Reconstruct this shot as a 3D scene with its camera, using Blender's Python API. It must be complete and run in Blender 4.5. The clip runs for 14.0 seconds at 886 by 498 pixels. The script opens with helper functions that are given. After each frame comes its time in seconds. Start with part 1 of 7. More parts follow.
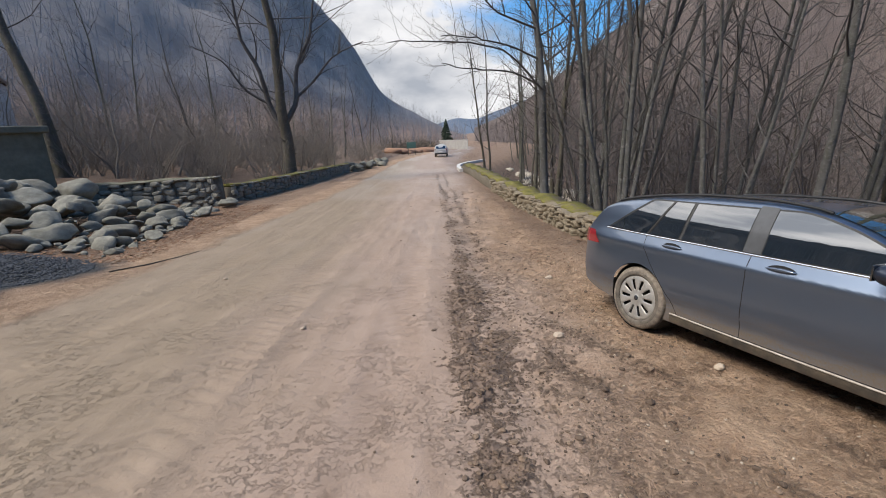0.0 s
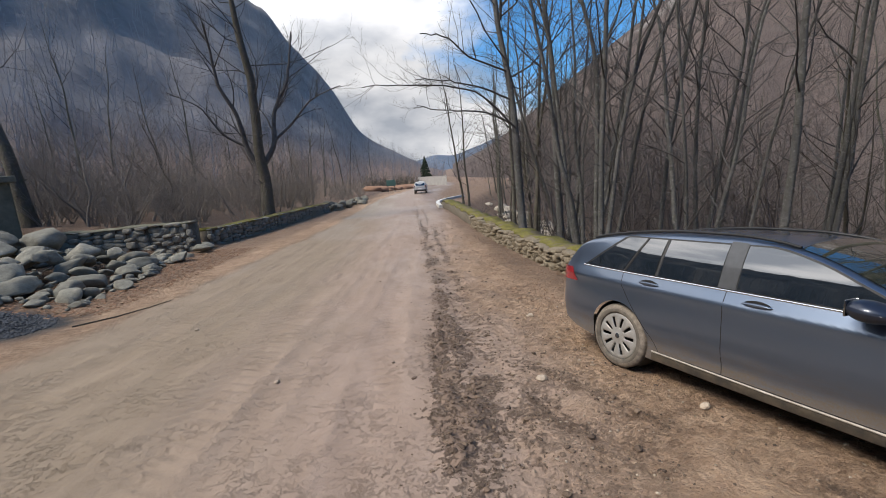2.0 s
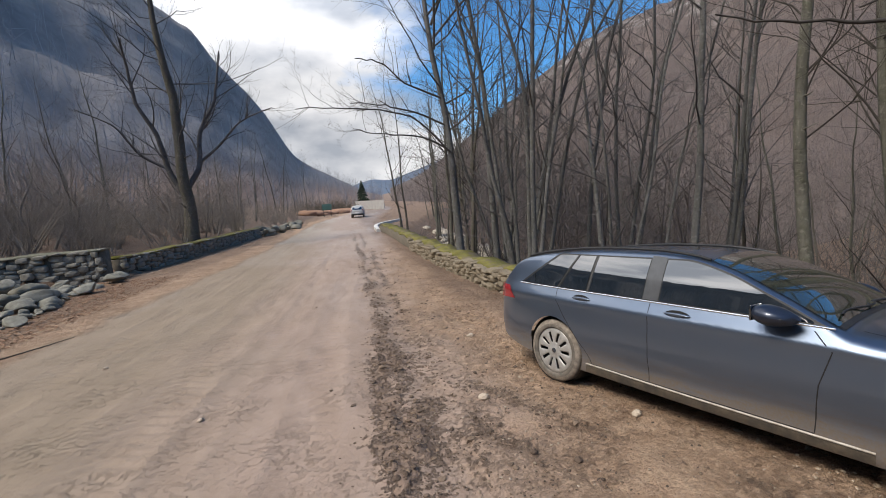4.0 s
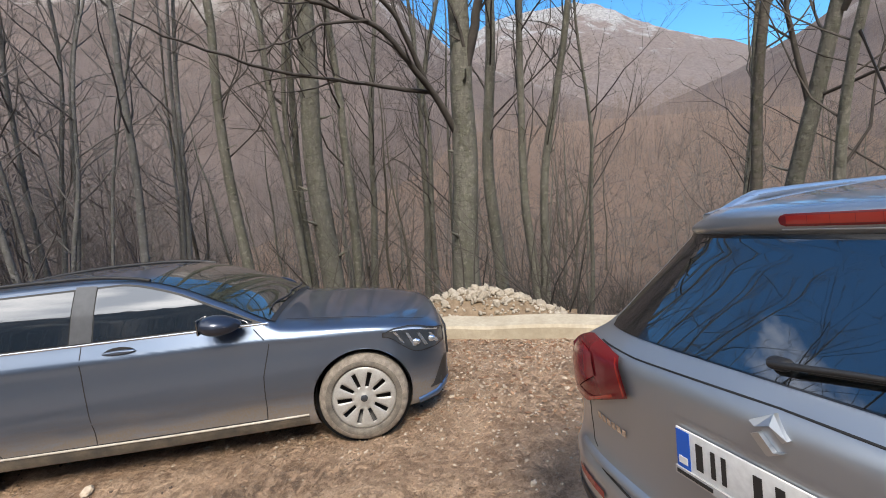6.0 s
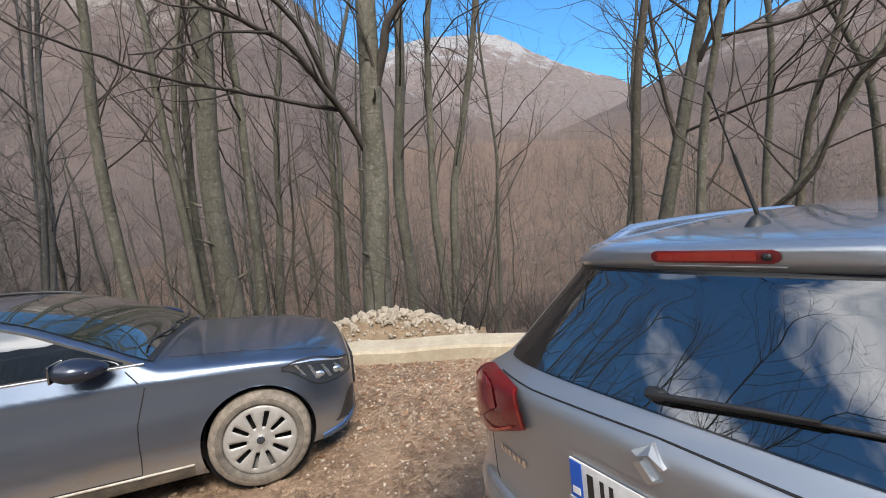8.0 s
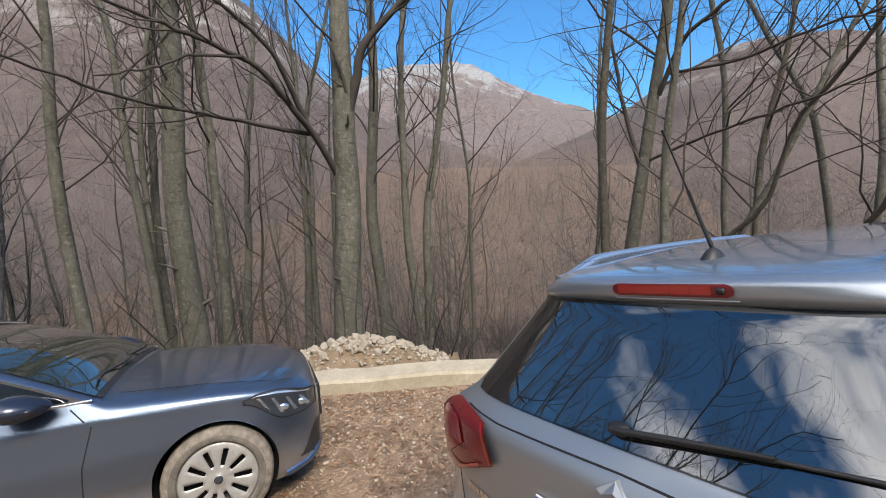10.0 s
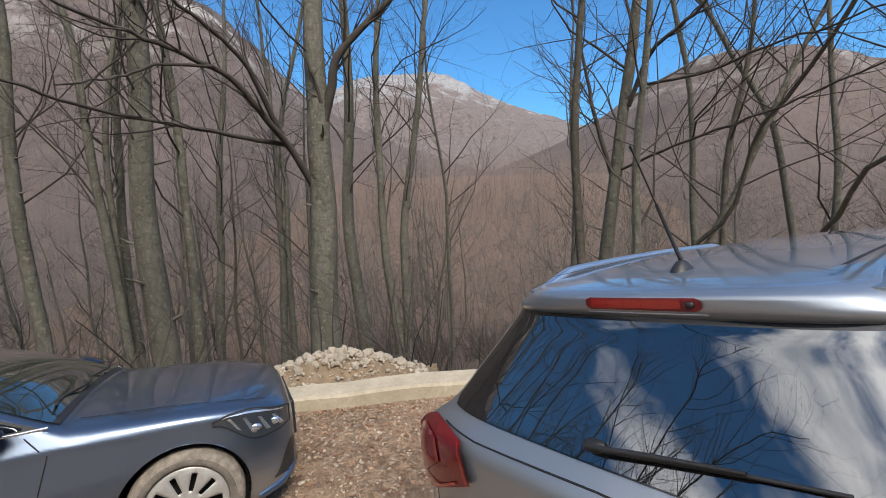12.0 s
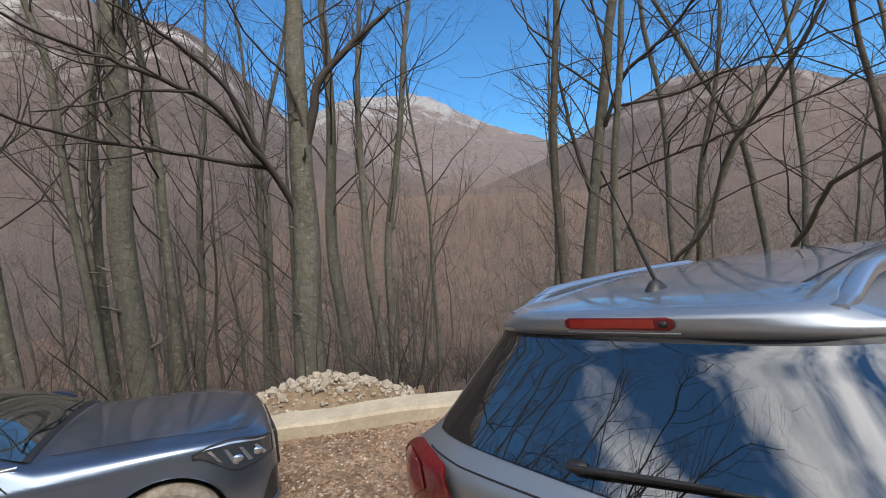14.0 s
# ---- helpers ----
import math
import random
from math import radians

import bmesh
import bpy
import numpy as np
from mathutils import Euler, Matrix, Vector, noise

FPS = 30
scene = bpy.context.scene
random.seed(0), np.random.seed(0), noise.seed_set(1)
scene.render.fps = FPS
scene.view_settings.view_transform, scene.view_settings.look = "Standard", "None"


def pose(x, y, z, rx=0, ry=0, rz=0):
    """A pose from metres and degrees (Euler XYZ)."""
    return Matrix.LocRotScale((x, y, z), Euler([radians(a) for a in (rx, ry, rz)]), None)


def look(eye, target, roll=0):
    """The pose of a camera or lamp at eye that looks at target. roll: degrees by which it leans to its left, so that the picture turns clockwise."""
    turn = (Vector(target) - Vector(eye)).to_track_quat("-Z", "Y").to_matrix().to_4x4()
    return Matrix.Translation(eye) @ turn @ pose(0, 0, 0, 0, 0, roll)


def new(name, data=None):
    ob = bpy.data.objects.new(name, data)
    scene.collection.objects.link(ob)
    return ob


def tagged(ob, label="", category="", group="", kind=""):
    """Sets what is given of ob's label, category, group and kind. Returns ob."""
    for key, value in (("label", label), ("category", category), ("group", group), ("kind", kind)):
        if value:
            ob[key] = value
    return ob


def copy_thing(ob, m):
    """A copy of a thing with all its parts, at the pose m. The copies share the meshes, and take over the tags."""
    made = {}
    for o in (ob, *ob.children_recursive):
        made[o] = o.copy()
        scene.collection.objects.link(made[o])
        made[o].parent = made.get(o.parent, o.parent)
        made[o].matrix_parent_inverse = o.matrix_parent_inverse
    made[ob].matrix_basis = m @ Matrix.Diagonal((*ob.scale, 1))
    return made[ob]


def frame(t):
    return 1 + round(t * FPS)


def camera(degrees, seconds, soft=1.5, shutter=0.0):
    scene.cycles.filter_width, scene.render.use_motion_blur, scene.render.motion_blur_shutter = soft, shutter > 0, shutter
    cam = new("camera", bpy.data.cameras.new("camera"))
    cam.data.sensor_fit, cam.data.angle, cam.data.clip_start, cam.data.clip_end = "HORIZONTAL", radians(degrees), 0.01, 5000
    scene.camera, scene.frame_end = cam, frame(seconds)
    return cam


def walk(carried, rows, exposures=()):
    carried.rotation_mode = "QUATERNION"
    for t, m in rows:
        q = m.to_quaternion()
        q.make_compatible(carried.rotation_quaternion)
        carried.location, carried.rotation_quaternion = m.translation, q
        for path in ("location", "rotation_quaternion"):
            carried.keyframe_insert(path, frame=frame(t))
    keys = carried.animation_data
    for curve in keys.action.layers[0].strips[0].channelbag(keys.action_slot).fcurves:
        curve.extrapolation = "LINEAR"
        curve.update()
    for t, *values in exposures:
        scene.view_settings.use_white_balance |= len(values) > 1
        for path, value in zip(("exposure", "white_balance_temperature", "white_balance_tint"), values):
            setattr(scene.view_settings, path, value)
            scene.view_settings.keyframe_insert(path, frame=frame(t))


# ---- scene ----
cam = camera(91.2, 14.0, 0.95)
PATH = [
    (0, (-0.175, 0.155, 1.804), (-0.135, 2.092, 1.308), -3.3),
    (0.5, (-0.132, 0.223, 1.829), (-0.006, 2.153, 1.32), -3.7),
    (1, (-0.113, 0.246, 1.853), (0.036, 2.189, 1.401), -3.8),
    (1.5, (-0.109, 0.242, 1.874), (0.036, 2.197, 1.48), -4.5),
    (2, (-0.104, 0.239, 1.876), (0.028, 2.204, 1.53), -4.8),
    (2.2, (-0.105, 0.24, 1.877), (0.02, 2.206, 1.545), -4.8),
    (4.3, (-0.108, 0.265, 1.834), (0.484, 2.162, 1.592), -4.7),
    (4.5, (-0.103, 0.286, 1.839), (0.736, 2.084, 1.589), -4.9),
    (5, (-0.05, 0.307, 1.833), (1.379, 1.671, 1.518), -5.1),
    (5.5, (0.149, 0.372, 1.808), (1.921, 1.23, 1.453), -3.5),
    (6, (0.203, 0.366, 1.811), (2.117, 0.814, 1.441), -3.2),
    (6.5, (0.204, 0.354, 1.822), (2.156, 0.601, 1.463), -2.4),
    (7, (0.235, 0.337, 1.824), (2.203, 0.439, 1.481), -1.9),
    (7.5, (0.257, 0.325, 1.833), (2.23, 0.377, 1.509), -1.7),
    (8, (0.264, 0.324, 1.858), (2.239, 0.376, 1.548), -1.8),
    (8.5, (0.268, 0.316, 1.87), (2.248, 0.357, 1.591), -1.7),
    (9, (0.274, 0.298, 1.879), (2.259, 0.299, 1.637), -1.6),
    (11.5, (0.290, 0.292, 1.886), (2.275, 0.141, 1.692), -1.4),
    (12, (0.297, 0.277, 1.902), (2.282, 0.105, 1.733), -1.9),
    (12.5, (0.291, 0.272, 1.907), (2.276, 0.075, 1.77), -2.5),
    (13, (0.288, 0.268, 1.908), (2.272, 0.05, 1.78), -2.6),
    (13.5, (0.284, 0.264, 1.915), (2.268, 0.031, 1.807), -2.9),
    (14, (0.275, 0.266, 1.92), (2.258, 0.02, 1.836), -3.0),
]
walk(cam, [(t, look(eye, target, roll)) for t, eye, target, roll in PATH], (
    (0, 0.13, 6650, 11), (1, 0.02, 6650, 11), (2.2, 0.0, 6650, 11), (4.5, 0.06, 6650, 11), (5, 0.14, 6650, 11), (5.5, 0.47, 6650, 11),
    (6, 0.57, 6650, 11), (9, 0.52, 6650, 11), (11.5, 0.35, 6650, 11), (12.5, 0.26, 6650, 11), (14, 0.24, 6650, 11)))

# ---- light ----
world = bpy.data.worlds.new("sky")
scene.world = world
world.use_nodes = True
SUN_ELEVATION, SUN_AZIMUTH = 51.0, 247.0   # degrees; azimuth clockwise from +y


def build_sky():
    nt = world.node_tree
    nt.nodes.clear()
    out = nt.nodes.new("ShaderNodeOutputWorld")
    bg = nt.nodes.new("ShaderNodeBackground")
    sky = nt.nodes.new("ShaderNodeTexSky")
    sky.sky_type = "NISHITA"
    sky.sun_disc = False
    sky.sun_elevation = radians(SUN_ELEVATION)
    sky.sun_rotation = radians(SUN_AZIMUTH)
    sky.air_density, sky.dust_density, sky.ozone_density = 1.0, 0.3, 3.0
    co = nt.nodes.new("ShaderNodeTexCoord")
    mp = nt.nodes.new("ShaderNodeMapping")
    mp.inputs["Scale"].default_value = (1.0, 1.0, 2.2)
    mp.inputs["Location"].default_value = (0.35, 0.1, 0.0)
    n1 = nt.nodes.new("ShaderNodeTexNoise")
    n1.inputs["Scale"].default_value, n1.inputs["Detail"].default_value, n1.inputs["Roughness"].default_value = 2.1, 9.0, 0.55
    ramp = nt.nodes.new("ShaderNodeValToRGB")
    ramp.color_ramp.elements[0].position, ramp.color_ramp.elements[1].position = 0.47, 0.62
    n2 = nt.nodes.new("ShaderNodeTexNoise")
    n2.inputs["Scale"].default_value, n2.inputs["Detail"].default_value = 4.5, 6.0
    shade = nt.nodes.new("ShaderNodeValToRGB")
    shade.color_ramp.elements[0].position, shade.color_ramp.elements[1].position = 0.35, 0.62
    shade.color_ramp.elements[0].color = (3.0, 3.3, 3.8, 1)
    shade.color_ramp.elements[1].color = (6.4, 6.5, 6.7, 1)
    mix = nt.nodes.new("ShaderNodeMix")
    mix.data_type = "RGBA"
    nt.links.new(co.outputs["Generated"], mp.inputs["Vector"])
    nt.links.new(mp.outputs["Vector"], n1.inputs["Vector"])
    nt.links.new(mp.outputs["Vector"], n2.inputs["Vector"])
    # more cloud to the west, clear sky to the east
    lean = nt.nodes.new("ShaderNodeVectorMath")
    lean.operation = "DOT_PRODUCT"
    lean.inputs[1].default_value = (-0.33, 0.15, -0.06)
    nt.links.new(co.outputs["Generated"], lean.inputs[0])
    cover = nt.nodes.new("ShaderNodeMath")
    cover.operation = "ADD"
    nt.links.new(n1.outputs["Fac"], cover.inputs[0])
    nt.links.new(lean.outputs["Value"], cover.inputs[1])
    nt.links.new(cover.outputs[0], ramp.inputs["Fac"])
    nt.links.new(n2.outputs["Fac"], shade.inputs["Fac"])
    nt.links.new(ramp.outputs["Color"], mix.inputs["Factor"])
    deep = nt.nodes.new("ShaderNodeMix")
    deep.data_type, deep.blend_type = "RGBA", "MULTIPLY"
    deep.inputs["Factor"].default_value = 1.0
    deep.inputs["B"].default_value = (0.48, 1.00, 1.30, 1)
    nt.links.new(sky.outputs["Color"], deep.inputs["A"])
    nt.links.new(deep.outputs["Result"], mix.inputs["A"])
    # clouds towards the sun are brighter
    glow = nt.nodes.new("ShaderNodeVectorMath")
    glow.operation = "DOT_PRODUCT"
    ga, ge = radians(SUN_AZIMUTH), radians(SUN_ELEVATION)
    glow.inputs[1].default_value = (math.sin(ga) * math.cos(ge), math.cos(ga) * math.cos(ge), math.sin(ge))
    nt.links.new(co.outputs["Generated"], glow.inputs[0])
    near_sun = nt.nodes.new("ShaderNodeMapRange")
    near_sun.inputs["From Min"].default_value, near_sun.inputs["From Max"].default_value = 0.55, 1.0
    near_sun.inputs["To Min"].default_value, near_sun.inputs["To Max"].default_value = 1.0, 1.5
    nt.links.new(glow.outputs["Value"], near_sun.inputs["Value"])
    height = nt.nodes.new("ShaderNodeSeparateXYZ")
    nt.links.new(co.outputs["Generated"], height.inputs["Vector"])
    overhead = nt.nodes.new("ShaderNodeMapRange")
    overhead.inputs["From Min"].default_value, overhead.inputs["From Max"].default_value = 0.24, 0.52
    overhead.inputs["To Min"].default_value, overhead.inputs["To Max"].default_value = 1.0, 2.3
    nt.links.new(height.outputs["Z"], overhead.inputs["Value"])
    both = nt.nodes.new("ShaderNodeMath")
    both.operation = "MULTIPLY"
    nt.links.new(overhead.outputs["Result"], both.inputs[0])
    nt.links.new(near_sun.outputs["Result"], both.inputs[1])
    bright = nt.nodes.new("ShaderNodeVectorMath")
    bright.operation = "SCALE"
    nt.links.new(shade.outputs["Color"], bright.inputs[0])
    nt.links.new(both.outputs[0], bright.inputs["Scale"])
    nt.links.new(bright.outputs["Vector"], mix.inputs["B"])
    nt.links.new(mix.outputs["Result"], bg.inputs["Color"])
    bg.inputs["Strength"].default_value = 0.13
    nt.links.new(bg.outputs["Background"], out.inputs["Surface"])


build_sky()
sun = new("sun", bpy.data.lights.new("sun", "SUN"))
sun.data.energy, sun.data.angle, sun.data.color = 3.4, radians(18), (1.0, 0.92, 0.79)
_a, _e = radians(SUN_AZIMUTH), radians(SUN_ELEVATION)
_d = Vector((math.sin(_a) * math.cos(_e), math.cos(_a) * math.cos(_e), math.sin(_e)))
sun.matrix_world = look(_d * 50, (0, 0, 0))

# ---- materials ----


def material(name, base=(0.5, 0.5, 0.5), rough=0.6, metal=0.0, coat=0.0, ior=1.45):
    m = bpy.data.materials.new(name)
    m.use_nodes = True
    b = m.node_tree.nodes["Principled BSDF"]
    b.inputs["Base Color"].default_value = (*base, 1)
    b.inputs["Roughness"].default_value, b.inputs["Metallic"].default_value = rough, metal
    b.inputs["Coat Weight"].default_value, b.inputs["IOR"].default_value = coat, ior
    b.inputs["Coat Roughness"].default_value = 0.04
    return m


class Graph:
    """Short names for the nodes of a material."""

    def __init__(self, m):
        self.nt = m.node_tree
        self.b = self.nt.nodes["Principled BSDF"]

    def put(self, src, dst):
        self.nt.links.new(src, dst)

    def coords(self, kind="Object", scale=(1, 1, 1)):
        c = self.nt.nodes.new("ShaderNodeTexCoord")
        m = self.nt.nodes.new("ShaderNodeMapping")
        m.inputs["Scale"].default_value = scale
        self.put(c.outputs[kind], m.inputs["Vector"])
        return m.outputs["Vector"]

    def noise(self, vec, scale, detail=5.0, rough=0.55, lo=0.3, hi=0.7):
        n = self.nt.nodes.new("ShaderNodeTexNoise")
        n.inputs["Scale"].default_value, n.inputs["Detail"].default_value, n.inputs["Roughness"].default_value = scale, detail, rough
        self.put(vec, n.inputs["Vector"])
        r = self.nt.nodes.new("ShaderNodeMapRange")
        r.inputs["From Min"].default_value, r.inputs["From Max"].default_value = lo, hi
        self.put(n.outputs["Fac"], r.inputs["Value"])
        return r.outputs["Result"]

    def voronoi(self, vec, scale, feature="F1", lo=0.0, hi=1.0):
        n = self.nt.nodes.new("ShaderNodeTexVoronoi")
        n.feature = feature
        n.inputs["Scale"].default_value = scale
        self.put(vec, n.inputs["Vector"])
        r = self.nt.nodes.new("ShaderNodeMapRange")
        r.inputs["From Min"].default_value, r.inputs["From Max"].default_value = lo, hi
        self.put(n.outputs["Distance"], r.inputs["Value"])
        return r.outputs["Result"]

    def mix(self, fac, a, b):
        n = self.nt.nodes.new("ShaderNodeMix")
        n.data_type = "RGBA"
        if isinstance(fac, float):
            n.inputs["Factor"].default_value = fac
        else:
            self.put(fac, n.inputs["Factor"])
        for slot, v in (("A", a), ("B", b)):
            if isinstance(v, tuple):
                n.inputs[slot].default_value = (*v, 1)
            else:
                self.put(v, n.inputs[slot])
        return n.outputs["Result"]

    def math(self, op, a, b=0.0, c=0.0):
        n = self.nt.nodes.new("ShaderNodeMath")
        n.operation = op
        for i, v in enumerate((a, b, c)):
            if isinstance(v, (int, float)):
                n.inputs[i].default_value = v
            else:
                self.put(v, n.inputs[i])
        return n.outputs[0]

    def bump(self, height, strength=0.5, dist=0.02):
        n = self.nt.nodes.new("ShaderNodeBump")
        n.inputs["Strength"].default_value, n.inputs["Distance"].default_value = strength, dist
        self.put(height, n.inputs["Height"])
        self.put(n.outputs["Normal"], self.b.inputs["Normal"])

    def attr(self, name):
        n = self.nt.nodes.new("ShaderNodeAttribute")
        n.attribute_name = name
        s = self.nt.nodes.new("ShaderNodeSeparateColor")
        self.put(n.outputs["Color"], s.inputs["Color"])
        return s.outputs["Red"], s.outputs["Green"], s.outputs["Blue"]

    def split(self, vec):
        n = self.nt.nodes.new("ShaderNodeSeparateXYZ")
        self.put(vec, n.inputs["Vector"])
        return n.outputs["X"], n.outputs["Y"], n.outputs["Z"]

    def random(self):
        return self.nt.nodes.new("ShaderNodeObjectInfo").outputs["Random"]

    def island(self):
        return self.nt.nodes.new("ShaderNodeNewGeometry").outputs["Random Per Island"]

    def color(self, src):
        self.put(src, self.b.inputs["Base Color"])

    def rough(self, src):
        self.put(src, self.b.inputs["Roughness"])


def ground_material():
    m = material("mud_and_gravel")
    g = Graph(m)
    v = g.coords()
    along = g.coords("Object", (1.0, 0.28, 1.0))
    road, churn, litter = g.attr("zones")
    wet, grass, black = g.attr("zones_b")
    big, mid, fine, grit = g.noise(v, 0.5, 4), g.noise(v, 3.4, 7, 0.62), g.noise(v, 19, 7, 0.65), g.noise(v, 85, 4, 0.7)
    streak = g.noise(along, 4.5, 4, 0.5, 0.2, 0.8)
    patch = g.noise(v, 1.3, 8, 0.68, 0.42, 0.60)
    # shoulder mud
    col = g.mix(mid, (0.440, 0.282, 0.178), (0.67, 0.470, 0.318))
    col = g.mix(g.math("MULTIPLY", patch, 0.28), col, (0.27, 0.155, 0.092))
    col = g.mix(g.math("MULTIPLY", fine, 0.18), col, (0.21, 0.130, 0.085))
    col = g.mix(g.math("MULTIPLY", g.noise(v, 48, 4, 0.7, 0.5, 0.60), 0.26), col, (0.125, 0.078, 0.050))
    col = g.mix(g.math("MULTIPLY", g.noise(v, 33, 4, 0.7, 0.53, 0.66), 0.45), col, (0.62, 0.47, 0.345))
    bits = g.math("MULTIPLY", g.noise(v, 13.0, 8, 0.75, 0.51, 0.57), g.noise(v, 1.4, 6, 0.65, 0.40, 0.58))
    col = g.mix(g.math("MULTIPLY", bits, 0.46), col, (0.125, 0.067, 0.040))
    # trodden roadway
    tan = g.mix(streak, (0.215, 0.163, 0.112), (0.300, 0.234, 0.168))
    tan = g.mix(g.math("MULTIPLY", big, 0.55), tan, (0.225, 0.172, 0.118))
    tan = g.mix(g.math("MULTIPLY", g.noise(v, 0.9, 5, 0.55), 0.25), tan, (0.270, 0.205, 0.155))
    tan = g.mix(g.math("MULTIPLY", grit, 0.12), tan, (0.235, 0.175, 0.125))
    x, y, z = g.split(v)
    dry = g.nt.nodes.new("ShaderNodeMapRange")
    g.put(g.math("ADD", x, g.math("MULTIPLY", big, 0.8)), dry.inputs["Value"])
    dry.inputs["From Min"].default_value, dry.inputs["From Max"].default_value = -2.6, -0.6
    tan = g.mix(dry.outputs["Result"], tan, g.mix(streak, (0.270, 0.196, 0.150), (0.365, 0.275, 0.220)))
    col = g.mix(road, col, tan)
    # churned strip: black crumbs over brown
    grains = g.math("MULTIPLY_ADD", churn, 0.60, g.noise(v, 17.0, 8, 0.72))
    pick = g.nt.nodes.new("ShaderNodeMapRange")
    g.put(grains, pick.inputs["Value"])
    pick.inputs["From Min"].default_value, pick.inputs["From Max"].default_value = 0.74, 0.98
    crumbs = pick.outputs["Result"]
    col = g.mix(g.math("MULTIPLY", churn, 0.40), col, g.mix(mid, (0.205, 0.125, 0.080), (0.355, 0.235, 0.160)))
    dark = g.mix(fine, (0.066, 0.045, 0.034), (0.200, 0.135, 0.094))
    col = g.mix(g.math("MULTIPLY", g.math("MINIMUM", g.math("MULTIPLY", churn, 3.0), 1.0), g.math("MULTIPLY", crumbs, 0.60)), col, dark)
    red = g.mix(grit, (0.085, 0.055, 0.043), (0.200, 0.138, 0.105))
    red = g.mix(g.math("MULTIPLY", mid, 0.5), red, (0.11, 0.075, 0.055))
    col = g.mix(g.math("MULTIPLY", litter, 0.9), col, red)
    lawn = g.mix(fine, (0.16, 0.155, 0.06), (0.30, 0.27, 0.13))
    col = g.mix(grass, col, lawn)
    col = g.mix(black, col, g.mix(fine, (0.030, 0.036, 0.042), (0.070, 0.078, 0.088)))
    speck = g.voronoi(v, 52, "F1", 0.0, 0.5)
    chips = g.math("MULTIPLY", g.math("LESS_THAN", speck, 0.42), g.math("MULTIPLY_ADD", grit, 0.5, 0.0))
    chips = g.math("MULTIPLY", chips, g.math("SUBTRACT", 1.0, g.math("MULTIPLY", road, 0.75)))
    col = g.mix(chips, col, (0.46, 0.39, 0.31))
    g.color(col)
    g.rough(g.math("MULTIPLY_ADD", wet, -0.42, g.math("MULTIPLY_ADD", fine, 0.12, 0.80)))
    loose = g.math("SUBTRACT", 1.0, g.math("MULTIPLY", road, 0.90))
    h = g.math("ADD", g.math("MULTIPLY", mid, 0.9), g.math("ADD", g.math("MULTIPLY", fine, 0.7), g.math("MULTIPLY", grit, 0.14)))
    h = g.math("ADD", h, g.math("MULTIPLY", bits, 0.9))
    h = g.math("ADD", g.math("MULTIPLY", h, loose), g.math("MULTIPLY", g.math("MULTIPLY", crumbs, churn), 1.3))
    g.bump(g.math("ADD", h, g.math("MULTIPLY", streak, 0.08)), 1.0, 0.065)
    return m


def forest_floor_material():
    m = material("leaf_litter", rough=0.95)
    g = Graph(m)
    v = g.coords()
    a, b, c = g.noise(v, 0.02, 6), g.noise(v, 0.35, 6), g.noise(v, 4, 5)
    col = g.mix(a, (0.100, 0.081, 0.076), (0.168, 0.130, 0.116))
    col = g.mix(g.math("MULTIPLY", b, 0.6), col, (0.096, 0.081, 0.079))
    col = g.mix(g.math("MULTIPLY", g.noise(v, 0.11, 6, 0.62, 0.42, 0.58), 0.45), col, (0.078, 0.064, 0.061))
    col = g.mix(g.math("MULTIPLY", c, 0.4), col, (0.210, 0.150, 0.124))
    x, y, z = g.split(v)
    ledge = g.nt.nodes.new("ShaderNodeMapRange")
    g.put(z, ledge.inputs["Value"])
    ledge.inputs["From Min"].default_value, ledge.inputs["From Max"].default_value = 42.0, 85.0
    crag = g.math("MULTIPLY", g.noise(v, 0.045, 7, 0.62, 0.52, 0.60), ledge.outputs["Result"])
    col = g.mix(crag, col, g.mix(b, (0.30, 0.28, 0.265), (0.50, 0.475, 0.45)))
    g.color(col)
    g.bump(g.math("ADD", b, c), 0.8, 0.3)
    return m


def rock_hill_material():
    """Limestone tops with wooded slopes below."""
    m = material("limestone_mountain", rough=0.95)
    g = Graph(m)
    v = g.coords()
    x, y, z = g.split(v)
    a, b, d = g.noise(v, 0.012, 8), g.noise(v, 0.05, 8, 0.65), g.noise(g.coords("Object", (1, 1, 0.4)), 0.16, 8, 0.78, 0.40, 0.60)
    h = g.math("ADD", g.math("MULTIPLY_ADD", z, 0.0038, -1.20), g.math("MULTIPLY", g.math("SUBTRACT", a, 0.5), 1.1))
    ramp = g.nt.nodes.new("ShaderNodeMapRange")
    g.put(h, ramp.inputs["Value"])
    ramp.inputs["From Min"].default_value, ramp.inputs["From Max"].default_value = 0.0, 0.3
    wood = g.mix(d, g.mix(b, (0.165, 0.134, 0.124), (0.23, 0.190, 0.176)), (0.275, 0.230, 0.215))
    rock = g.mix(d, g.mix(b, (0.20, 0.198, 0.205), (0.34, 0.332, 0.335)), (0.50, 0.49, 0.485))
    g.color(g.mix(ramp.outputs["Result"], wood, rock))
    g.bump(b, 1.0, 12)
    return m


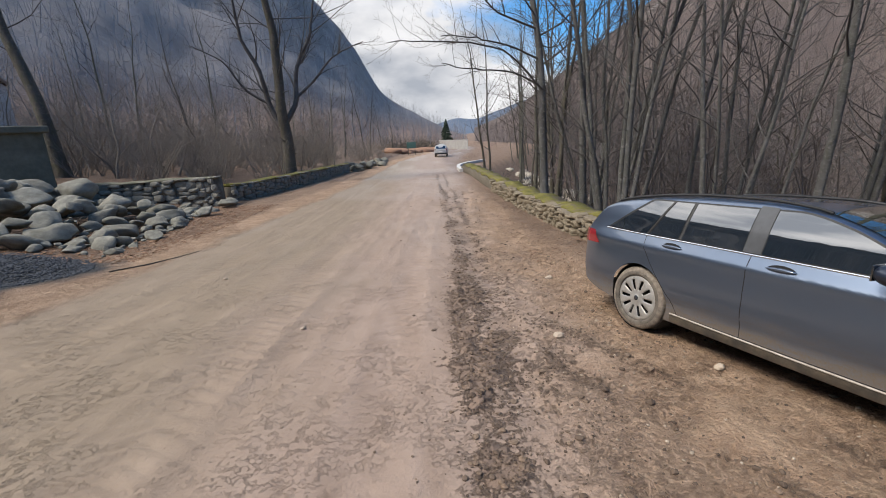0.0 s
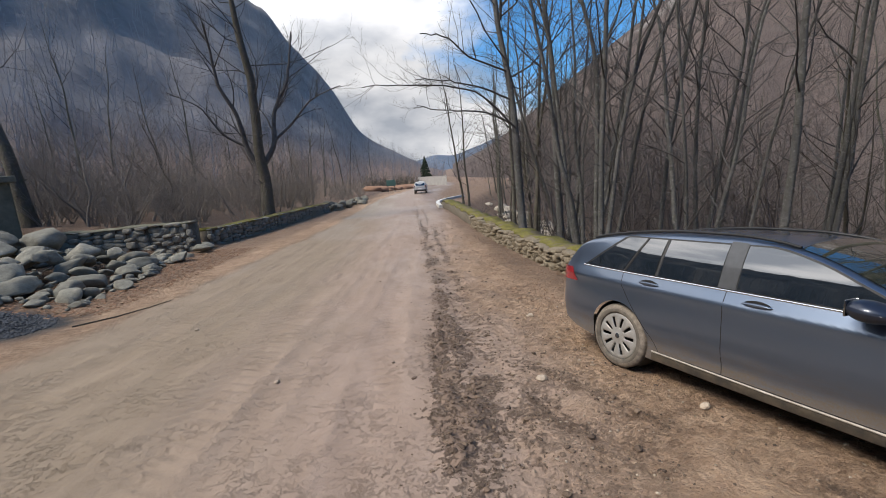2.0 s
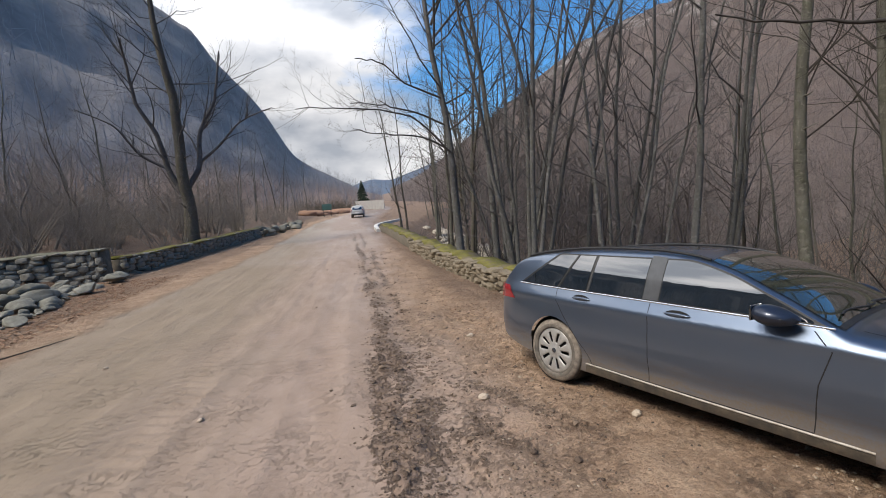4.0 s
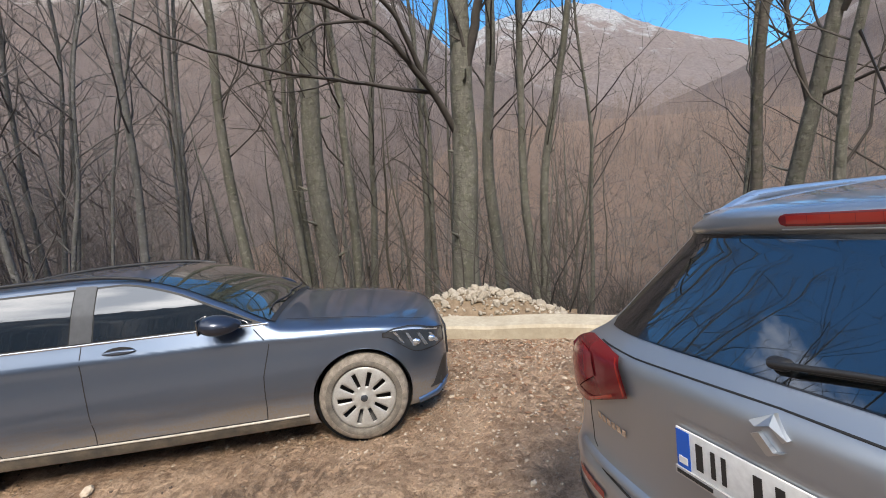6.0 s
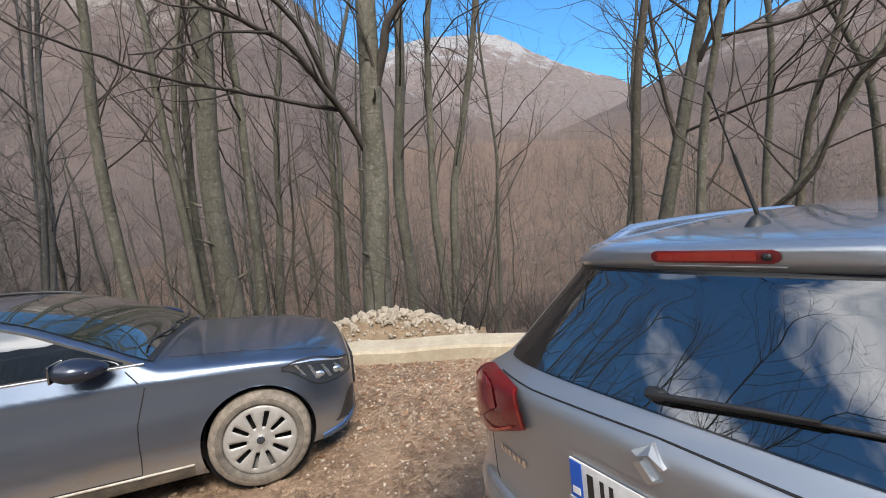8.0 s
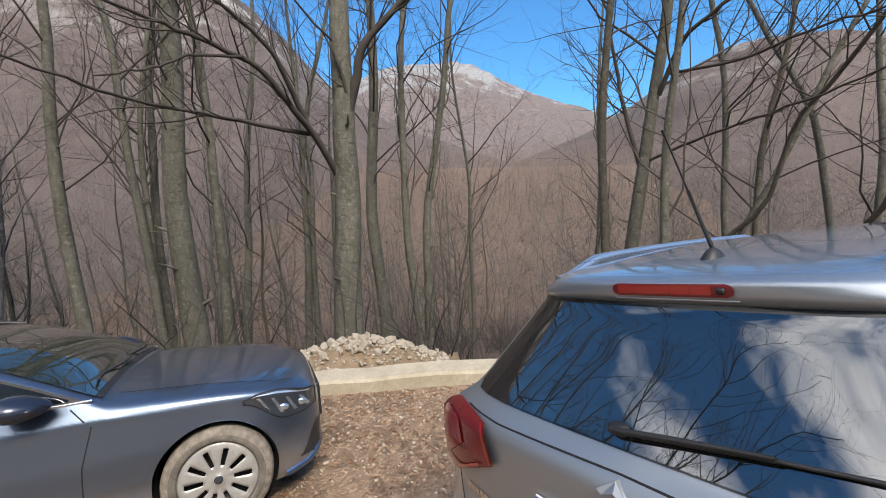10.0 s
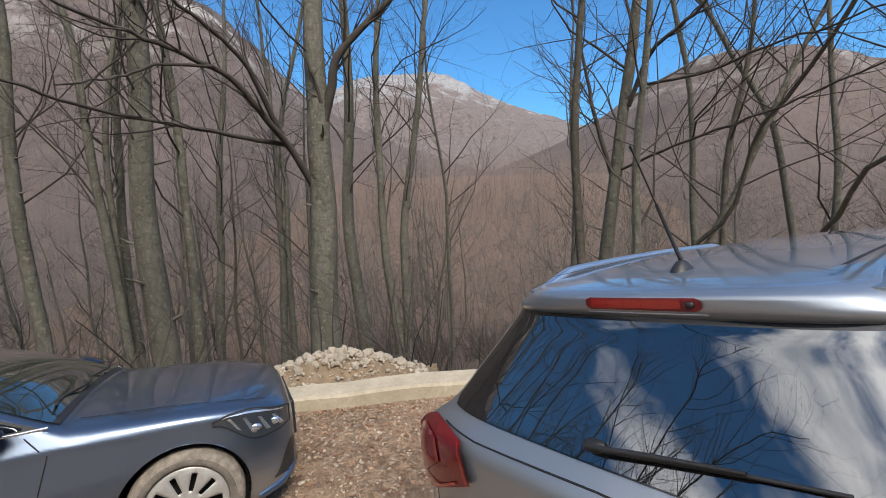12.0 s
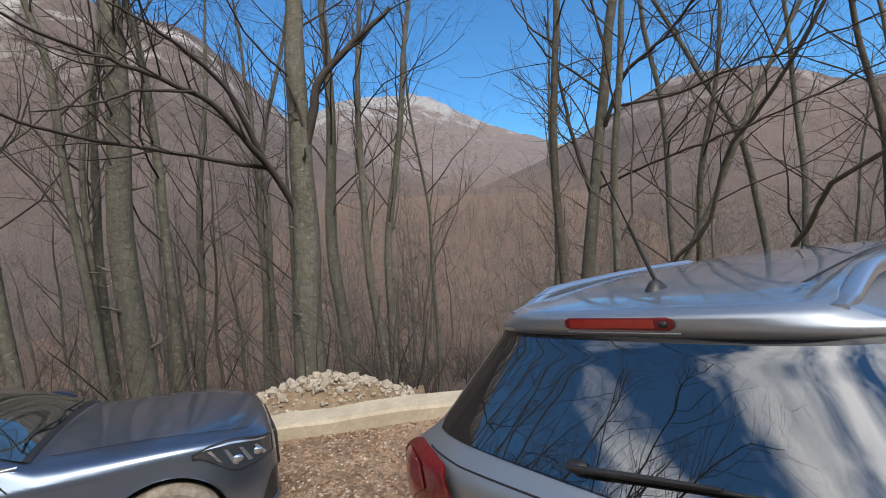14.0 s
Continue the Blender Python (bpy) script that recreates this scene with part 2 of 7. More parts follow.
def bark_material(name, a, b, moss):
    """Smooth bark with long streaks, cross wrinkles, lichen blots and moss."""
    m = material(name, rough=0.9)
    g = Graph(m)
    v = g.coords("Object", (1, 1, 0.30))
    w = g.coords("Object")
    n, f, s = g.noise(v, 2.2, 5), g.noise(v, 16, 5), g.noise(w, 5, 7, 0.65, 0.47, 0.60)
    wrinkle = g.noise(g.coords("Object", (1, 1, 6)), 3.2, 6, 0.65, 0.46, 0.60)
    blot = g.noise(w, 11, 5, 0.6, 0.56, 0.64)
    col = g.mix(n, a, b)
    col = g.mix(g.math("MULTIPLY", f, 0.50), col, tuple(c * 0.45 for c in a))
    col = g.mix(g.math("MULTIPLY", wrinkle, 0.13), col, tuple(c * 0.5 for c in a))
    col = g.mix(g.math("MULTIPLY", s, 0.50), col, moss)
    col = g.mix(g.math("MULTIPLY", blot, 0.42), col, tuple(min(1, c * 1.35) for c in b))
    g.color(g.mix(g.math("MULTIPLY", g.random(), 0.35), col, tuple(c * 0.45 for c in b)))
    g.bump(g.math("ADD", g.math("MULTIPLY", f, 0.6), g.math("ADD", s, g.math("MULTIPLY", wrinkle, 0.2))), 0.8, 0.016)
    return m


def plain(name, a, b, rough=0.8, scale=9.0, metal=0.0, bump=0.3, dist=0.01, rnd=0.0, coat=0.0):
    m = material(name, rough=rough, metal=metal, coat=coat)
    g = Graph(m)
    v = g.coords()
    n, f = g.noise(v, scale, 6), g.noise(v, scale * 7, 4)
    col = g.mix(n, a, b)
    col = g.mix(g.math("MULTIPLY", f, 0.35), col, tuple(c * 0.6 for c in a))
    if rnd:
        col = g.mix(g.math("MULTIPLY", g.random(), rnd), col, tuple(c * 0.5 for c in a))
    g.color(col)
    if bump:
        g.bump(g.math("ADD", n, g.math("MULTIPLY", f, 0.5)), bump, dist)
    return m


def island_stone(name, a, b, c, rough=0.9):
    """Stones whose tint changes from piece to piece."""
    m = material(name, rough=rough)
    g = Graph(m)
    v = g.coords()
    n, f = g.noise(v, 6, 6), g.noise(v, 40, 4)
    col = g.mix(g.island(), a, b)
    col = g.mix(g.math("MULTIPLY", n, 0.5), col, c)
    g.color(g.mix(g.math("MULTIPLY", f, 0.3), col, tuple(k * 0.6 for k in a)))
    g.bump(g.math("ADD", n, f), 0.5, 0.012)
    return m


def paint_material(name, base, mud_top, mud=(0.23, 0.165, 0.11), metal=0.88, flake=0.40):
    """Metallic car paint: soft flake under a clear coat, a dusty film, and dried mud thrown up from below."""
    m = material(name, base, flake, metal, 1.0, 1.6)
    g = Graph(m)
    v = g.coords()
    x, y, z = g.split(v)
    n, f = g.noise(g.coords("Object", (1, 0.35, 2.2)), 5, 8, 0.72, 0.30, 0.70), g.noise(v, 60, 4, 0.7)
    lim = g.math("MULTIPLY_ADD", n, 0.16, mud_top - 0.08)
    k = g.math("SUBTRACT", lim, z)
    r = g.nt.nodes.new("ShaderNodeMapRange")
    r.inputs["From Min"].default_value, r.inputs["From Max"].default_value = -0.13, 0.09
    g.put(k, r.inputs["Value"])
    dirt = g.math("MULTIPLY", g.math("POWER", r.outputs["Result"], 1.6), g.math("MULTIPLY_ADD", f, 0.35, 0.55))
    film = g.math("ADD", dirt, g.math("MULTIPLY", g.noise(v, 1.6, 5), 0.05))
    film.node.use_clamp = True
    g.color(g.mix(film, base, mud))
    g.put(g.math("MULTIPLY_ADD", film, -metal, metal), g.b.inputs["Metallic"])
    g.put(g.math("MULTIPLY_ADD", film, -0.9, 1.0), g.b.inputs["Coat Weight"])
    g.rough(g.math("MULTIPLY_ADD", film, 0.5, flake))
    return m


MUD = ground_material()
LITTER = forest_floor_material()
PEAK = rock_hill_material()
BEECH = bark_material("beech_bark", (0.098, 0.094, 0.078), (0.205, 0.196, 0.164), (0.092, 0.098, 0.062))
DARK_BARK = bark_material("dark_bark", (0.085, 0.075, 0.062), (0.145, 0.128, 0.105), (0.07, 0.075, 0.04))
GREY_BARK = bark_material("grey_bark", (0.092, 0.091, 0.091), (0.215, 0.211, 0.206), (0.095, 0.100, 0.078))
TWIG = plain("twig_bark", (0.044, 0.038, 0.033), (0.096, 0.083, 0.071), 0.9, 3.0, bump=0, rnd=0.3)
GREY_TWIG = plain("grey_twig", (0.082, 0.077, 0.074), (0.170, 0.160, 0.152), 0.9, 3.0, bump=0, rnd=0.35)
PALE_TWIG = plain("pale_twig", (0.150, 0.130, 0.112), (0.31, 0.272, 0.235), 0.9, 3.0, bump=0, rnd=0.35)


def woods_material(name, a, b, spread=0.5):
    """Bark of far woods: patches over the slope, and a little from stem to stem."""
    m = material(name, rough=0.95)
    g = Graph(m)
    k = g.math("ADD", g.math("MULTIPLY", g.noise(g.coords(), 0.06, 5, 0.6), 1 - spread), g.math("MULTIPLY", g.island(), spread))
    g.color(g.mix(k, a, b))
    return m


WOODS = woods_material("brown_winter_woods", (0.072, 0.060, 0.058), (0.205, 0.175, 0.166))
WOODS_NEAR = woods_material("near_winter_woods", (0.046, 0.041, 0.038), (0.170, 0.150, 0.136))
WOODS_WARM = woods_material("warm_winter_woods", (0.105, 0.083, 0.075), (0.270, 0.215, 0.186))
# stems paler and greyer than other bark: distance haze put into the colour
WOODS_HAZED = woods_material("hazed_winter_woods", (0.165, 0.163, 0.172), (0.430, 0.425, 0.440))
# grey likewise lightened for haze; the brown mixed in lower down is leaf litter
HAZED_FLOOR = plain("hazed_leaf_litter", (0.165, 0.157, 0.160), (0.245, 0.232, 0.234), 0.95, 0.05, bump=0.6, dist=0.6)
_g = Graph(HAZED_FLOOR)
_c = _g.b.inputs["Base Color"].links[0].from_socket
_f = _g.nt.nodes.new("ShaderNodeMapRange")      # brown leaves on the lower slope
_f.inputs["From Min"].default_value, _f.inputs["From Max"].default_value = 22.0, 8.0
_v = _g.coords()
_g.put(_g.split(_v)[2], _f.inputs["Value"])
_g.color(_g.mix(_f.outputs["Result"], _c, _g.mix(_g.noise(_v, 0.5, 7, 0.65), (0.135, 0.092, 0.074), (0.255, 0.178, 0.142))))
FIELDSTONE = island_stone("fieldstone", (0.150, 0.122, 0.084), (0.310, 0.262, 0.192), (0.115, 0.092, 0.062))
DARKSTONE = island_stone("weathered_stone", (0.16, 0.152, 0.128), (0.34, 0.32, 0.275), (0.12, 0.118, 0.09))
COPING = plain("mossy_coping", (0.115, 0.115, 0.075), (0.23, 0.215, 0.165), 0.95, 2.5, bump=0.6, dist=0.02)
DARK_GRIT = island_stone("dark_grit", (0.040, 0.046, 0.056), (0.105, 0.115, 0.130), (0.03, 0.034, 0.04))
BOULDER = plain("river_boulder", (0.165, 0.160, 0.130), (0.345, 0.332, 0.278), 0.9, 2.2, rnd=0.6, bump=0.5, dist=0.02)
RUBBLE = island_stone("limestone_rubble", (0.34, 0.29, 0.22), (0.58, 0.53, 0.45), (0.27, 0.21, 0.145))
GRAVEL = island_stone("gravel", (0.30, 0.232, 0.165), (0.58, 0.49, 0.39), (0.25, 0.18, 0.125))
CLOD = island_stone("mud_clod", (0.09, 0.062, 0.045), (0.28, 0.20, 0.14), (0.085, 0.06, 0.045))
LEAF = island_stone("dry_leaf", (0.18, 0.088, 0.048), (0.42, 0.26, 0.155), (0.14, 0.07, 0.04))
MORTAR = plain("earth_joint", (0.10, 0.085, 0.065), (0.17, 0.145, 0.11), 0.95, 6)
CONCRETE = plain("sandy_concrete", (0.35, 0.30, 0.22), (0.49, 0.43, 0.33), 0.9, 3.2, bump=0.5)
OLD_CONCRETE = plain("mossy_concrete", (0.10, 0.105, 0.078), (0.20, 0.20, 0.165), 0.95, 1.2)
MOSS = plain("moss", (0.105, 0.100, 0.022), (0.245, 0.218, 0.050), 0.98, 3.5, bump=1.0, dist=0.03)
_g = Graph(MOSS)
_c = _g.b.inputs["Base Color"].links[0].from_socket
_g.color(_g.mix(_g.noise(_g.coords(), 2.2, 7, 0.65, 0.50, 0.60), _c, (0.155, 0.125, 0.085)))
WHITE_KERB = plain("pale_kerb", (0.60, 0.59, 0.56), (0.72, 0.71, 0.68), 0.8, 4)
PANEL_GREY = plain("weathered_panel", (0.34, 0.335, 0.33), (0.45, 0.44, 0.43), 0.85, 1.5)
PLASTER = plain("white_plaster", (0.50, 0.49, 0.48), (0.60, 0.59, 0.58), 0.85, 1.5)
ROOFING = plain("roof_tiles", (0.12, 0.085, 0.075), (0.2, 0.14, 0.12), 0.85, 3)
PAINT = paint_material("grey_blue_metallic_paint", (0.132, 0.172, 0.238), 0.41, (0.125, 0.088, 0.050), flake=0.33)
PAINT_SUV = paint_material("silver_grey_metallic_paint", (0.330, 0.365, 0.405), 0.30, metal=0.78, flake=0.38)
PAINT_FAR = plain("silver_paint", (0.40, 0.405, 0.41), (0.47, 0.475, 0.48), 0.3, 2, bump=0)
GLASS = material("tinted_glass", (0.006, 0.008, 0.009), 0.012, 0.0, 0.6, 2.4)
GLASS.node_tree.nodes["Principled BSDF"].inputs["Coat Roughness"].default_value = 0.0
SCREEN = material("windscreen_glass", (0.020, 0.026, 0.022), 0.02, 0.0, 1.0, 1.9)
BLACK = plain("black_plastic", (0.016, 0.016, 0.017), (0.03, 0.03, 0.031), 0.45, 12, bump=0.1, dist=0.002)
PILLAR = plain("grey_pillar_trim", (0.055, 0.058, 0.063), (0.075, 0.078, 0.084), 0.32, 4, bump=0, coat=0.4)
FRIT = material("glass_border", (0.010, 0.010, 0.011), 0.10, 0.0, 0.3, 1.5)
GAP = material("panel_gap", (0.010, 0.010, 0.011), 0.8)
CHROME = material("satin_chrome", (0.72, 0.73, 0.75), 0.16, 1.0)
# near-black mottled with brown, for the strip below the sill trim
SILL_DARK = plain("dark_brown_sill", (0.030, 0.027, 0.024), (0.105, 0.082, 0.058), 0.7, 7, bump=0.2)
LIP = material("blue_lip_paint", (0.105, 0.165, 0.275), 0.30, 0.8, 0.8)
SILL = plain("muddy_bright_strip", (0.30, 0.265, 0.22), (0.50, 0.47, 0.42), 0.5, 18, metal=0.15, bump=0)
BADGE = material("satin_badge", (0.46, 0.48, 0.50), 0.30, 0.85)
RAIL_SILVER = material("silver_rail", (0.60, 0.63, 0.67), 0.28, 0.9)
HUBCAP = plain("silver_hubcap", (0.35, 0.345, 0.33), (0.46, 0.45, 0.43), 0.38, 14, metal=0.35, bump=0.05)
TYRE = plain("muddy_tyre", (0.14, 0.120, 0.100), (0.32, 0.278, 0.232), 0.95, 22, bump=0.5, dist=0.006)
TYRE_WALL = plain("tyre_sidewall", (0.075, 0.068, 0.060), (0.20, 0.175, 0.145), 0.9, 12, bump=0.3)
RED_LAMP = material("red_lens", (0.22, 0.012, 0.016), 0.22, 0.0, 0.3)
RED_DARK = material("dark_red_lens", (0.15, 0.010, 0.014), 0.2, 0.0, 0.3)
BRAKE_RED = material("brake_lens", (0.34, 0.018, 0.012), 0.12, 0.0, 1.0)
LAMP_GLASS = material("headlight_lens", (0.55, 0.58, 0.62), 0.08, 0.6, 1.0)
LAMP_DARK = material("headlight_housing", (0.040, 0.047, 0.058), 0.10, 0.2, 1.0)
LAMP_MID = material("headlight_reflector", (0.50, 0.55, 0.62), 0.14, 0.8, 1.0)
# mirror housing, a darker blue than the body
MIRROR_CAP = material("dark_blue_mirror", (0.028, 0.036, 0.058), 0.30, 0.5, 0.5)
PLATE_WHITE = plain("plate_white", (0.72, 0.72, 0.70), (0.80, 0.80, 0.78), 0.5, 8, bump=0)
PLATE_BLUE = material("plate_blue", (0.01, 0.10, 0.50), 0.4)
PLATE_INK = material("plate_ink", (0.02, 0.02, 0.02), 0.5)
CONIFER = island_stone("conifer_needles", (0.014, 0.026, 0.014), (0.03, 0.05, 0.026), (0.012, 0.02, 0.012))
ORANGE_EARTH = plain("orange_earth", (0.30, 0.165, 0.10), (0.40, 0.235, 0.15), 0.95, 0.8)
BOARD = plain("green_board", (0.05, 0.12, 0.105), (0.08, 0.16, 0.14), 0.6, 2)
IVY = island_stone("ivy_leaf", (0.018, 0.026, 0.012), (0.05, 0.06, 0.03), (0.015, 0.02, 0.01))

# ---- building blocks ----


def mesh_of(name, verts, faces, mat, smooth=True):
    me = bpy.data.meshes.new(name)
    me.from_pydata([tuple(p) for p in verts], [], [tuple(f) for f in faces])
    me.update()
    if smooth:
        me.polygons.foreach_set("use_smooth", [True] * len(me.polygons))
    for k in mat if isinstance(mat, (list, tuple)) else [mat]:
        me.materials.append(k)
    return me


def fast_mesh(name, verts, faces, mat, smooth=False):
    """A mesh from arrays; all faces have the same number of corners."""
    verts, faces = np.asarray(verts, np.float32), np.asarray(faces, np.int32)
    me = bpy.data.meshes.new(name)
    n, k = faces.shape
    me.vertices.add(len(verts))
    me.vertices.foreach_set("co", verts.ravel())
    me.loops.add(n * k)
    me.loops.foreach_set("vertex_index", faces.ravel())
    me.polygons.add(n)
    me.polygons.foreach_set("loop_start", np.arange(0, n * k, k, dtype=np.int32))
    me.polygons.foreach_set("use_smooth", np.full(n, smooth))
    me.update(calc_edges=True)
    me.materials.append(mat)
    return me


def part(name, bm, mat, parent, label=""):
    """Links a mesh, or a bmesh, as one part under a thing or a part."""
    if isinstance(bm, bmesh.types.BMesh):
        me = bpy.data.meshes.new(name)
        bm.to_mesh(me)
        bm.free()
        me.materials.append(mat)
    else:
        me = bm
    ob = new(name, me)
    ob.parent = parent
    return tagged(ob, label)


def thing(name, label, category, group="", kind="", at=None):
    ob = new(name)
    ob.empty_display_size = 0.1
    if at is not None:
        ob.matrix_world = at
    return tagged(ob, label, category, group, kind)


def lerp_table(rows):
    """A smooth function through rows of (x, value)."""
    xs = np.array([r[0] for r in rows], float)
    ys = np.array([r[1] for r in rows], float)
    h = np.diff(xs)
    d = np.diff(ys) / h
    s = np.zeros(len(xs))
    s[1:-1] = np.where(d[:-1] * d[1:] > 0, 2 * d[:-1] * d[1:] / (d[:-1] + d[1:] + 1e-12), 0)
    s[0], s[-1] = d[0], d[-1]

    def f(x):
        x = np.clip(x, xs[0], xs[-1])
        i = np.clip(np.searchsorted(xs, x) - 1, 0, len(xs) - 2)
        t = (x - xs[i]) / h[i]
        return ((1 + 2 * t) * (1 - t) ** 2 * ys[i] + t * (1 - t) ** 2 * h[i] * s[i] + t * t * (3 - 2 * t) * ys[i + 1] + t * t * (t - 1) * h[i] * s[i + 1])
    return f


def step(a, b, x):
    t = np.clip((x - a) / (b - a), 0, 1)
    return t * t * (3 - 2 * t)


def value_noise(x, y, seed=0):
    """Smooth noise of arrays, 0 to 1."""
    xi, yi = np.floor(x).astype(np.int64), np.floor(y).astype(np.int64)
    fx, fy = x - xi, y - yi
    fx, fy = fx * fx * (3 - 2 * fx), fy * fy * (3 - 2 * fy)

    def h(a, b):
        n = (a * 374761393 + b * 668265263 + seed * 974634777) & 0x7FFFFFFF
        n = ((n ^ (n >> 13)) * 1274126177) & 0x7FFFFFFF
        return ((n ^ (n >> 16)) & 0xFFFF) / 65535.0
    return (h(xi, yi) * (1 - fx) + h(xi + 1, yi) * fx) * (1 - fy) + (h(xi, yi + 1) * (1 - fx) + h(xi + 1, yi + 1) * fx) * fy


def fractal(x, y, octaves=4, seed=0):
    s, a, t = 0.0, 1.0, 0.0
    for o in range(octaves):
        s = s + a * value_noise(x * 2 ** o + 17.3 * o, y * 2 ** o - 9.1 * o, seed + o)
        t += a
        a *= 0.5
    return s / t


class Tubes:
    """Collects tapered tubes into one mesh of triangles and quads."""

    def __init__(self):
        self.v, self.f, self.n = [], [], 0

    def add(self, pts, radii, sides=5):
        pts = np.asarray(pts, float)
        radii = np.asarray(radii, float)
        t = np.gradient(pts, axis=0)
        t /= np.linalg.norm(t, axis=1)[:, None] + 1e-9
        ref = np.array((0.31, 0.95, 0.08)) if abs(t[0][2]) > 0.5 else np.array((0.05, 0.1, 1.0))
        u = np.cross(t, ref)
        u /= np.linalg.norm(u, axis=1)[:, None] + 1e-9
        w = np.cross(t, u)
        a = np.arange(sides) * 2 * np.pi / sides
        ring = pts[:, None] + radii[:, None, None] * (np.cos(a)[None, :, None] * u[:, None] + np.sin(a)[None, :, None] * w[:, None])
        m = len(pts)
        self.v.append(ring.reshape(-1, 3))
        i = np.arange(m - 1)[:, None] * sides + np.arange(sides)[None]
        j = np.arange(m - 1)[:, None] * sides + (np.arange(sides)[None] + 1) % sides
        self.f.append(np.stack([i, j, j + sides, i + sides], -1).reshape(-1, 4) + self.n)
        self.n += m * sides

    def mesh(self, name, mat):
        return fast_mesh(name, np.concatenate(self.v), np.concatenate(self.f), mat, True)


def box_bm(sx, sy, sz, at=(0, 0, 0), bevel=0.0, turn=None):
    bm = bmesh.new()
    bmesh.ops.create_cube(bm, size=1)
    bmesh.ops.scale(bm, vec=(sx, sy, sz), verts=bm.verts)
    if bevel:
        bmesh.ops.bevel(bm, geom=list(bm.edges), offset=bevel, segments=2, affect="EDGES", profile=0.5)
    if turn is not None:
        bmesh.ops.transform(bm, matrix=turn, verts=bm.verts)
    bmesh.ops.translate(bm, vec=at, verts=bm.verts)
    for f in bm.faces:
        f.smooth = False
    return bm


ICO = []


def ico(level):
    while len(ICO) <= level:
        bm = bmesh.new()
        bmesh.ops.create_icosphere(bm, subdivisions=max(1, len(ICO)), radius=1)
        ICO.append((np.array([v.co[:] for v in bm.verts]), np.array([[v.index for v in f.verts] for f in bm.faces])))
        bm.free()
    return ICO[level]


def stone_mesh(name, size, rng, mat, level=2, rough=0.16, flat=1.0, smooth=True, facets=0):
    v, f = ico(level)
    v = v.copy()
    n = rng.normal(size=(5, 3))
    k = 1 + rough * sum(np.sin(v @ n[i] * (1.2 + 0.7 * i) + i) / (1 + 0.6 * i) for i in range(5))
    v = v * k[:, None]
    for _ in range(facets):
        d = rng.normal(size=3)
        d /= np.linalg.norm(d)
        v = v - np.clip(v @ d - rng.uniform(0.55, 0.85), 0, None)[:, None] * d[None] * 0.85
    v = v * np.array(size)[None]
    v[:, 2] = np.where(v[:, 2] < 0, v[:, 2] * flat, v[:, 2])
    return fast_mesh(name, v, f, mat, smooth)


def scatter_stones(name, places, sizes, mat, seed, squash=0.65, level=1):
    """Many small stones in one mesh."""
    rng = np.random.default_rng(seed)
    v, f = ico(level)
    n = len(places)
    shape = rng.uniform(0.6, 1.25, (n, 1, 3)) * np.array((1, 1, squash))
    jit = 1 + rng.uniform(-0.22, 0.22, (n, len(v), 1))
    a = rng.uniform(0, 6.28, n)
    rot = np.zeros((n, 3, 3))
    rot[:, 0, 0], rot[:, 0, 1], rot[:, 1, 0], rot[:, 1, 1], rot[:, 2, 2] = np.cos(a), -np.sin(a), np.sin(a), np.cos(a), 1
    p = v[None] * jit * shape * np.asarray(sizes)[:, None, None]
    p = np.einsum("nij,nkj->nki", rot, p) + np.asarray(places)[:, None]
    fs = f[None] + (np.arange(n) * len(v))[:, None, None]
    return fast_mesh(name, p.reshape(-1, 3), fs.reshape(-1, 3), mat, False)

# ---- the lie of the land ----
wall_right_x = lerp_table([(5.5, 3.75), (9, 3.03), (13.2, 2.80), (22, 2.42), (27, 2.30), (31, 2.05)])
wall_left_x = lerp_table([(8, -16.4), (16.6, -16.2), (17.4, -15.0), (18.5, -8.75), (22.4, -7.7), (27, -7.05), (34.3, -6.3), (60, -4.0)])
road_mid_x = lerp_table([(-30, -5.0), (0, -3.0), (12, -2.55), (25, -1.5), (45, -0.7), (60, 1.2), (90, 6.0)])


def edge_right(y):
    """Where the shoulder ends and the valley side begins."""
    return np.where(y < 5.5, 5.15, np.where(y < 31, wall_right_x(y) + 0.75, 2.8 + 0.32 * np.clip(y - 31, 0, 60)))


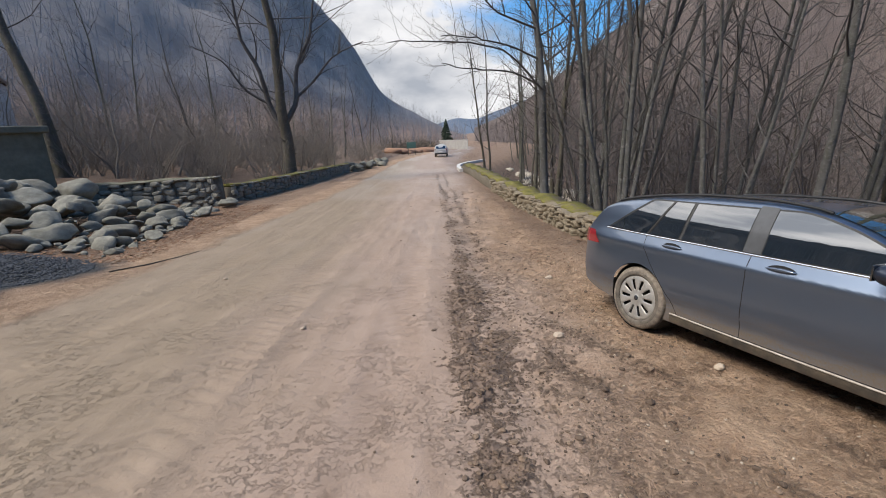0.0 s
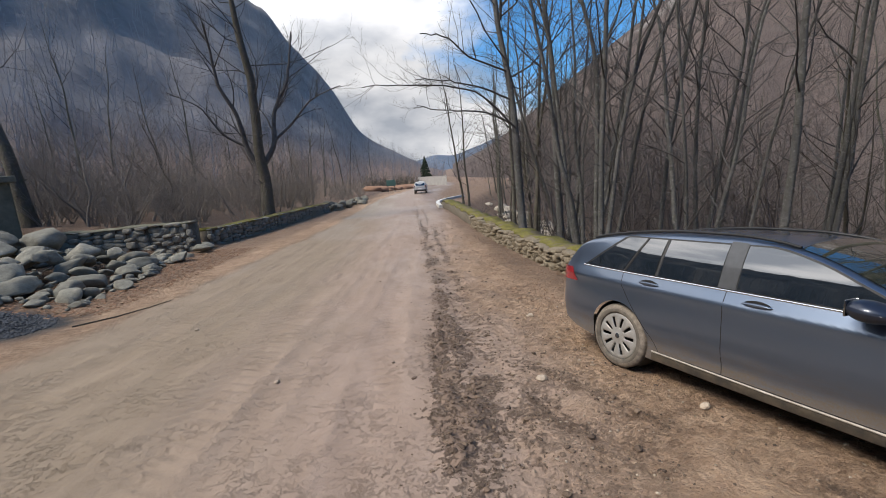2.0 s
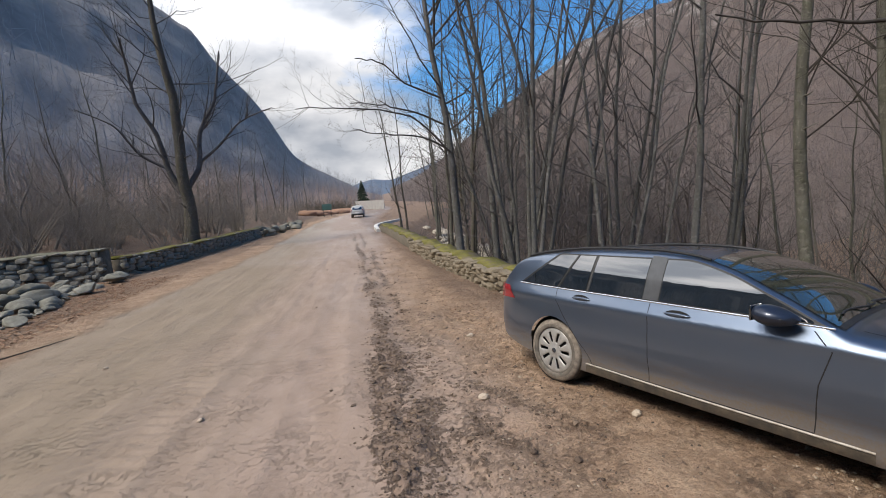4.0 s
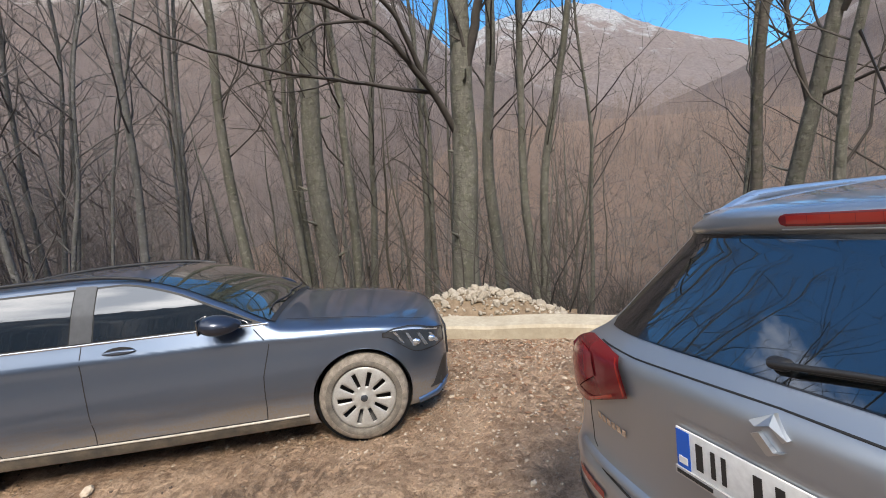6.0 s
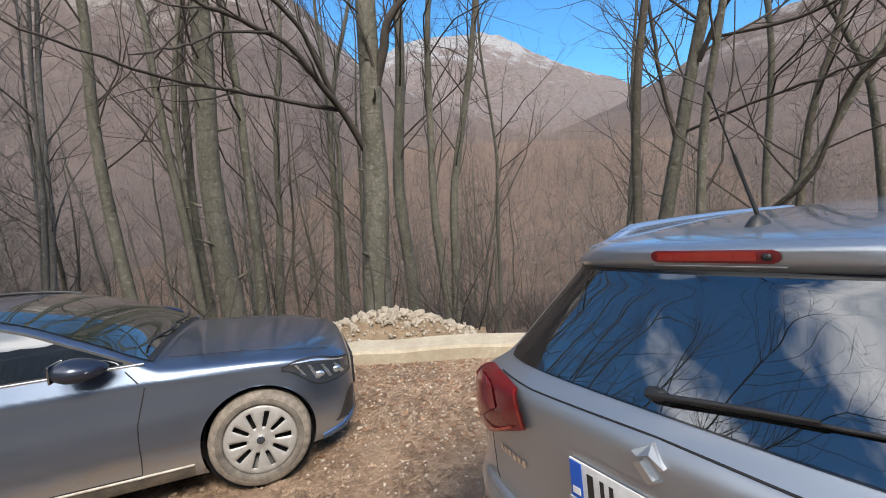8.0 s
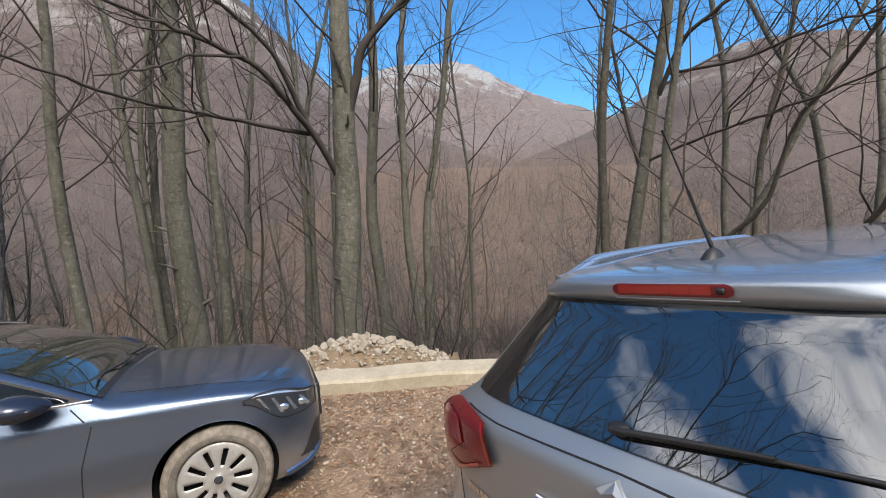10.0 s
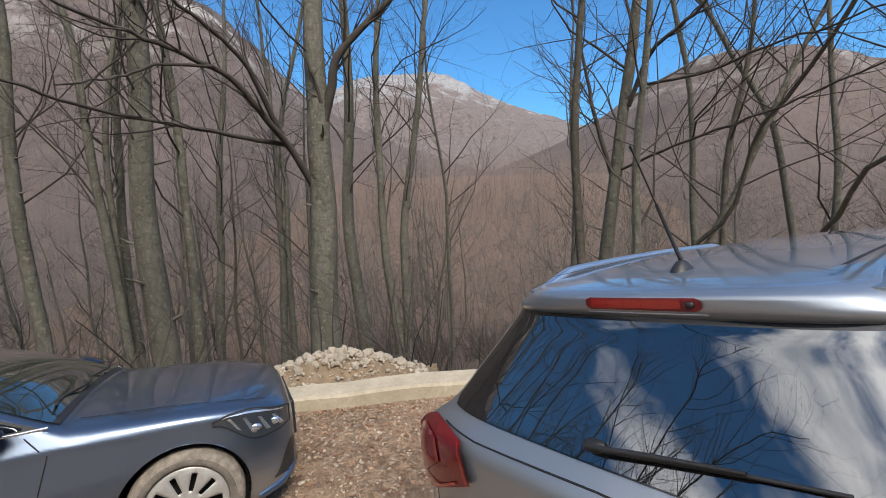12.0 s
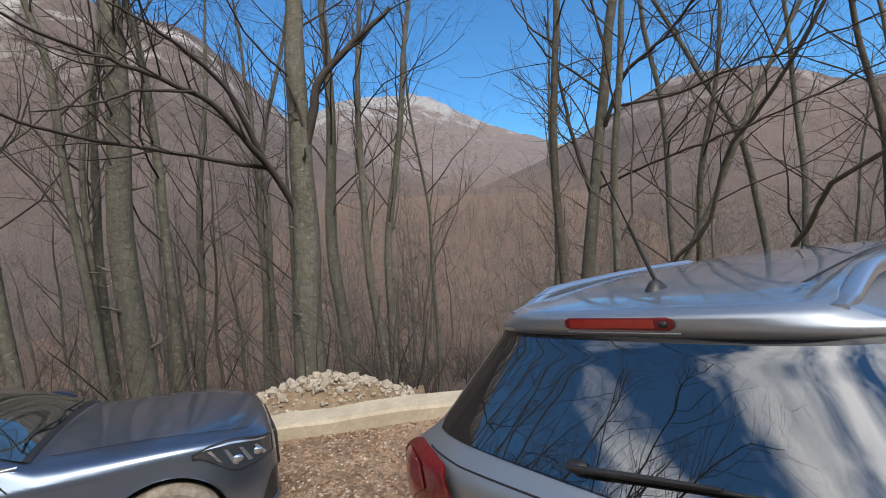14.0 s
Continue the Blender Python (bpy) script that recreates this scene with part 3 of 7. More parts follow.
def land(x, y):
    x, y = np.asarray(x, float), np.asarray(y, float)
    ye = np.where(y < 8, np.maximum(y, -9), 8 + 4 * np.tanh((y - 8) / 4))
    z = -0.044 * ye - 0.02 * np.clip(x, -7, 6) + 0.0022 * np.clip(y - 14, 0, 80)
    suv = 0.166 - 0.116 * (x - 1.055) - 0.0754 * (np.clip(y, -5, 9) + 0.18)
    w = (1 - step(-0.3, 1.6, y)) * step(-2.4, -0.6, x) * (1 - step(2.4, 4.6, x))
    z = z * (1 - w) + suv * w
    uu = x * 0.9336 + y * 0.3584 - 3.25
    vv = -x * 0.3584 + y * 0.9336 - 0.49
    z = z - 0.07 * np.clip(uu, 0, 1.75) * step(-0.45, -0.05, vv) * (1 - step(3.3, 4.2, vv)) * (1 - step(1.75, 2.6, uu))
    # bank behind the left wall, rising to the hill
    xl = wall_left_x(y) - 0.25
    lift = 1.05 - 0.55 * step(15, 24, y) - 0.3 * step(30, 40, y)
    z = z + lift * step(-0.25, 0.35, xl - x) + 0.10 * np.clip(xl - 0.4 - x, 0, 48) * (1 - 0.3 * step(20, 60, y))
    z = z + 0.22 * step(2.6, 0.0, x + 9.6 + 0.12 * (y - 10)) * (1 - step(15, 18, y)) * step(6.5, 9, y)
    z = z + 0.20 * np.clip(1 - ((x + 8.6) / 1.7) ** 2 - ((y - 8.1) / 1.15) ** 2, 0, 1)      # heap of dark grit
    # valley side
    d = np.clip(x - edge_right(y) - 0.1, 0, 26)
    z = z - 0.46 * d + 0.006 * d * d
    d2 = np.clip(x - edge_right(y) - 34, 0, 110)
    return z + 0.20 * d2


churn_x = lerp_table([(-5, 0.1), (2, 0.17), (4, 0.16), (6, 0.20), (9.3, 0.34), (16, 0.36), (30, 0.30)])


def strip_of_churn(x, y):
    """How far the soft strip between roadway and shoulder is broken up, 0 to 1."""
    c = churn_x(y) + 0.07 * (value_noise(y * 0.8, y * 0 + 4.5, 3) - 0.5) * 2
    n = fractal(x * 4.5, y * 2.6, 4, 61)
    big = fractal(x * 1.2, y * 0.7, 3, 63)
    off = x - c
    far = step(6, 10, y)
    core = np.exp(-(off / 0.19) ** 2) * (0.35 + 0.75 * step(0.36, 0.60, n)) * (0.55 + 0.55 * step(0.35, 0.6, big)) * (1 - 0.35 * far)
    core = core + far * 0.5 * np.exp(-((off - 0.42) / 0.12) ** 2) * step(0.35, 0.55, n)
    broad = 0.27 * np.exp(-((off - 0.40) / 0.50) ** 2) * (0.4 + 0.9 * step(0.42, 0.60, n)) * (1 - 0.6 * far)
    turn = 0.0                                   # tracks that swing off towards the parked cars
    for px, py in ((0.44, 4.4), (1.05, 4.55), (-0.05, 3.6)):
        s = (x - px) * 0.439 - (y - py) * 0.898
        d = (x - px) * 0.898 + (y - py) * 0.439 - 0.10 * (value_noise(s * 0.9, s * 0 + px, 5) - 0.5) - 0.03 * s * s * 0.3
        turn = turn + np.exp(-(d / 0.12) ** 2) * step(-0.4, 0.2, s) * (1 - step(2.6, 4.0, s)) * step(0.36, 0.58, n)
    return np.clip(core + broad + 0.55 * turn, 0, 1)


def relief(x, y):
    """Ruts, tyre prints and clods of the road and shoulder."""
    mid = road_mid_x(y)
    off = x - mid
    near = (1 - step(16, 34, y)) * step(-9, -6, -np.abs(x + 1.2))
    r = 0.035 * (fractal(x * 0.7, y * 0.35, 3, 5) - 0.5)
    churn = strip_of_churn(x, y)
    r = r + churn * (0.12 * (fractal(x * 3.1, y * 2.6, 4, 11) - 0.5) + 0.11 * (fractal(x * 8, y * 7, 3, 21) - 0.5))
    shoulder = step(0.4, 1.2, x) * (1 - step(4.4, 4.9, x))
    r = r + shoulder * (0.045 * (fractal(x * 2.4, y * 2.0, 4, 13) - 0.5) + 0.035 * (fractal(x * 9, y * 9, 3, 23) - 0.5))
    # wheel tracks with tread bars
    for c, wd, dp, bars in ((-1.55, 0.24, 0.030, 0.014), (-0.35, 0.20, 0.018, 0.008), (0.55, 0.26, 0.028, 0.018), (1.25, 0.16, 0.022, 0.014), (2.25, 0.20, 0.028, 0.010), (3.35, 0.17, 0.045, 0.010), (4.3, 0.2, 0.03, 0.012)):
        c2 = c + 0.16 * (value_noise(y * 0.12 + c * 7, y * 0 + c, 3) - 0.5) * 2
        g = np.exp(-((off - c2) / wd) ** 2)
        lug = np.tanh(2.5 * np.sin((y + 0.55 * np.abs(off - c2)) * 2 * np.pi / 0.19))
        r = r - 0.6 * dp * g + 0.8 * bars * g * lug * step(0.15, 0.45, value_noise(y * 0.45 + 3 * c, y * 0 + 1.5 * c, 8))
        r = r + 0.013 * np.exp(-((np.abs(off - c2) - wd * 1.5) / 0.07) ** 2) * (value_noise(y * 1.7, off * 4, 6))
    # prints of tyres that turned in to park
    for k in range(5):
        px = x * math.cos(0.36) + y * math.sin(0.36)
        g = np.exp(-((px - (1.6 + 0.62 * k)) / 0.12) ** 2)
        r = r + g * (0.014 * np.sin((y - 0.6 * x) * 2 * np.pi / 0.13) - 0.016) * step(-0.8, 0.2, x) * step(1.0, 2.0, y) * (1 - step(7.5, 9.5, y))
    r = r + (0.005 + 0.014 * shoulder) * (fractal(x * 14, y * 14, 3, 31) - 0.5)
    return r * near


def heights(x, y):
    return land(x, y) + relief(x, y)


def ground_z(x, y):
    return float(heights(np.array([x]), np.array([y]))[0])


def stretch(fine_lo, fine_hi, fine_step, far, grow):
    a = list(np.arange(fine_lo, fine_hi, fine_step))
    s = fine_step
    while a[-1] < far:
        s *= grow
        a.append(a[-1] + s)
    s = fine_step
    while a[0] > -far:
        s *= grow
        a.insert(0, a[0] - s)
    return np.array(a)


def build_ground():
    xs = stretch(-5.0, 4.9, 0.040, 4500, 1.12)
    ys = stretch(0.9, 9.2, 0.042, 4500, 1.09)
    gx, gy = np.meshgrid(xs, ys)
    gz = heights(gx, gy)
    verts = np.stack([gx, gy, gz], -1).reshape(-1, 3)
    nx, ny = len(xs), len(ys)
    i = (np.arange(ny - 1)[:, None] * nx + np.arange(nx - 1)[None]).ravel()
    faces = np.stack([i, i + 1, i + nx + 1, i + nx], -1)
    me = fast_mesh("ground", verts, faces, MUD, True)
    x, y = gx.ravel(), gy.ravel()
    off = x - road_mid_x(y)
    n1, n2, n3 = fractal(x * 0.5, y * 0.25, 4, 51), fractal(x * 2.2, y * 1.3, 4, 61), fractal(x * 0.9, y * 0.9, 4, 71)
    road = step(-3.0, -2.5, off + 0.5 * (n3 - 0.5)) * (1 - step(2.9, 4.5, off + 1.5 * (n1 - 0.5) + 0.8 * (n2 - 0.5)))
    churn = strip_of_churn(x, y) * (1 - 0.35 * step(18, 34, y)) * (1 - step(34, 50, y))
    # leaves and red earth: by the kerb and wall, and off the road on the left
    litter = step(0.5, 1.4, x - 3.5 + 1.2 * (n2 - 0.5)) * (1 - step(4, 6, y)) * 0.22
    litter = np.maximum(litter, step(-1.2, -0.2, x - wall_right_x(np.clip(y, 5.5, 31)) + 0.6 * (n2 - 0.5)) * step(4, 6, y) * 0.7)
    litter = np.maximum(litter, step(3.5, 4.3, -off + 1.2 * (n2 - 0.5)) * 0.5)
    litter = np.maximum(litter, step(0.1, 0.6, x - edge_right(y)))
    litter = np.maximum(litter, 0.95 * step(0.0, 0.5, wall_left_x(y) - x) * step(17, 18, y))
    litter = np.maximum(litter, 0.9 * step(-0.4, 0.5, -x - 7.3 - 0.16 * (y - 8.5) + 0.9 * (n2 - 0.5)) * step(5, 9, y) * (1 - step(18, 20, y)))
    wet = (road * (0.25 + 0.75 * step(0.42, 0.7, n1))) * 0.75 * step(2, 9, y) + 0.35 * churn + 0.5 * road * step(18, 40, y)
    far_left = step(20, 40, -x) * step(10, 60, y)
    grass = far_left * step(0.5, 0.62, n1) * 0.5 * step(50, 70, y)
    black = step(-0.25, 0.1, 1.0 - np.hypot((x + 8.6) / 2.2, (y - 8.0) / 1.35) + 0.7 * (n2 - 0.5)) * (x < -5.2)
    for name, rgb in (("zones", (road, churn, litter)), ("zones_b", (wet, grass, black))):
        layer = me.color_attributes.new(name, "FLOAT_COLOR", "POINT")
        layer.data.foreach_set("color", np.stack([*rgb, np.ones_like(road)], -1).astype(np.float32).ravel())
    ob = new("ground", me)
    tagged(ob, "muddy unpaved road with tyre ruts and brown earth shoulder", "ground", kind="structure")


build_ground()


# ---- hills round the valley ----
def hill(name, label, ridge, r_in, r_out, z_in, mat, steps=34, dent=1.0, seed=1, bulge=1.25, cats="hill"):
    """ridge: rows of (azimuth clockwise from +y, elevation), degrees."""
    el = lerp_table(ridge)
    a0, a1 = ridge[0][0], ridge[-1][0]
    n = int(abs(a1 - a0) / 0.5)
    az = np.linspace(a0, a1, n)
    f = np.concatenate([np.linspace(0, 1, steps), [1.06, 1.2]])
    A, F = np.meshgrid(np.radians(az), f)
    rin, rout = lerp_table(r_in)(np.degrees(A)), lerp_table(r_out)(np.degrees(A))
    R = rin + (rout - rin) * F
    top = rout * np.tan(np.radians(el(np.degrees(A)))) + 1.8
    up = np.clip(F, 0, 1) ** bulge
    x, y = R * np.sin(A), R * np.cos(A)
    s = (rout - rin) / 6
    bumps = (fractal(x / s + 5, y / s - 3, 4, seed) - 0.5) * 0.22 * top * np.sin(np.clip(F, 0, 1) * np.pi) * dent
    small = (fractal(x / s * 5, y / s * 5, 3, seed + 9) - 0.5) * 0.045 * top * np.clip(F, 0, 1)
    z = z_in + (top - z_in) * up + bumps + small - np.where(F > 1, (F - 1) * 0.9 * top, 0)
    k = len(f)
    i = (np.arange(k - 1)[:, None] * n + np.arange(n - 1)[None]).ravel()
    me = fast_mesh(name, np.stack([x, y, z], -1).reshape(-1, 3), np.stack([i, i + n, i + n + 1, i + 1], -1), mat, True)
    ob = new(name, me)
    tagged(ob, label, cats, kind="structure")
    return x, y, z, F


def woods(name, label, surf, count, height, mat, seed, f_lo=0.0, f_hi=1.0, near_bias=1.0, branches=13, twigs=0, bent=True, stout=1.0):
    """Leafless trees over a hill, in one mesh: bent stems, arching branches and twigs."""
    rng = np.random.default_rng(seed)
    x, y, z, F = surf
    k = int((F[:, 0] <= 1.0).sum())
    n = x.shape[1]
    fi = (f_lo + (f_hi - f_lo) * rng.random(count) ** near_bias) * (k - 1)
    ai = rng.random(count) * (n - 1.001)
    i, j = np.minimum(fi.astype(int), k - 2), ai.astype(int)
    s, t = (fi - i)[:, None], (ai - j)[:, None]
    P = np.stack([x, y, z], -1)
    base = (P[i, j] * (1 - t) + P[i, j + 1] * t) * (1 - s) + (P[i + 1, j] * (1 - t) + P[i + 1, j + 1] * t) * s
    h = height * rng.uniform(0.5, 1.25, count)
    r = h * rng.uniform(0.0030, 0.0066, count) * stout
    ang = np.arange(3) * 2.094
    ring = np.stack([np.cos(ang), np.sin(ang), np.zeros(3)], -1)
    lean, curl = rng.normal(0, 0.12, (count, 2)), rng.normal(0, 0.06, (count, 2))
    level = (-0.04, 0.3, 0.62, 1.0) if bent else (-0.04, 0.5, 1.0)

    def stem(u):
        """The middle line of every stem at the share u of its height."""
        off = lean * u[:, None] + curl * np.sin(5.0 * u)[:, None]
        return base + np.concatenate([off * h[:, None], (u * h)[:, None]], 1)
    verts, faces = [np.concatenate([stem(np.full(count, u))[:, None] + ring[None] * (r * (1 - 0.8 * max(u, 0)))[:, None, None] for u in level], 1).reshape(-1, 3)], []
    m = len(level)
    q = np.arange(count)[:, None] * 3 * m
    for w in range(m - 1):
        for a in range(3):
            b = (a + 1) % 3
            faces += [np.concatenate([q + 3 * w + a, q + 3 * w + b, q + 3 * w + 3 + b], 1), np.concatenate([q + 3 * w + a, q + 3 * w + 3 + b, q + 3 * w + 3 + a], 1)]
    off = count * 3 * m

    def spike(p, tip, rad):
        nonlocal off
        d = tip - p
        side = np.stack([-d[:, 1], d[:, 0], np.full(len(d), 1e-4)], -1)
        side /= np.linalg.norm(side, axis=1)[:, None]
        upv = np.cross(d / np.linalg.norm(d, axis=1)[:, None], side)
        c3 = [p[:, None] + rad[:, None, None] * (math.cos(w) * side + math.sin(w) * upv)[:, None] for w in ang]
        verts.append(np.concatenate([*c3, tip[:, None]], 1).reshape(-1, 3))
        e = np.arange(len(p))[:, None] * 4 + off
        faces.extend(np.concatenate([e + w, e + (w + 1) % 3, e + 3], 1) for w in range(3))
        off += len(p) * 4
    for _ in range(branches):
        u = rng.uniform(0.18, 0.97, count)
        p = stem(u)
        a = rng.uniform(0, 6.283, count)
        ln = h * (0.12 + 0.27 * (1 - u)) * rng.uniform(0.5, 1.5, count)
        d = np.stack([np.cos(a), np.sin(a), rng.uniform(-0.05, 1.0, count)], -1)
        d /= np.linalg.norm(d, axis=1)[:, None]
        tip = p + d * ln[:, None] + np.array((0, 0, 0.10)) * ln[:, None]
        spike(p, tip, r * 0.42)
        for _ in range(twigs):
            w = rng.uniform(0.25, 0.85, count)[:, None]
            g = p + (tip - p) * w
            e = d + rng.normal(0, 0.55, (count, 3)) + np.array((0, 0, 0.25))
            spike(g, g + e * (ln * rng.uniform(0.25, 0.6, count))[:, None], r * 0.22)
    me = fast_mesh(name, np.concatenate(verts), np.concatenate(faces), mat, False)
    return tagged(new(name, me), label, "trees", kind="stuff")


hill_opposite = hill("hill_opposite", "steep hillside of leafless brown beech woods", [(6, 1.0), (10, 2.5), (20, 9), (33, 16.6), (37, 17.6), (43, 18.8), (55, 24), (67, 23), (72, 20.3), (76.7, 16), (80.5, 13), (90, 9), (101, 5), (112, 2.5)],
                     [(6, 70), (40, 46), (112, 60)], [(6, 300), (60, 230), (112, 420)], -10.5, LITTER, seed=3)
woods("woods_opposite", "dense leafless beech woods on the opposite slope", hill_opposite, 8600, 8.0, WOODS, 11, 0.0, 1.0, 1.05, 9, 0, False, 0.75)
hill_downstream = hill("hill_downstream", "wooded brown hill with a rounded ridge", [(86, 1.5), (92, 3.0), (101, 5), (111.8, 9), (115.8, 11.2), (121.4, 14), (127, 15.8), (131.6, 15.6), (136.5, 14), (141, 12), (155, 14), (185, 13), (205, 12)],
                       [(86, 80), (130, 52), (205, 60)], [(86, 420), (130, 260), (205, 240)], -10.5, LITTER, seed=8)
woods("woods_downstream", "leafless reddish brown woods on the lower slope", hill_downstream, 5600, 8.0, WOODS_WARM, 12, 0.0, 1.0, 1.05, 10, 0, False, 0.75)
def valley_surface(a0, a1, r0, r1):
    A, R = np.meshgrid(np.radians(np.linspace(a0, a1, 160)), np.linspace(r0, r1, 40))
    x, y = R * np.sin(A), R * np.cos(A)
    return x, y, land(x, y), np.repeat(np.linspace(0, 1, 40)[:, None], 160, 1)


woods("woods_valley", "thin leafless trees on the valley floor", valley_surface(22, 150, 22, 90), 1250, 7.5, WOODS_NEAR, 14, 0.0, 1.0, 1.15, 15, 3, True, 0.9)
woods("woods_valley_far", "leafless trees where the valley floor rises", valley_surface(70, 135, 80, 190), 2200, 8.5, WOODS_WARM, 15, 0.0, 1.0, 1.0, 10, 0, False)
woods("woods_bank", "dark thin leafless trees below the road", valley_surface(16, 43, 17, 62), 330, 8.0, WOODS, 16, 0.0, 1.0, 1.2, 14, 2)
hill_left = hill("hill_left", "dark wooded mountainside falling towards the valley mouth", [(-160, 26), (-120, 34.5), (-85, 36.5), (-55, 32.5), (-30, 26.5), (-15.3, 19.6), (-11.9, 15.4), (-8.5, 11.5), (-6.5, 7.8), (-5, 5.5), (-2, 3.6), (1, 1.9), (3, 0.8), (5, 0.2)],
                 [(-160, 40), (-60, 50), (-20, 85), (5, 150)], [(-160, 200), (-60, 230), (-20, 330), (5, 620)], -2.5, HAZED_FLOOR, seed=5)
woods("woods_left", "leafless woods, hazed grey, on the shaded mountainside", hill_left, 6800, 11.5, WOODS_HAZED, 13, 0.02, 1.0, 1.05, 8, 0, False, 1.25)
hill("hill_back", "wooded slope behind the road", [(195, 11), (205, 13), (225, 14)], [(195, 55), (225, 45)], [(195, 230), (225, 200)], 0.0, LITTER, seed=6)
hill("mountain_peak", "distant limestone mountain with a bare grey top", [(55, 8), (70, 11), (79.1, 13.6), (81.9, 15.4), (86.2, 16.9), (90, 17.2), (93.1, 17.4), (97.8, 16.3), (100.6, 14.6), (104.9, 13.0), (108.4, 11.7), (111.8, 10.3), (125, 6)],
     [(55, 520), (125, 520)], [(55, 1500), (125, 1500)], 10.0, PEAK, seed=15, dent=1.2, bulge=1.0, cats="mountain")
# the blue base colour stands in for the haze of distance
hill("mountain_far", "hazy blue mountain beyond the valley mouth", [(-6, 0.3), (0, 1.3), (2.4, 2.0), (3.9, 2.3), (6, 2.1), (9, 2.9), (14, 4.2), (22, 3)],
     [(-6, 1500), (22, 1500)], [(-6, 2600), (22, 2600)], 0.0, plain("far_blue_haze", (0.085, 0.115, 0.165), (0.12, 0.155, 0.21), 1.0, 0.004, bump=0), seed=17, cats="mountain")


# ---- trees ----
def grow(tw, rng, start, way, length, radius, level, sides, sag=0.0, up=0.25, kids=(7, 6, 4), wander=0.10, last=2):
    """A limb with its own side limbs, down to twigs."""
    n = (7, 6, 4, 2)[min(level, 3)]
    p, d = np.array(start, float), np.array(way, float)
    d /= np.linalg.norm(d)
    pts = [p.copy()]
    for i in range(n):
        d = d + rng.normal(0, wander, 3) + np.array((0, 0, up * 0.25 - sag * i / n))
        d /= np.linalg.norm(d)
        p = p + d * length / n
        pts.append(p.copy())
    pts = np.array(pts)
    f = np.linspace(0, 1, n + 1)
    tw.add(pts, radius * (1 - 0.80 * f), sides)
    if level >= last:
        return
    for _ in range(kids[min(level, len(kids) - 1)]):
        u = rng.uniform(0.18, 1.0)
        q = u * n
        i = min(int(q), n - 1)
        at = pts[i] + (pts[i + 1] - pts[i]) * (q - i)
        t = pts[i + 1] - pts[i]
        t /= np.linalg.norm(t)
        side = np.cross(t, rng.normal(size=3))
        side /= np.linalg.norm(side) + 1e-9
        w = t * rng.uniform(0.5, 1.0) + side * rng.uniform(0.5, 1.0)
        grow(tw, rng, at, w, length * rng.uniform(0.32, 0.58) * (1.15 - 0.5 * u), max(radius * (1 - 0.75 * u) * 0.50, 0.0026), level + 1, max(3, sides - 1), sag, up, kids, wander * 1.25, last)


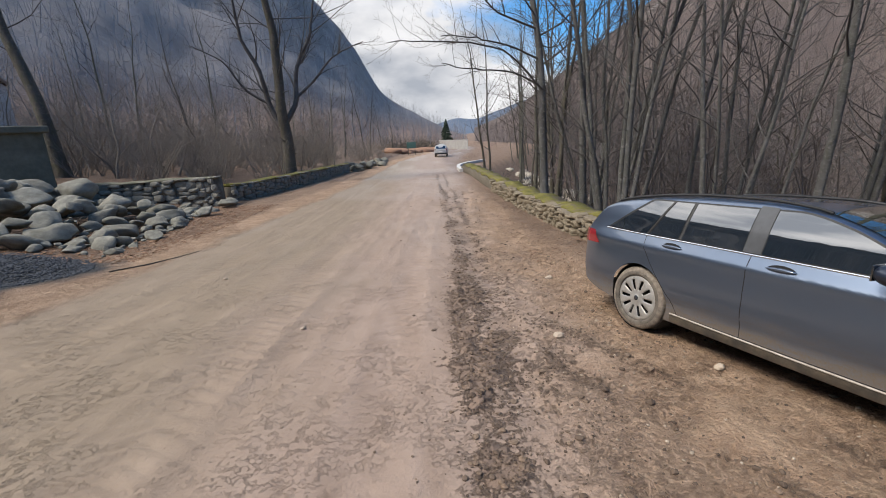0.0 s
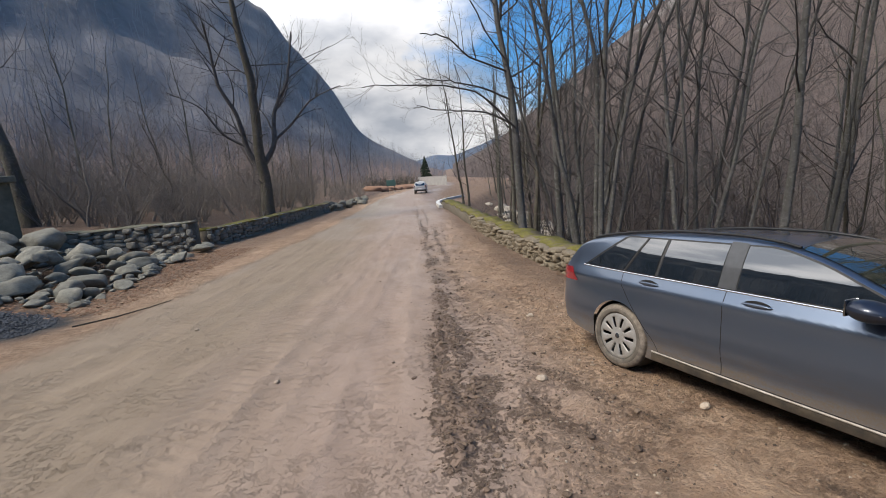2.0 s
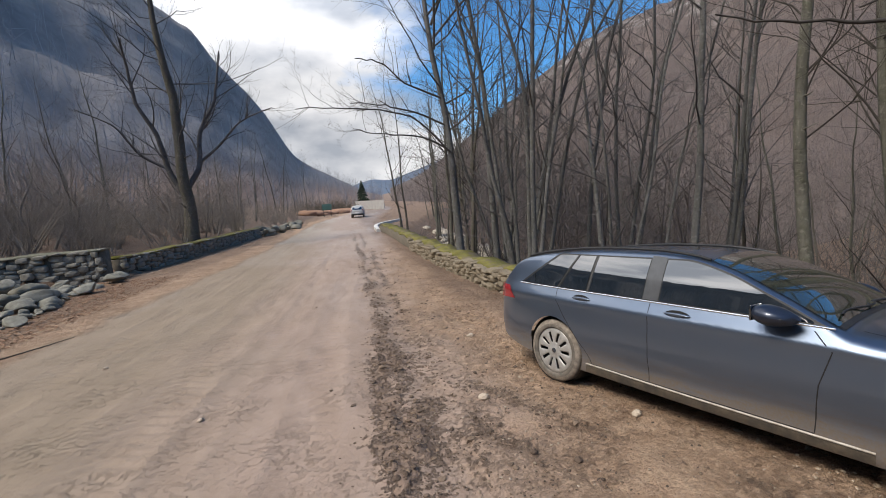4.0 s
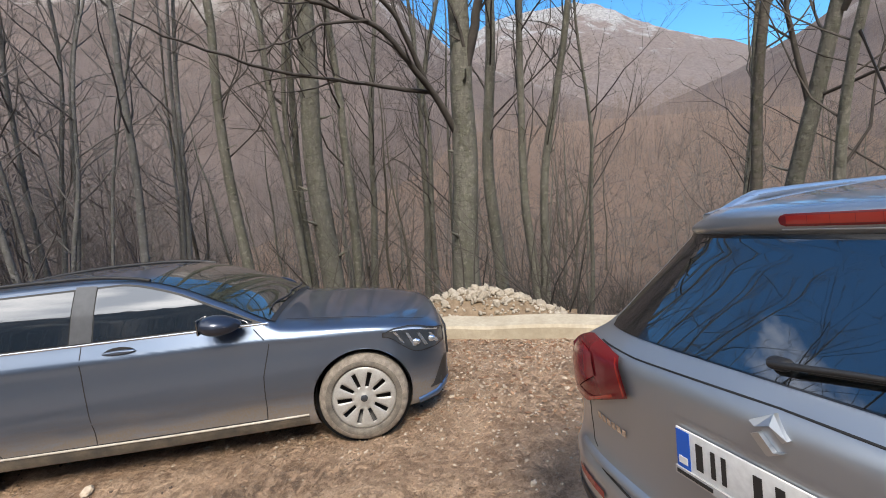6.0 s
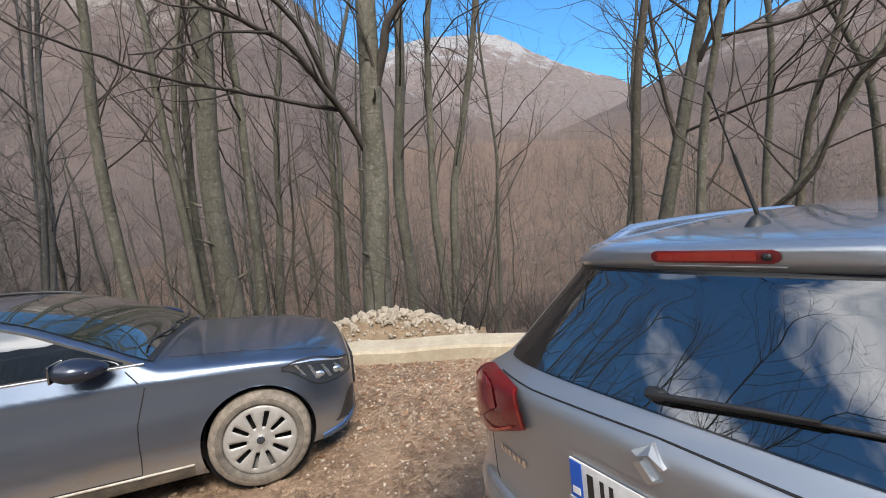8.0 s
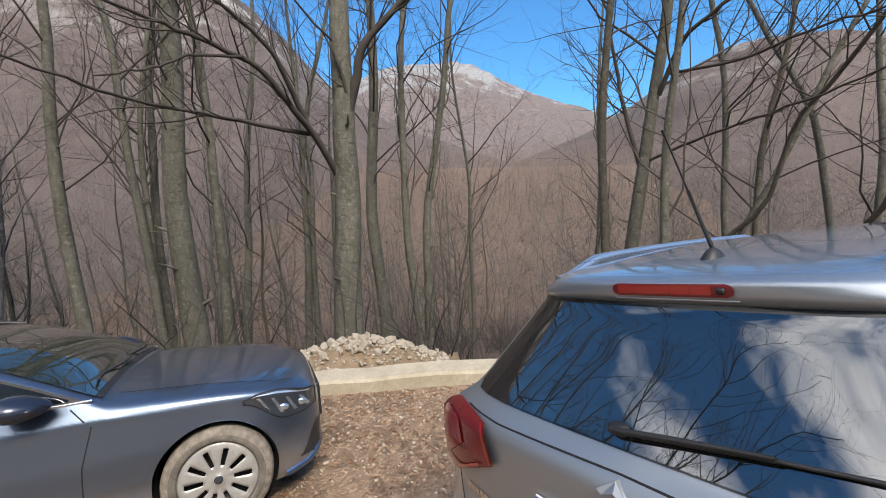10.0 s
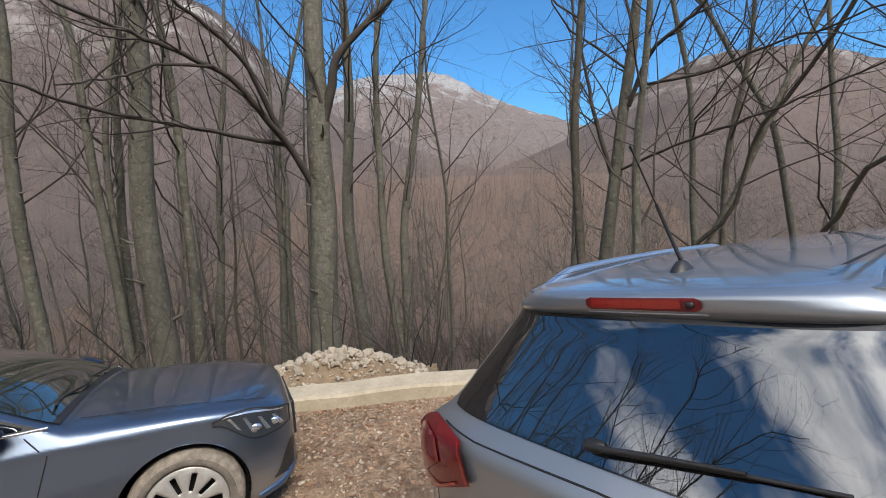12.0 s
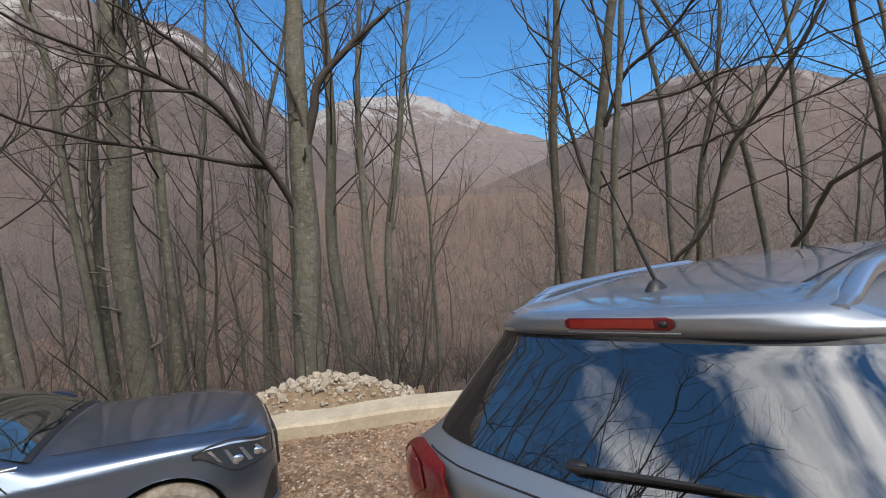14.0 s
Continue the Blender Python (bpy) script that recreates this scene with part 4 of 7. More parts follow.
def tree(name, label, spine, radius, height, seed, bark, limbs=16, first=0.35, reach=0.30, group="", extra=(), twig=None, last=3, kids=(6, 5, 4), root=None, category="tree", spread=(0.5, 1.0), lite=False):
    """spine: three or more points up the trunk; it goes on upwards to the full height."""
    rng = np.random.default_rng(seed)
    base = np.array(spine[0], float)
    pts = [np.array(p, float) - base for p in spine]
    if root is not None:      # carry the foot of the trunk down to the ground
        d = pts[1] - pts[0]
        drop = pts[0][2] - (root - base[2])
        if drop > 0:
            k = np.clip(d[:2] / max(d[2], 0.3), -0.25, 0.25)
            pts.insert(0, pts[0] - np.array((k[0] * drop, k[1] * drop, drop)))
    d = pts[-1] - pts[-2]
    d /= np.linalg.norm(d)
    while pts[-1][2] < height:
        d = d + rng.normal(0, 0.07, 3) + np.array((0, 0, 0.12))
        d /= np.linalg.norm(d)
        pts.append(pts[-1] + d * height / 7)
    pts = np.array(pts)
    # resample smoothly
    seg = np.concatenate([[0], np.cumsum(np.linalg.norm(np.diff(pts, axis=0), axis=1))])
    m = 26
    u = np.linspace(0, seg[-1], m)
    cx = [lerp_table(list(zip(seg, pts[:, k]))) for k in range(3)]
    path = np.stack([c(u) for c in cx], -1) + rng.normal(0, radius * 0.10, (m, 3)) * np.linspace(0, 1, m)[:, None]
    ph = rng.uniform(0, 6.283, 4)
    w = np.linspace(0, 1, m)
    path[:, 0] += 0.055 * (np.sin(9 * w + ph[0]) + 0.6 * np.sin(19 * w + ph[1])) * np.minimum(1, 4 * w)
    path[:, 1] += 0.055 * (np.sin(9 * w + ph[2]) + 0.6 * np.sin(19 * w + ph[3])) * np.minimum(1, 4 * w)
    f = np.linspace(0, 1, m)
    rad = radius * ((1 - f) ** 0.75 * 0.97 + 0.03) * (1 + 0.45 * np.exp(-f * m / 1.3)) * (1 + rng.normal(0, 0.02, m))
    trunk, crown = Tubes(), Tubes()
    trunk.add(path, rad, 12 if radius > 0.12 else 8)
    for k in range(limbs):
        w = first + (0.98 - first) * ((k + rng.random()) / limbs) ** 0.9
        i = min(int(w * (m - 1)), m - 2)
        at = path[i] + (path[i + 1] - path[i]) * (w * (m - 1) - i)
        a = rng.uniform(0, 6.283)
        rise = rng.uniform(*spread)
        ln = height * reach * (1.2 - 0.75 * w) * rng.uniform(0.6, 1.25)
        grow(crown, rng, at, (math.cos(a), math.sin(a), rise), ln, min(rad[i] * 0.42, 0.004 + ln * 0.0056), 1, 3 if lite else 5, 0.0, 0.30, kids, 0.17, last)
    for k in range(0 if lite or radius < 0.07 else 6):         # short dead stubs low on the trunk
        i = int(rng.integers(2, 11))
        a = rng.uniform(0, 6.283)
        d = np.array((math.cos(a), math.sin(a), rng.uniform(0.0, 0.7)))
        n = rng.uniform(0.08, 0.40)
        q = path[i] + d * rad[i] * 0.7
        trunk.add([q, q + d * n * 0.5 + rng.normal(0, 0.02, 3), q + d * n + rng.normal(0, 0.05, 3)], [rad[i] * 0.22, rad[i] * 0.12, rad[i] * 0.05], 5)
    for row in extra:         # limbs with a course of their own
        q = np.array(row[0], float) - base
        n = len(q)
        s2 = np.concatenate([[0], np.cumsum(np.linalg.norm(np.diff(q, axis=0), axis=1))])
        c2 = [lerp_table(list(zip(s2, q[:, k]))) for k in range(3)]
        uu = np.linspace(0, s2[-1], 4 * n)
        pp = np.stack([c(uu) for c in c2], -1)
        pp += rng.normal(0, 0.02, pp.shape) * np.linspace(0, 1, 4 * n)[:, None]
        rr = np.linspace(row[1], row[2], 4 * n)
        crown.add(pp, rr, 7)
        for _ in range(row[3]):
            i = rng.integers(n, 4 * n - 1)
            t = pp[i] - pp[i - 1]
            t /= np.linalg.norm(t)
            sd = np.cross(t, rng.normal(size=3))
            grow(crown, rng, pp[i], t + 0.9 * sd / np.linalg.norm(sd) + np.array((0, 0, 0.35)), s2[-1] * rng.uniform(0.15, 0.4), rr[i] * 0.5, 1, 4, 0, 0.3, (5, 4, 3), 0.13, 3)
    ob = thing(name, label, category, group, at=pose(*base))
    part("trunk", trunk.mesh("trunk", bark), bark, ob)
    if crown.n:
        part("crown", crown.mesh("crown", twig or TWIG), twig or TWIG, ob)
    return ob


def at_range(p, eye, k):
    """The same sight line from the eye, k times as far."""
    return tuple(eye[i] + (p[i] - eye[i]) * k for i in range(3))


ROW_TREES = [  # foot, middle, upper trunk, radius
    ((9.71, 7.72, -0.71), (9.57, 7.89, 3.80), (9.61, 7.84, 6.02), 0.15),
    ((12.45, 12.16, -0.90), (12.65, 11.95, 2.94), (12.77, 11.82, 5.26), 0.13),
    ((10.52, 6.55, -1.41), (10.34, 6.82, 2.66), (10.20, 7.03, 5.56), 0.12),
    ((11.44, 6.95, -1.55), (11.41, 7.01, 2.73), (11.45, 6.94, 5.07), 0.13),
    ((10.85, 5.97, -1.54), (10.78, 6.10, 2.67), (10.80, 6.07, 6.48), 0.31),
    ((11.59, 5.61, -1.80), (11.61, 5.56, 1.54), (11.48, 5.83, 5.98), 0.15),
    ((15.94, 6.91, -3.23), (16.11, 6.48, 4.58), (16.23, 6.17, 8.04), 0.17),
    ((14.71, 4.38, -2.68), (14.75, 4.21, 2.86), (14.78, 4.13, 4.31), 0.14),
    ((14.79, 4.07, -2.62), (14.78, 4.12, 2.86), (14.74, 4.28, 4.66), 0.12),
    ((13.21, 1.58, -2.28), (13.18, 1.82, 2.21), (13.20, 1.72, 6.48), 0.21),
    ((11.77, 0.51, -2.00), (11.76, 0.84, 2.15), (11.76, 0.76, 6.75), 0.13),
    ((11.77, 0.28, -2.01), (11.77, 0.27, 1.09), (11.75, -0.44, 6.72), 0.13),
    ((13.21, -1.03, -2.80), (13.21, -1.01, 2.13), (13.23, -0.80, 4.25), 0.07),
    ((10.04, -6.68, 1.02), (10.09, -6.60, 2.90), (10.21, -6.44, 4.98), 0.09),
    ((9.64, -8.71, 1.12), (9.87, -8.48, 3.42), (10.56, -7.66, 5.67), 0.095),
    ((8.26, -5.72, 1.27), (7.96, -6.11, 2.37), (7.52, -6.59, 4.17), 0.06),
    ((5.21, 15.42, -0.23), (5.11, 15.45, 3.89), (4.98, 15.50, 6.91), 0.15),
    ((5.25, 12.18, -0.10), (5.36, 12.13, 3.31), (5.59, 12.02, 6.87), 0.11),
    ((5.45, 12.09, -0.14), (6.10, 11.76, 4.02), (7.01, 11.23, 6.92), 0.085),
    ((5.38, 12.67, -0.16), (5.41, 12.65, 4.13), (5.06, 12.80, 6.17), 0.10),
    ((6.22, 12.82, 0.18), (7.27, 12.24, 5.45), (8.14, 11.66, 7.31), 0.08),
    ((7.67, 13.17, -0.19), (8.15, 12.87, 5.18), (8.87, 12.37, 7.70), 0.10),
    ((9.03, 13.48, -0.34), (9.00, 13.50, 3.49), (9.22, 13.35, 7.21), 0.10),
    ((9.28, 13.31, -0.38), (9.96, 12.79, 5.33), (10.06, 12.71, 8.08), 0.10),
    ((9.52, 13.13, -0.41), (10.03, 12.73, 4.37), (10.78, 12.09, 8.03), 0.09),
    ((14.25, 14.28, -1.30), (14.55, 13.98, 4.79), (14.67, 13.85, 8.09), 0.09),
    ((8.87, 10.05, -0.06), (8.98, 9.95, 3.16), (9.07, 9.87, 5.69), 0.11),
    ((12.37, 12.23, -0.75), (12.59, 12.00, 2.43), (12.67, 11.91, 4.76), 0.12),
    ((10.70, 6.62, -1.45), (10.62, 6.75, 2.66), (10.75, 6.60, 5.56), 0.09),
    ((8.89, 11.08, -0.21), (9.12, 10.89, 1.76), (9.36, 10.67, 3.14), 0.06),
]
for n, (a, b, c, r) in enumerate(ROW_TREES):
    tree("beech_tree", "slender grey beech trunk with bare branches", (a, b, c), r * (0.78 if a[1] > 11 else 1.0), 9 + 26 * r + 2, 100 + n, GREY_BARK if a[1] > 9 else BEECH, limbs=20 + int(40 * r), first=0.20 if a[1] > 11 else 0.28, twig=GREY_TWIG if a[1] > 9 else None, reach=0.26, spread=(0.5, 1.7),
         group="beeches on the valley side", root=ground_z(a[0], a[1]) - 0.3, kids=(6, 6, 4))

tree("beech_tree", "big old beech with a long bent limb over the shoulder", ((10.60, 2.21, -1.27), (10.61, 2.16, 2.55), (10.61, 2.17, 6.30)), 0.36, 15, 77, BEECH, limbs=18, first=0.42, reach=0.3,
     root=ground_z(10.6, 2.2) - 0.3, group="beeches on the valley side", kids=(6, 6, 4), extra=(
         ([(10.58, 2.26, 2.49), (10.12, 2.70, 3.44), (9.67, 3.00, 3.91), (9.13, 3.51, 4.61), (8.60, 3.86, 4.74), (7.91, 4.47, 4.89), (7.27, 4.84, 4.94), (6.66, 5.08, 5.04)], 0.090, 0.02, 12),
         ([(10.30, 2.65, 3.47), (9.67, 3.46, 3.55), (9.07, 3.96, 3.60), (8.44, 4.42, 3.63), (7.64, 5.04, 3.68), (6.93, 5.40, 3.79), (6.25, 5.72, 3.93), (5.55, 6.0, 4.10)], 0.055, 0.012, 7),
         ([(8.84, 3.63, 4.70), (8.24, 4.24, 4.54), (7.72, 4.57, 4.21), (7.25, 4.76, 3.97), (6.77, 4.93, 3.80)], 0.032, 0.012, 2),
         ([(10.34, 2.87, 3.61), (9.93, 3.15, 4.49), (9.53, 3.36, 5.06), (9.06, 3.72, 5.43), (8.54, 4.13, 5.71), (7.98, 4.51, 5.90)], 0.07, 0.02, 7),
         ([(10.62, 2.07, 2.65), (10.52, 2.03, 3.86), (10.46, 1.82, 4.67), (10.38, 1.64, 5.33), (10.35, 0.98, 6.07), (10.27, -0.06, 6.97)], 0.15, 0.045, 9)))
tree("beech_tree", "beech leaning over the mossy wall with fanned branches", ((3.42, 13.87, 0.16), (3.35, 13.89, 3.37), (3.01, 13.97, 6.94)), 0.12, 14, 78, GREY_BARK, twig=GREY_TWIG, limbs=26, first=0.22, reach=0.36,
     root=ground_z(3.42, 13.87) - 0.2, group="beeches on the valley side", spread=(0.15, 0.6), kids=(7, 6, 4), extra=(
         ([(3.31, 13.90, 3.88), (2.10, 13.47, 4.30), (1.20, 12.91, 4.38), (0.38, 12.30, 4.34)], 0.034, 0.012, 9),
         ([(3.21, 13.92, 4.73), (2.04, 13.48, 5.11), (1.24, 12.91, 5.55), (0.58, 12.29, 5.47)], 0.034, 0.012, 9),
         ([(3.36, 13.89, 3.15), (2.09, 13.47, 3.59), (1.24, 12.91, 3.57), (0.33, 12.30, 3.68)], 0.034, 0.010, 8),
         ([(3.40, 13.79, 2.99), (1.91, 13.25, 4.16), (0.43, 12.56, 4.27), (-1.02, 11.70, 4.13)], 0.034, 0.010, 10),
         ([(3.10, 13.95, 6.2), (2.9, 12.2, 8.4), (2.3, 9.8, 9.6), (1.4, 7.6, 9.9), (0.4, 6.2, 9.5)], 0.042, 0.008, 26),
         ([(3.05, 13.95, 6.9), (3.9, 12.0, 9.2), (3.7, 9.4, 10.3), (3.1, 7.0, 10.4), (2.4, 5.6, 9.9)], 0.042, 0.008, 26),
         ([(3.08, 13.95, 6.5), (4.6, 11.6, 8.0), (5.0, 9.2, 8.8), (4.7, 7.2, 8.7)], 0.036, 0.008, 20)))
tree("tree", "ivy-covered dark trunk beyond the parked cars", ((8.57, -3.20, 0.78), (8.59, -3.15, 3.33), (8.60, -3.13, 5.31)), 0.10, 12, 79, DARK_BARK, limbs=28, first=0.3, kids=(7, 7, 5), root=ground_z(8.57, -3.2) - 0.2)
tree("forked_tree", "forked pale trunk with wide spreading branches", ((8.84, -3.81, 0.90), (8.74, -4.01, 3.33), (8.58, -4.32, 5.27)), 0.15, 12, 80, BEECH, limbs=24, first=0.3, reach=0.34, root=ground_z(8.84, -3.81) - 0.2, kids=(6, 7, 5), extra=(
         ([(8.75, -4.02, 2.61), (7.77, -4.58, 2.95), (6.70, -5.07, 3.19), (5.67, -5.33, 3.37), (4.62, -5.47, 3.61)], 0.030, 0.010, 12),
         ([(8.58, -4.35, 4.22), (7.57, -5.04, 4.17), (6.74, -5.33, 4.26), (5.78, -5.64, 4.26), (4.86, -5.79, 4.27)], 0.030, 0.010, 12),
         ([(8.66, -4.20, 3.85), (8.20, -4.34, 4.65), (7.50, -4.81, 5.19), (6.88, -5.09, 5.72)], 0.050, 0.02, 9),
         ([(8.80, -3.92, 2.56), (8.95, -3.61, 3.87), (9.04, -3.40, 5.18), (9.13, -3.17, 6.26)], 0.050, 0.02, 9)))
tree("leaning_tree", "crooked dark trunk leaning out over the slope", ((8.50, -5.42, 0.97), (7.81, -5.72, 1.75), (7.28, -5.77, 3.14), (6.73, -5.82, 3.58), (6.16, -5.86, 4.17)), 0.055, 7.5, 90, DARK_BARK, limbs=17, first=0.3, reach=0.35, root=ground_z(8.5, -5.4) - 0.2, kids=(7, 7, 4))
tree("leaning_tree", "thin crooked tree near the parked cars", ((6.19, -5.83, 1.24), (5.66, -5.65, 1.72), (5.16, -5.43, 2.26), (4.51, -5.31, 2.51)), 0.042, 5.0, 91, DARK_BARK, limbs=18, first=0.3, reach=0.35, root=ground_z(6.19, -5.83) - 0.2, kids=(6, 5, 3))
tree("tree", "dark leaning trunk behind the boulders", ((-15.6, 19.2, 1.2), (-15.9, 19.3, 4.3), (-16.7, 19.6, 7.4)), 0.25, 14, 81, DARK_BARK, limbs=16, first=0.3, root=ground_z(-15.6, 19.2) - 0.2)
def behind(*points):
    """The same points a tenth further off from the road's start."""
    return [at_range(p, (-0.15, 0.2, 1.82), 1.13) for p in points]


tree("tree", "old spreading tree with a dark ivied trunk and twisted bare limbs", behind((-7.35, 23.1, 0.8), (-7.30, 23.2, 2.2), (-7.35, 23.15, 3.3)), 0.33, 15, 82, DARK_BARK, limbs=30, first=0.24, reach=0.42, root=ground_z(-8.3, 26.1) - 0.2, spread=(0.1, 0.9), kids=(7, 7, 4), twig=GREY_TWIG, extra=(
         (behind((-7.35, 23.2, 2.6), (-7.95, 23.2, 4.0), (-8.05, 22.9, 5.3), (-8.6, 22.5, 7.0), (-8.55, 21.9, 9.3)), 0.17, 0.04, 14),
         (behind((-7.30, 23.2, 2.9), (-6.65, 23.5, 4.1), (-6.55, 23.7, 5.4), (-5.7, 24.0, 7.2), (-5.2, 24.0, 9.4)), 0.16, 0.04, 14),
         (behind((-6.6, 23.5, 4.2), (-5.7, 23.8, 5.0), (-4.5, 23.7, 6.1), (-3.0, 23.4, 6.6)), 0.085, 0.02, 12),
         (behind((-7.9, 23.2, 3.9), (-8.9, 23.0, 4.6), (-9.7, 22.7, 5.9), (-10.9, 22.4, 6.6)), 0.085, 0.02, 12)))


def stock_trees():
    """A few kinds of thin tree, repeated over the slopes and banks."""
    rng = np.random.default_rng(5)
    kinds = []
    for k in range(6):
        b = (0, 0, 0)
        lean = rng.normal(0, 0.5, 2)
        h = (11, 13, 9, 12, 7, 10)[k]
        kinds.append(tree("thin_tree", "thin leafless tree on the valley side", (b, (lean[0] * 0.4, lean[1] * 0.4, h * 0.3), (lean[0], lean[1], h * 0.6)), (0.085, 0.105, 0.06, 0.09, 0.045, 0.07)[k], h, 300 + k,
                          BEECH if k % 2 else DARK_BARK, limbs=16, first=0.16, reach=0.30, group="thin trees", kids=(3, 3, 3), last=3, lite=True))
    spots = []
    while len(spots) < 135:                      # valley side on the right
        x, y = rng.uniform(6, 42), rng.uniform(-22, 62)
        a = math.degrees(math.atan2(x, y))
        if x < edge_right(np.array(y)) + 1.2 + (6 if 0 < y < 12 else 0) or (x < 13 and -1 < y < 14) or (98 < a < 107):
            continue
        spots.append((x, y))
    while len(spots) < 167:                      # close to the road further on
        y = rng.uniform(16, 75)
        spots.append((float(edge_right(np.array(y))) + rng.uniform(0.6, 5), y))
    while len(spots) < 208:                      # left bank
        y = rng.uniform(8, 95)
        spots.append((float(wall_left_x(np.array(y))) - rng.uniform(2.2, 34), y))
    used = set()
    for x, y in spots:
        k = int(rng.integers(6))
        z = ground_z(x, y) - 0.15
        m = pose(x, y, z, 0, 0, rng.uniform(0, 360))
        if k in used:
            copy_thing(kinds[k], m)
        else:
            kinds[k].matrix_world = m
            used.add(k)


stock_trees()


def clump(cx, cy, seed, stems, tall):
    """Several beech stems from one root, fanning out."""
    rng = np.random.default_rng(seed)
    for k in range(stems):
        a = 6.283 * k / stems + rng.normal(0, 0.3)
        s = rng.uniform(0.12, 0.30)
        x, y = cx + 0.25 * math.cos(a), cy + 0.25 * math.sin(a)
        z = ground_z(cx, cy)
        tree("beech_tree", "slim stem of a many-stemmed beech clump", ((x, y, z), (x + s * 3 * math.cos(a), y + s * 3 * math.sin(a), z + 3.4), (x + s * 6.5 * math.cos(a), y + s * 6.5 * math.sin(a), z + 7)), rng.uniform(0.05, 0.09), tall * rng.uniform(0.85, 1.1), seed * 10 + k,
             GREY_BARK if cy > 0 else BEECH, limbs=22, first=0.16, reach=0.28, twig=GREY_TWIG if cy > 0 else None, group="beech clumps", kids=(6, 6, 4), root=z - 0.2)


clump(5.3, 13.4, 71, 5, 12)
clump(6.3, 17.5, 72, 4, 11)
clump(7.4, 11.2, 73, 3, 11)


def thicket_trees():
    """Small crooked pale trees behind the left wall."""
    rng = np.random.default_rng(19)
    for k in range(27):
        y = 19.0 + 0.62 * k + rng.normal(0, 0.5)
        x = float(wall_left_x(np.array(y))) - 0.8 - 11 * rng.random() * (1 - 0.025 * k)
        z = ground_z(x, y)
        b = rng.normal(0, 0.5, 4)
        tree("thicket_tree", "small crooked leafless tree with pale twigs", ((x, y, z - 0.1), (x + b[0], y + b[1], z + 1.5), (x + b[0] + b[2], y + b[1] + b[3], z + 3.0)), rng.uniform(0.035, 0.06), rng.uniform(3.5, 6.5), 500 + k, PALE_TWIG,
             limbs=22, first=0.10, reach=0.50, group="thicket", twig=PALE_TWIG, kids=(6, 6, 4), spread=(0.1, 0.9))


thicket_trees()


def shrubs(name, label, spots, seed, mat, tall=1.6, stems=12):
    rng = np.random.default_rng(seed)
    tw = Tubes()
    for x, y in spots:
        z = ground_z(x, y) - 0.05
        s = rng.uniform(0.6, 1.3)
        for _ in range(stems):
            a = rng.uniform(0, 6.283)
            grow(tw, rng, (x + rng.normal(0, 0.15), y + rng.normal(0, 0.15), z), (math.cos(a) * 0.55, math.sin(a) * 0.55, 1.0), tall * s * rng.uniform(0.6, 1.2), 0.013 * s + 0.005, 2, 3, 0.1, 0.1, (0, 0, 5, 3), 0.14, 3)
    return tagged(new(name, tw.mesh(name, mat)), label, "shrubs", kind="stuff")


def far_bushes():
    rng = np.random.default_rng(9)
    spots = [(rng.uniform(-9, 2.4), rng.uniform(78, 100)) for _ in range(40)]
    return spots


shrubs("bushes_far", "dark leafless bushes beside the far road", far_bushes(), 43, DARK_BARK, 2.6, 14)


def shrub_spots():
    rng = np.random.default_rng(8)
    left, right = [], []
    for _ in range(170):
        y = 18.6 + 40 * rng.random() ** 1.3
        left.append((float(wall_left_x(np.array(y))) - 0.8 - 19 * rng.random() ** 1.3, y))
    for _ in range(250):
        y = rng.uniform(-14, 30)
        right.append((float(edge_right(np.array(y))) + 1.2 + 24 * rng.random() ** 1.3, y))
    return left, right


_left, _right = shrub_spots()
shrubs("shrubs_left", "tangled leafless brown shrubs behind the stone wall", _left, 41, PALE_TWIG, 2.9, 11)
def brush_spots():
    rng = np.random.default_rng(18)
    return [(-9.5 - 24 * rng.random(), 20.5 + 22 * rng.random() ** 1.2) for _ in range(95)]


shrubs("brush_left", "tall pale leafless brush on the bank above the stone wall", brush_spots(), 44, PALE_TWIG, 4.4, 10)
shrubs("shrubs_right", "leafless brush between the beech trunks", _right, 42, TWIG, 2.0, 8)

# ---- walls, kerb and stones ----
def along_y(xf, side):
    """Places for a wall along y: from the distance along it and the depth behind its face."""
    return lambda d, depth: (float(xf(np.array(d))) + side * depth, d)


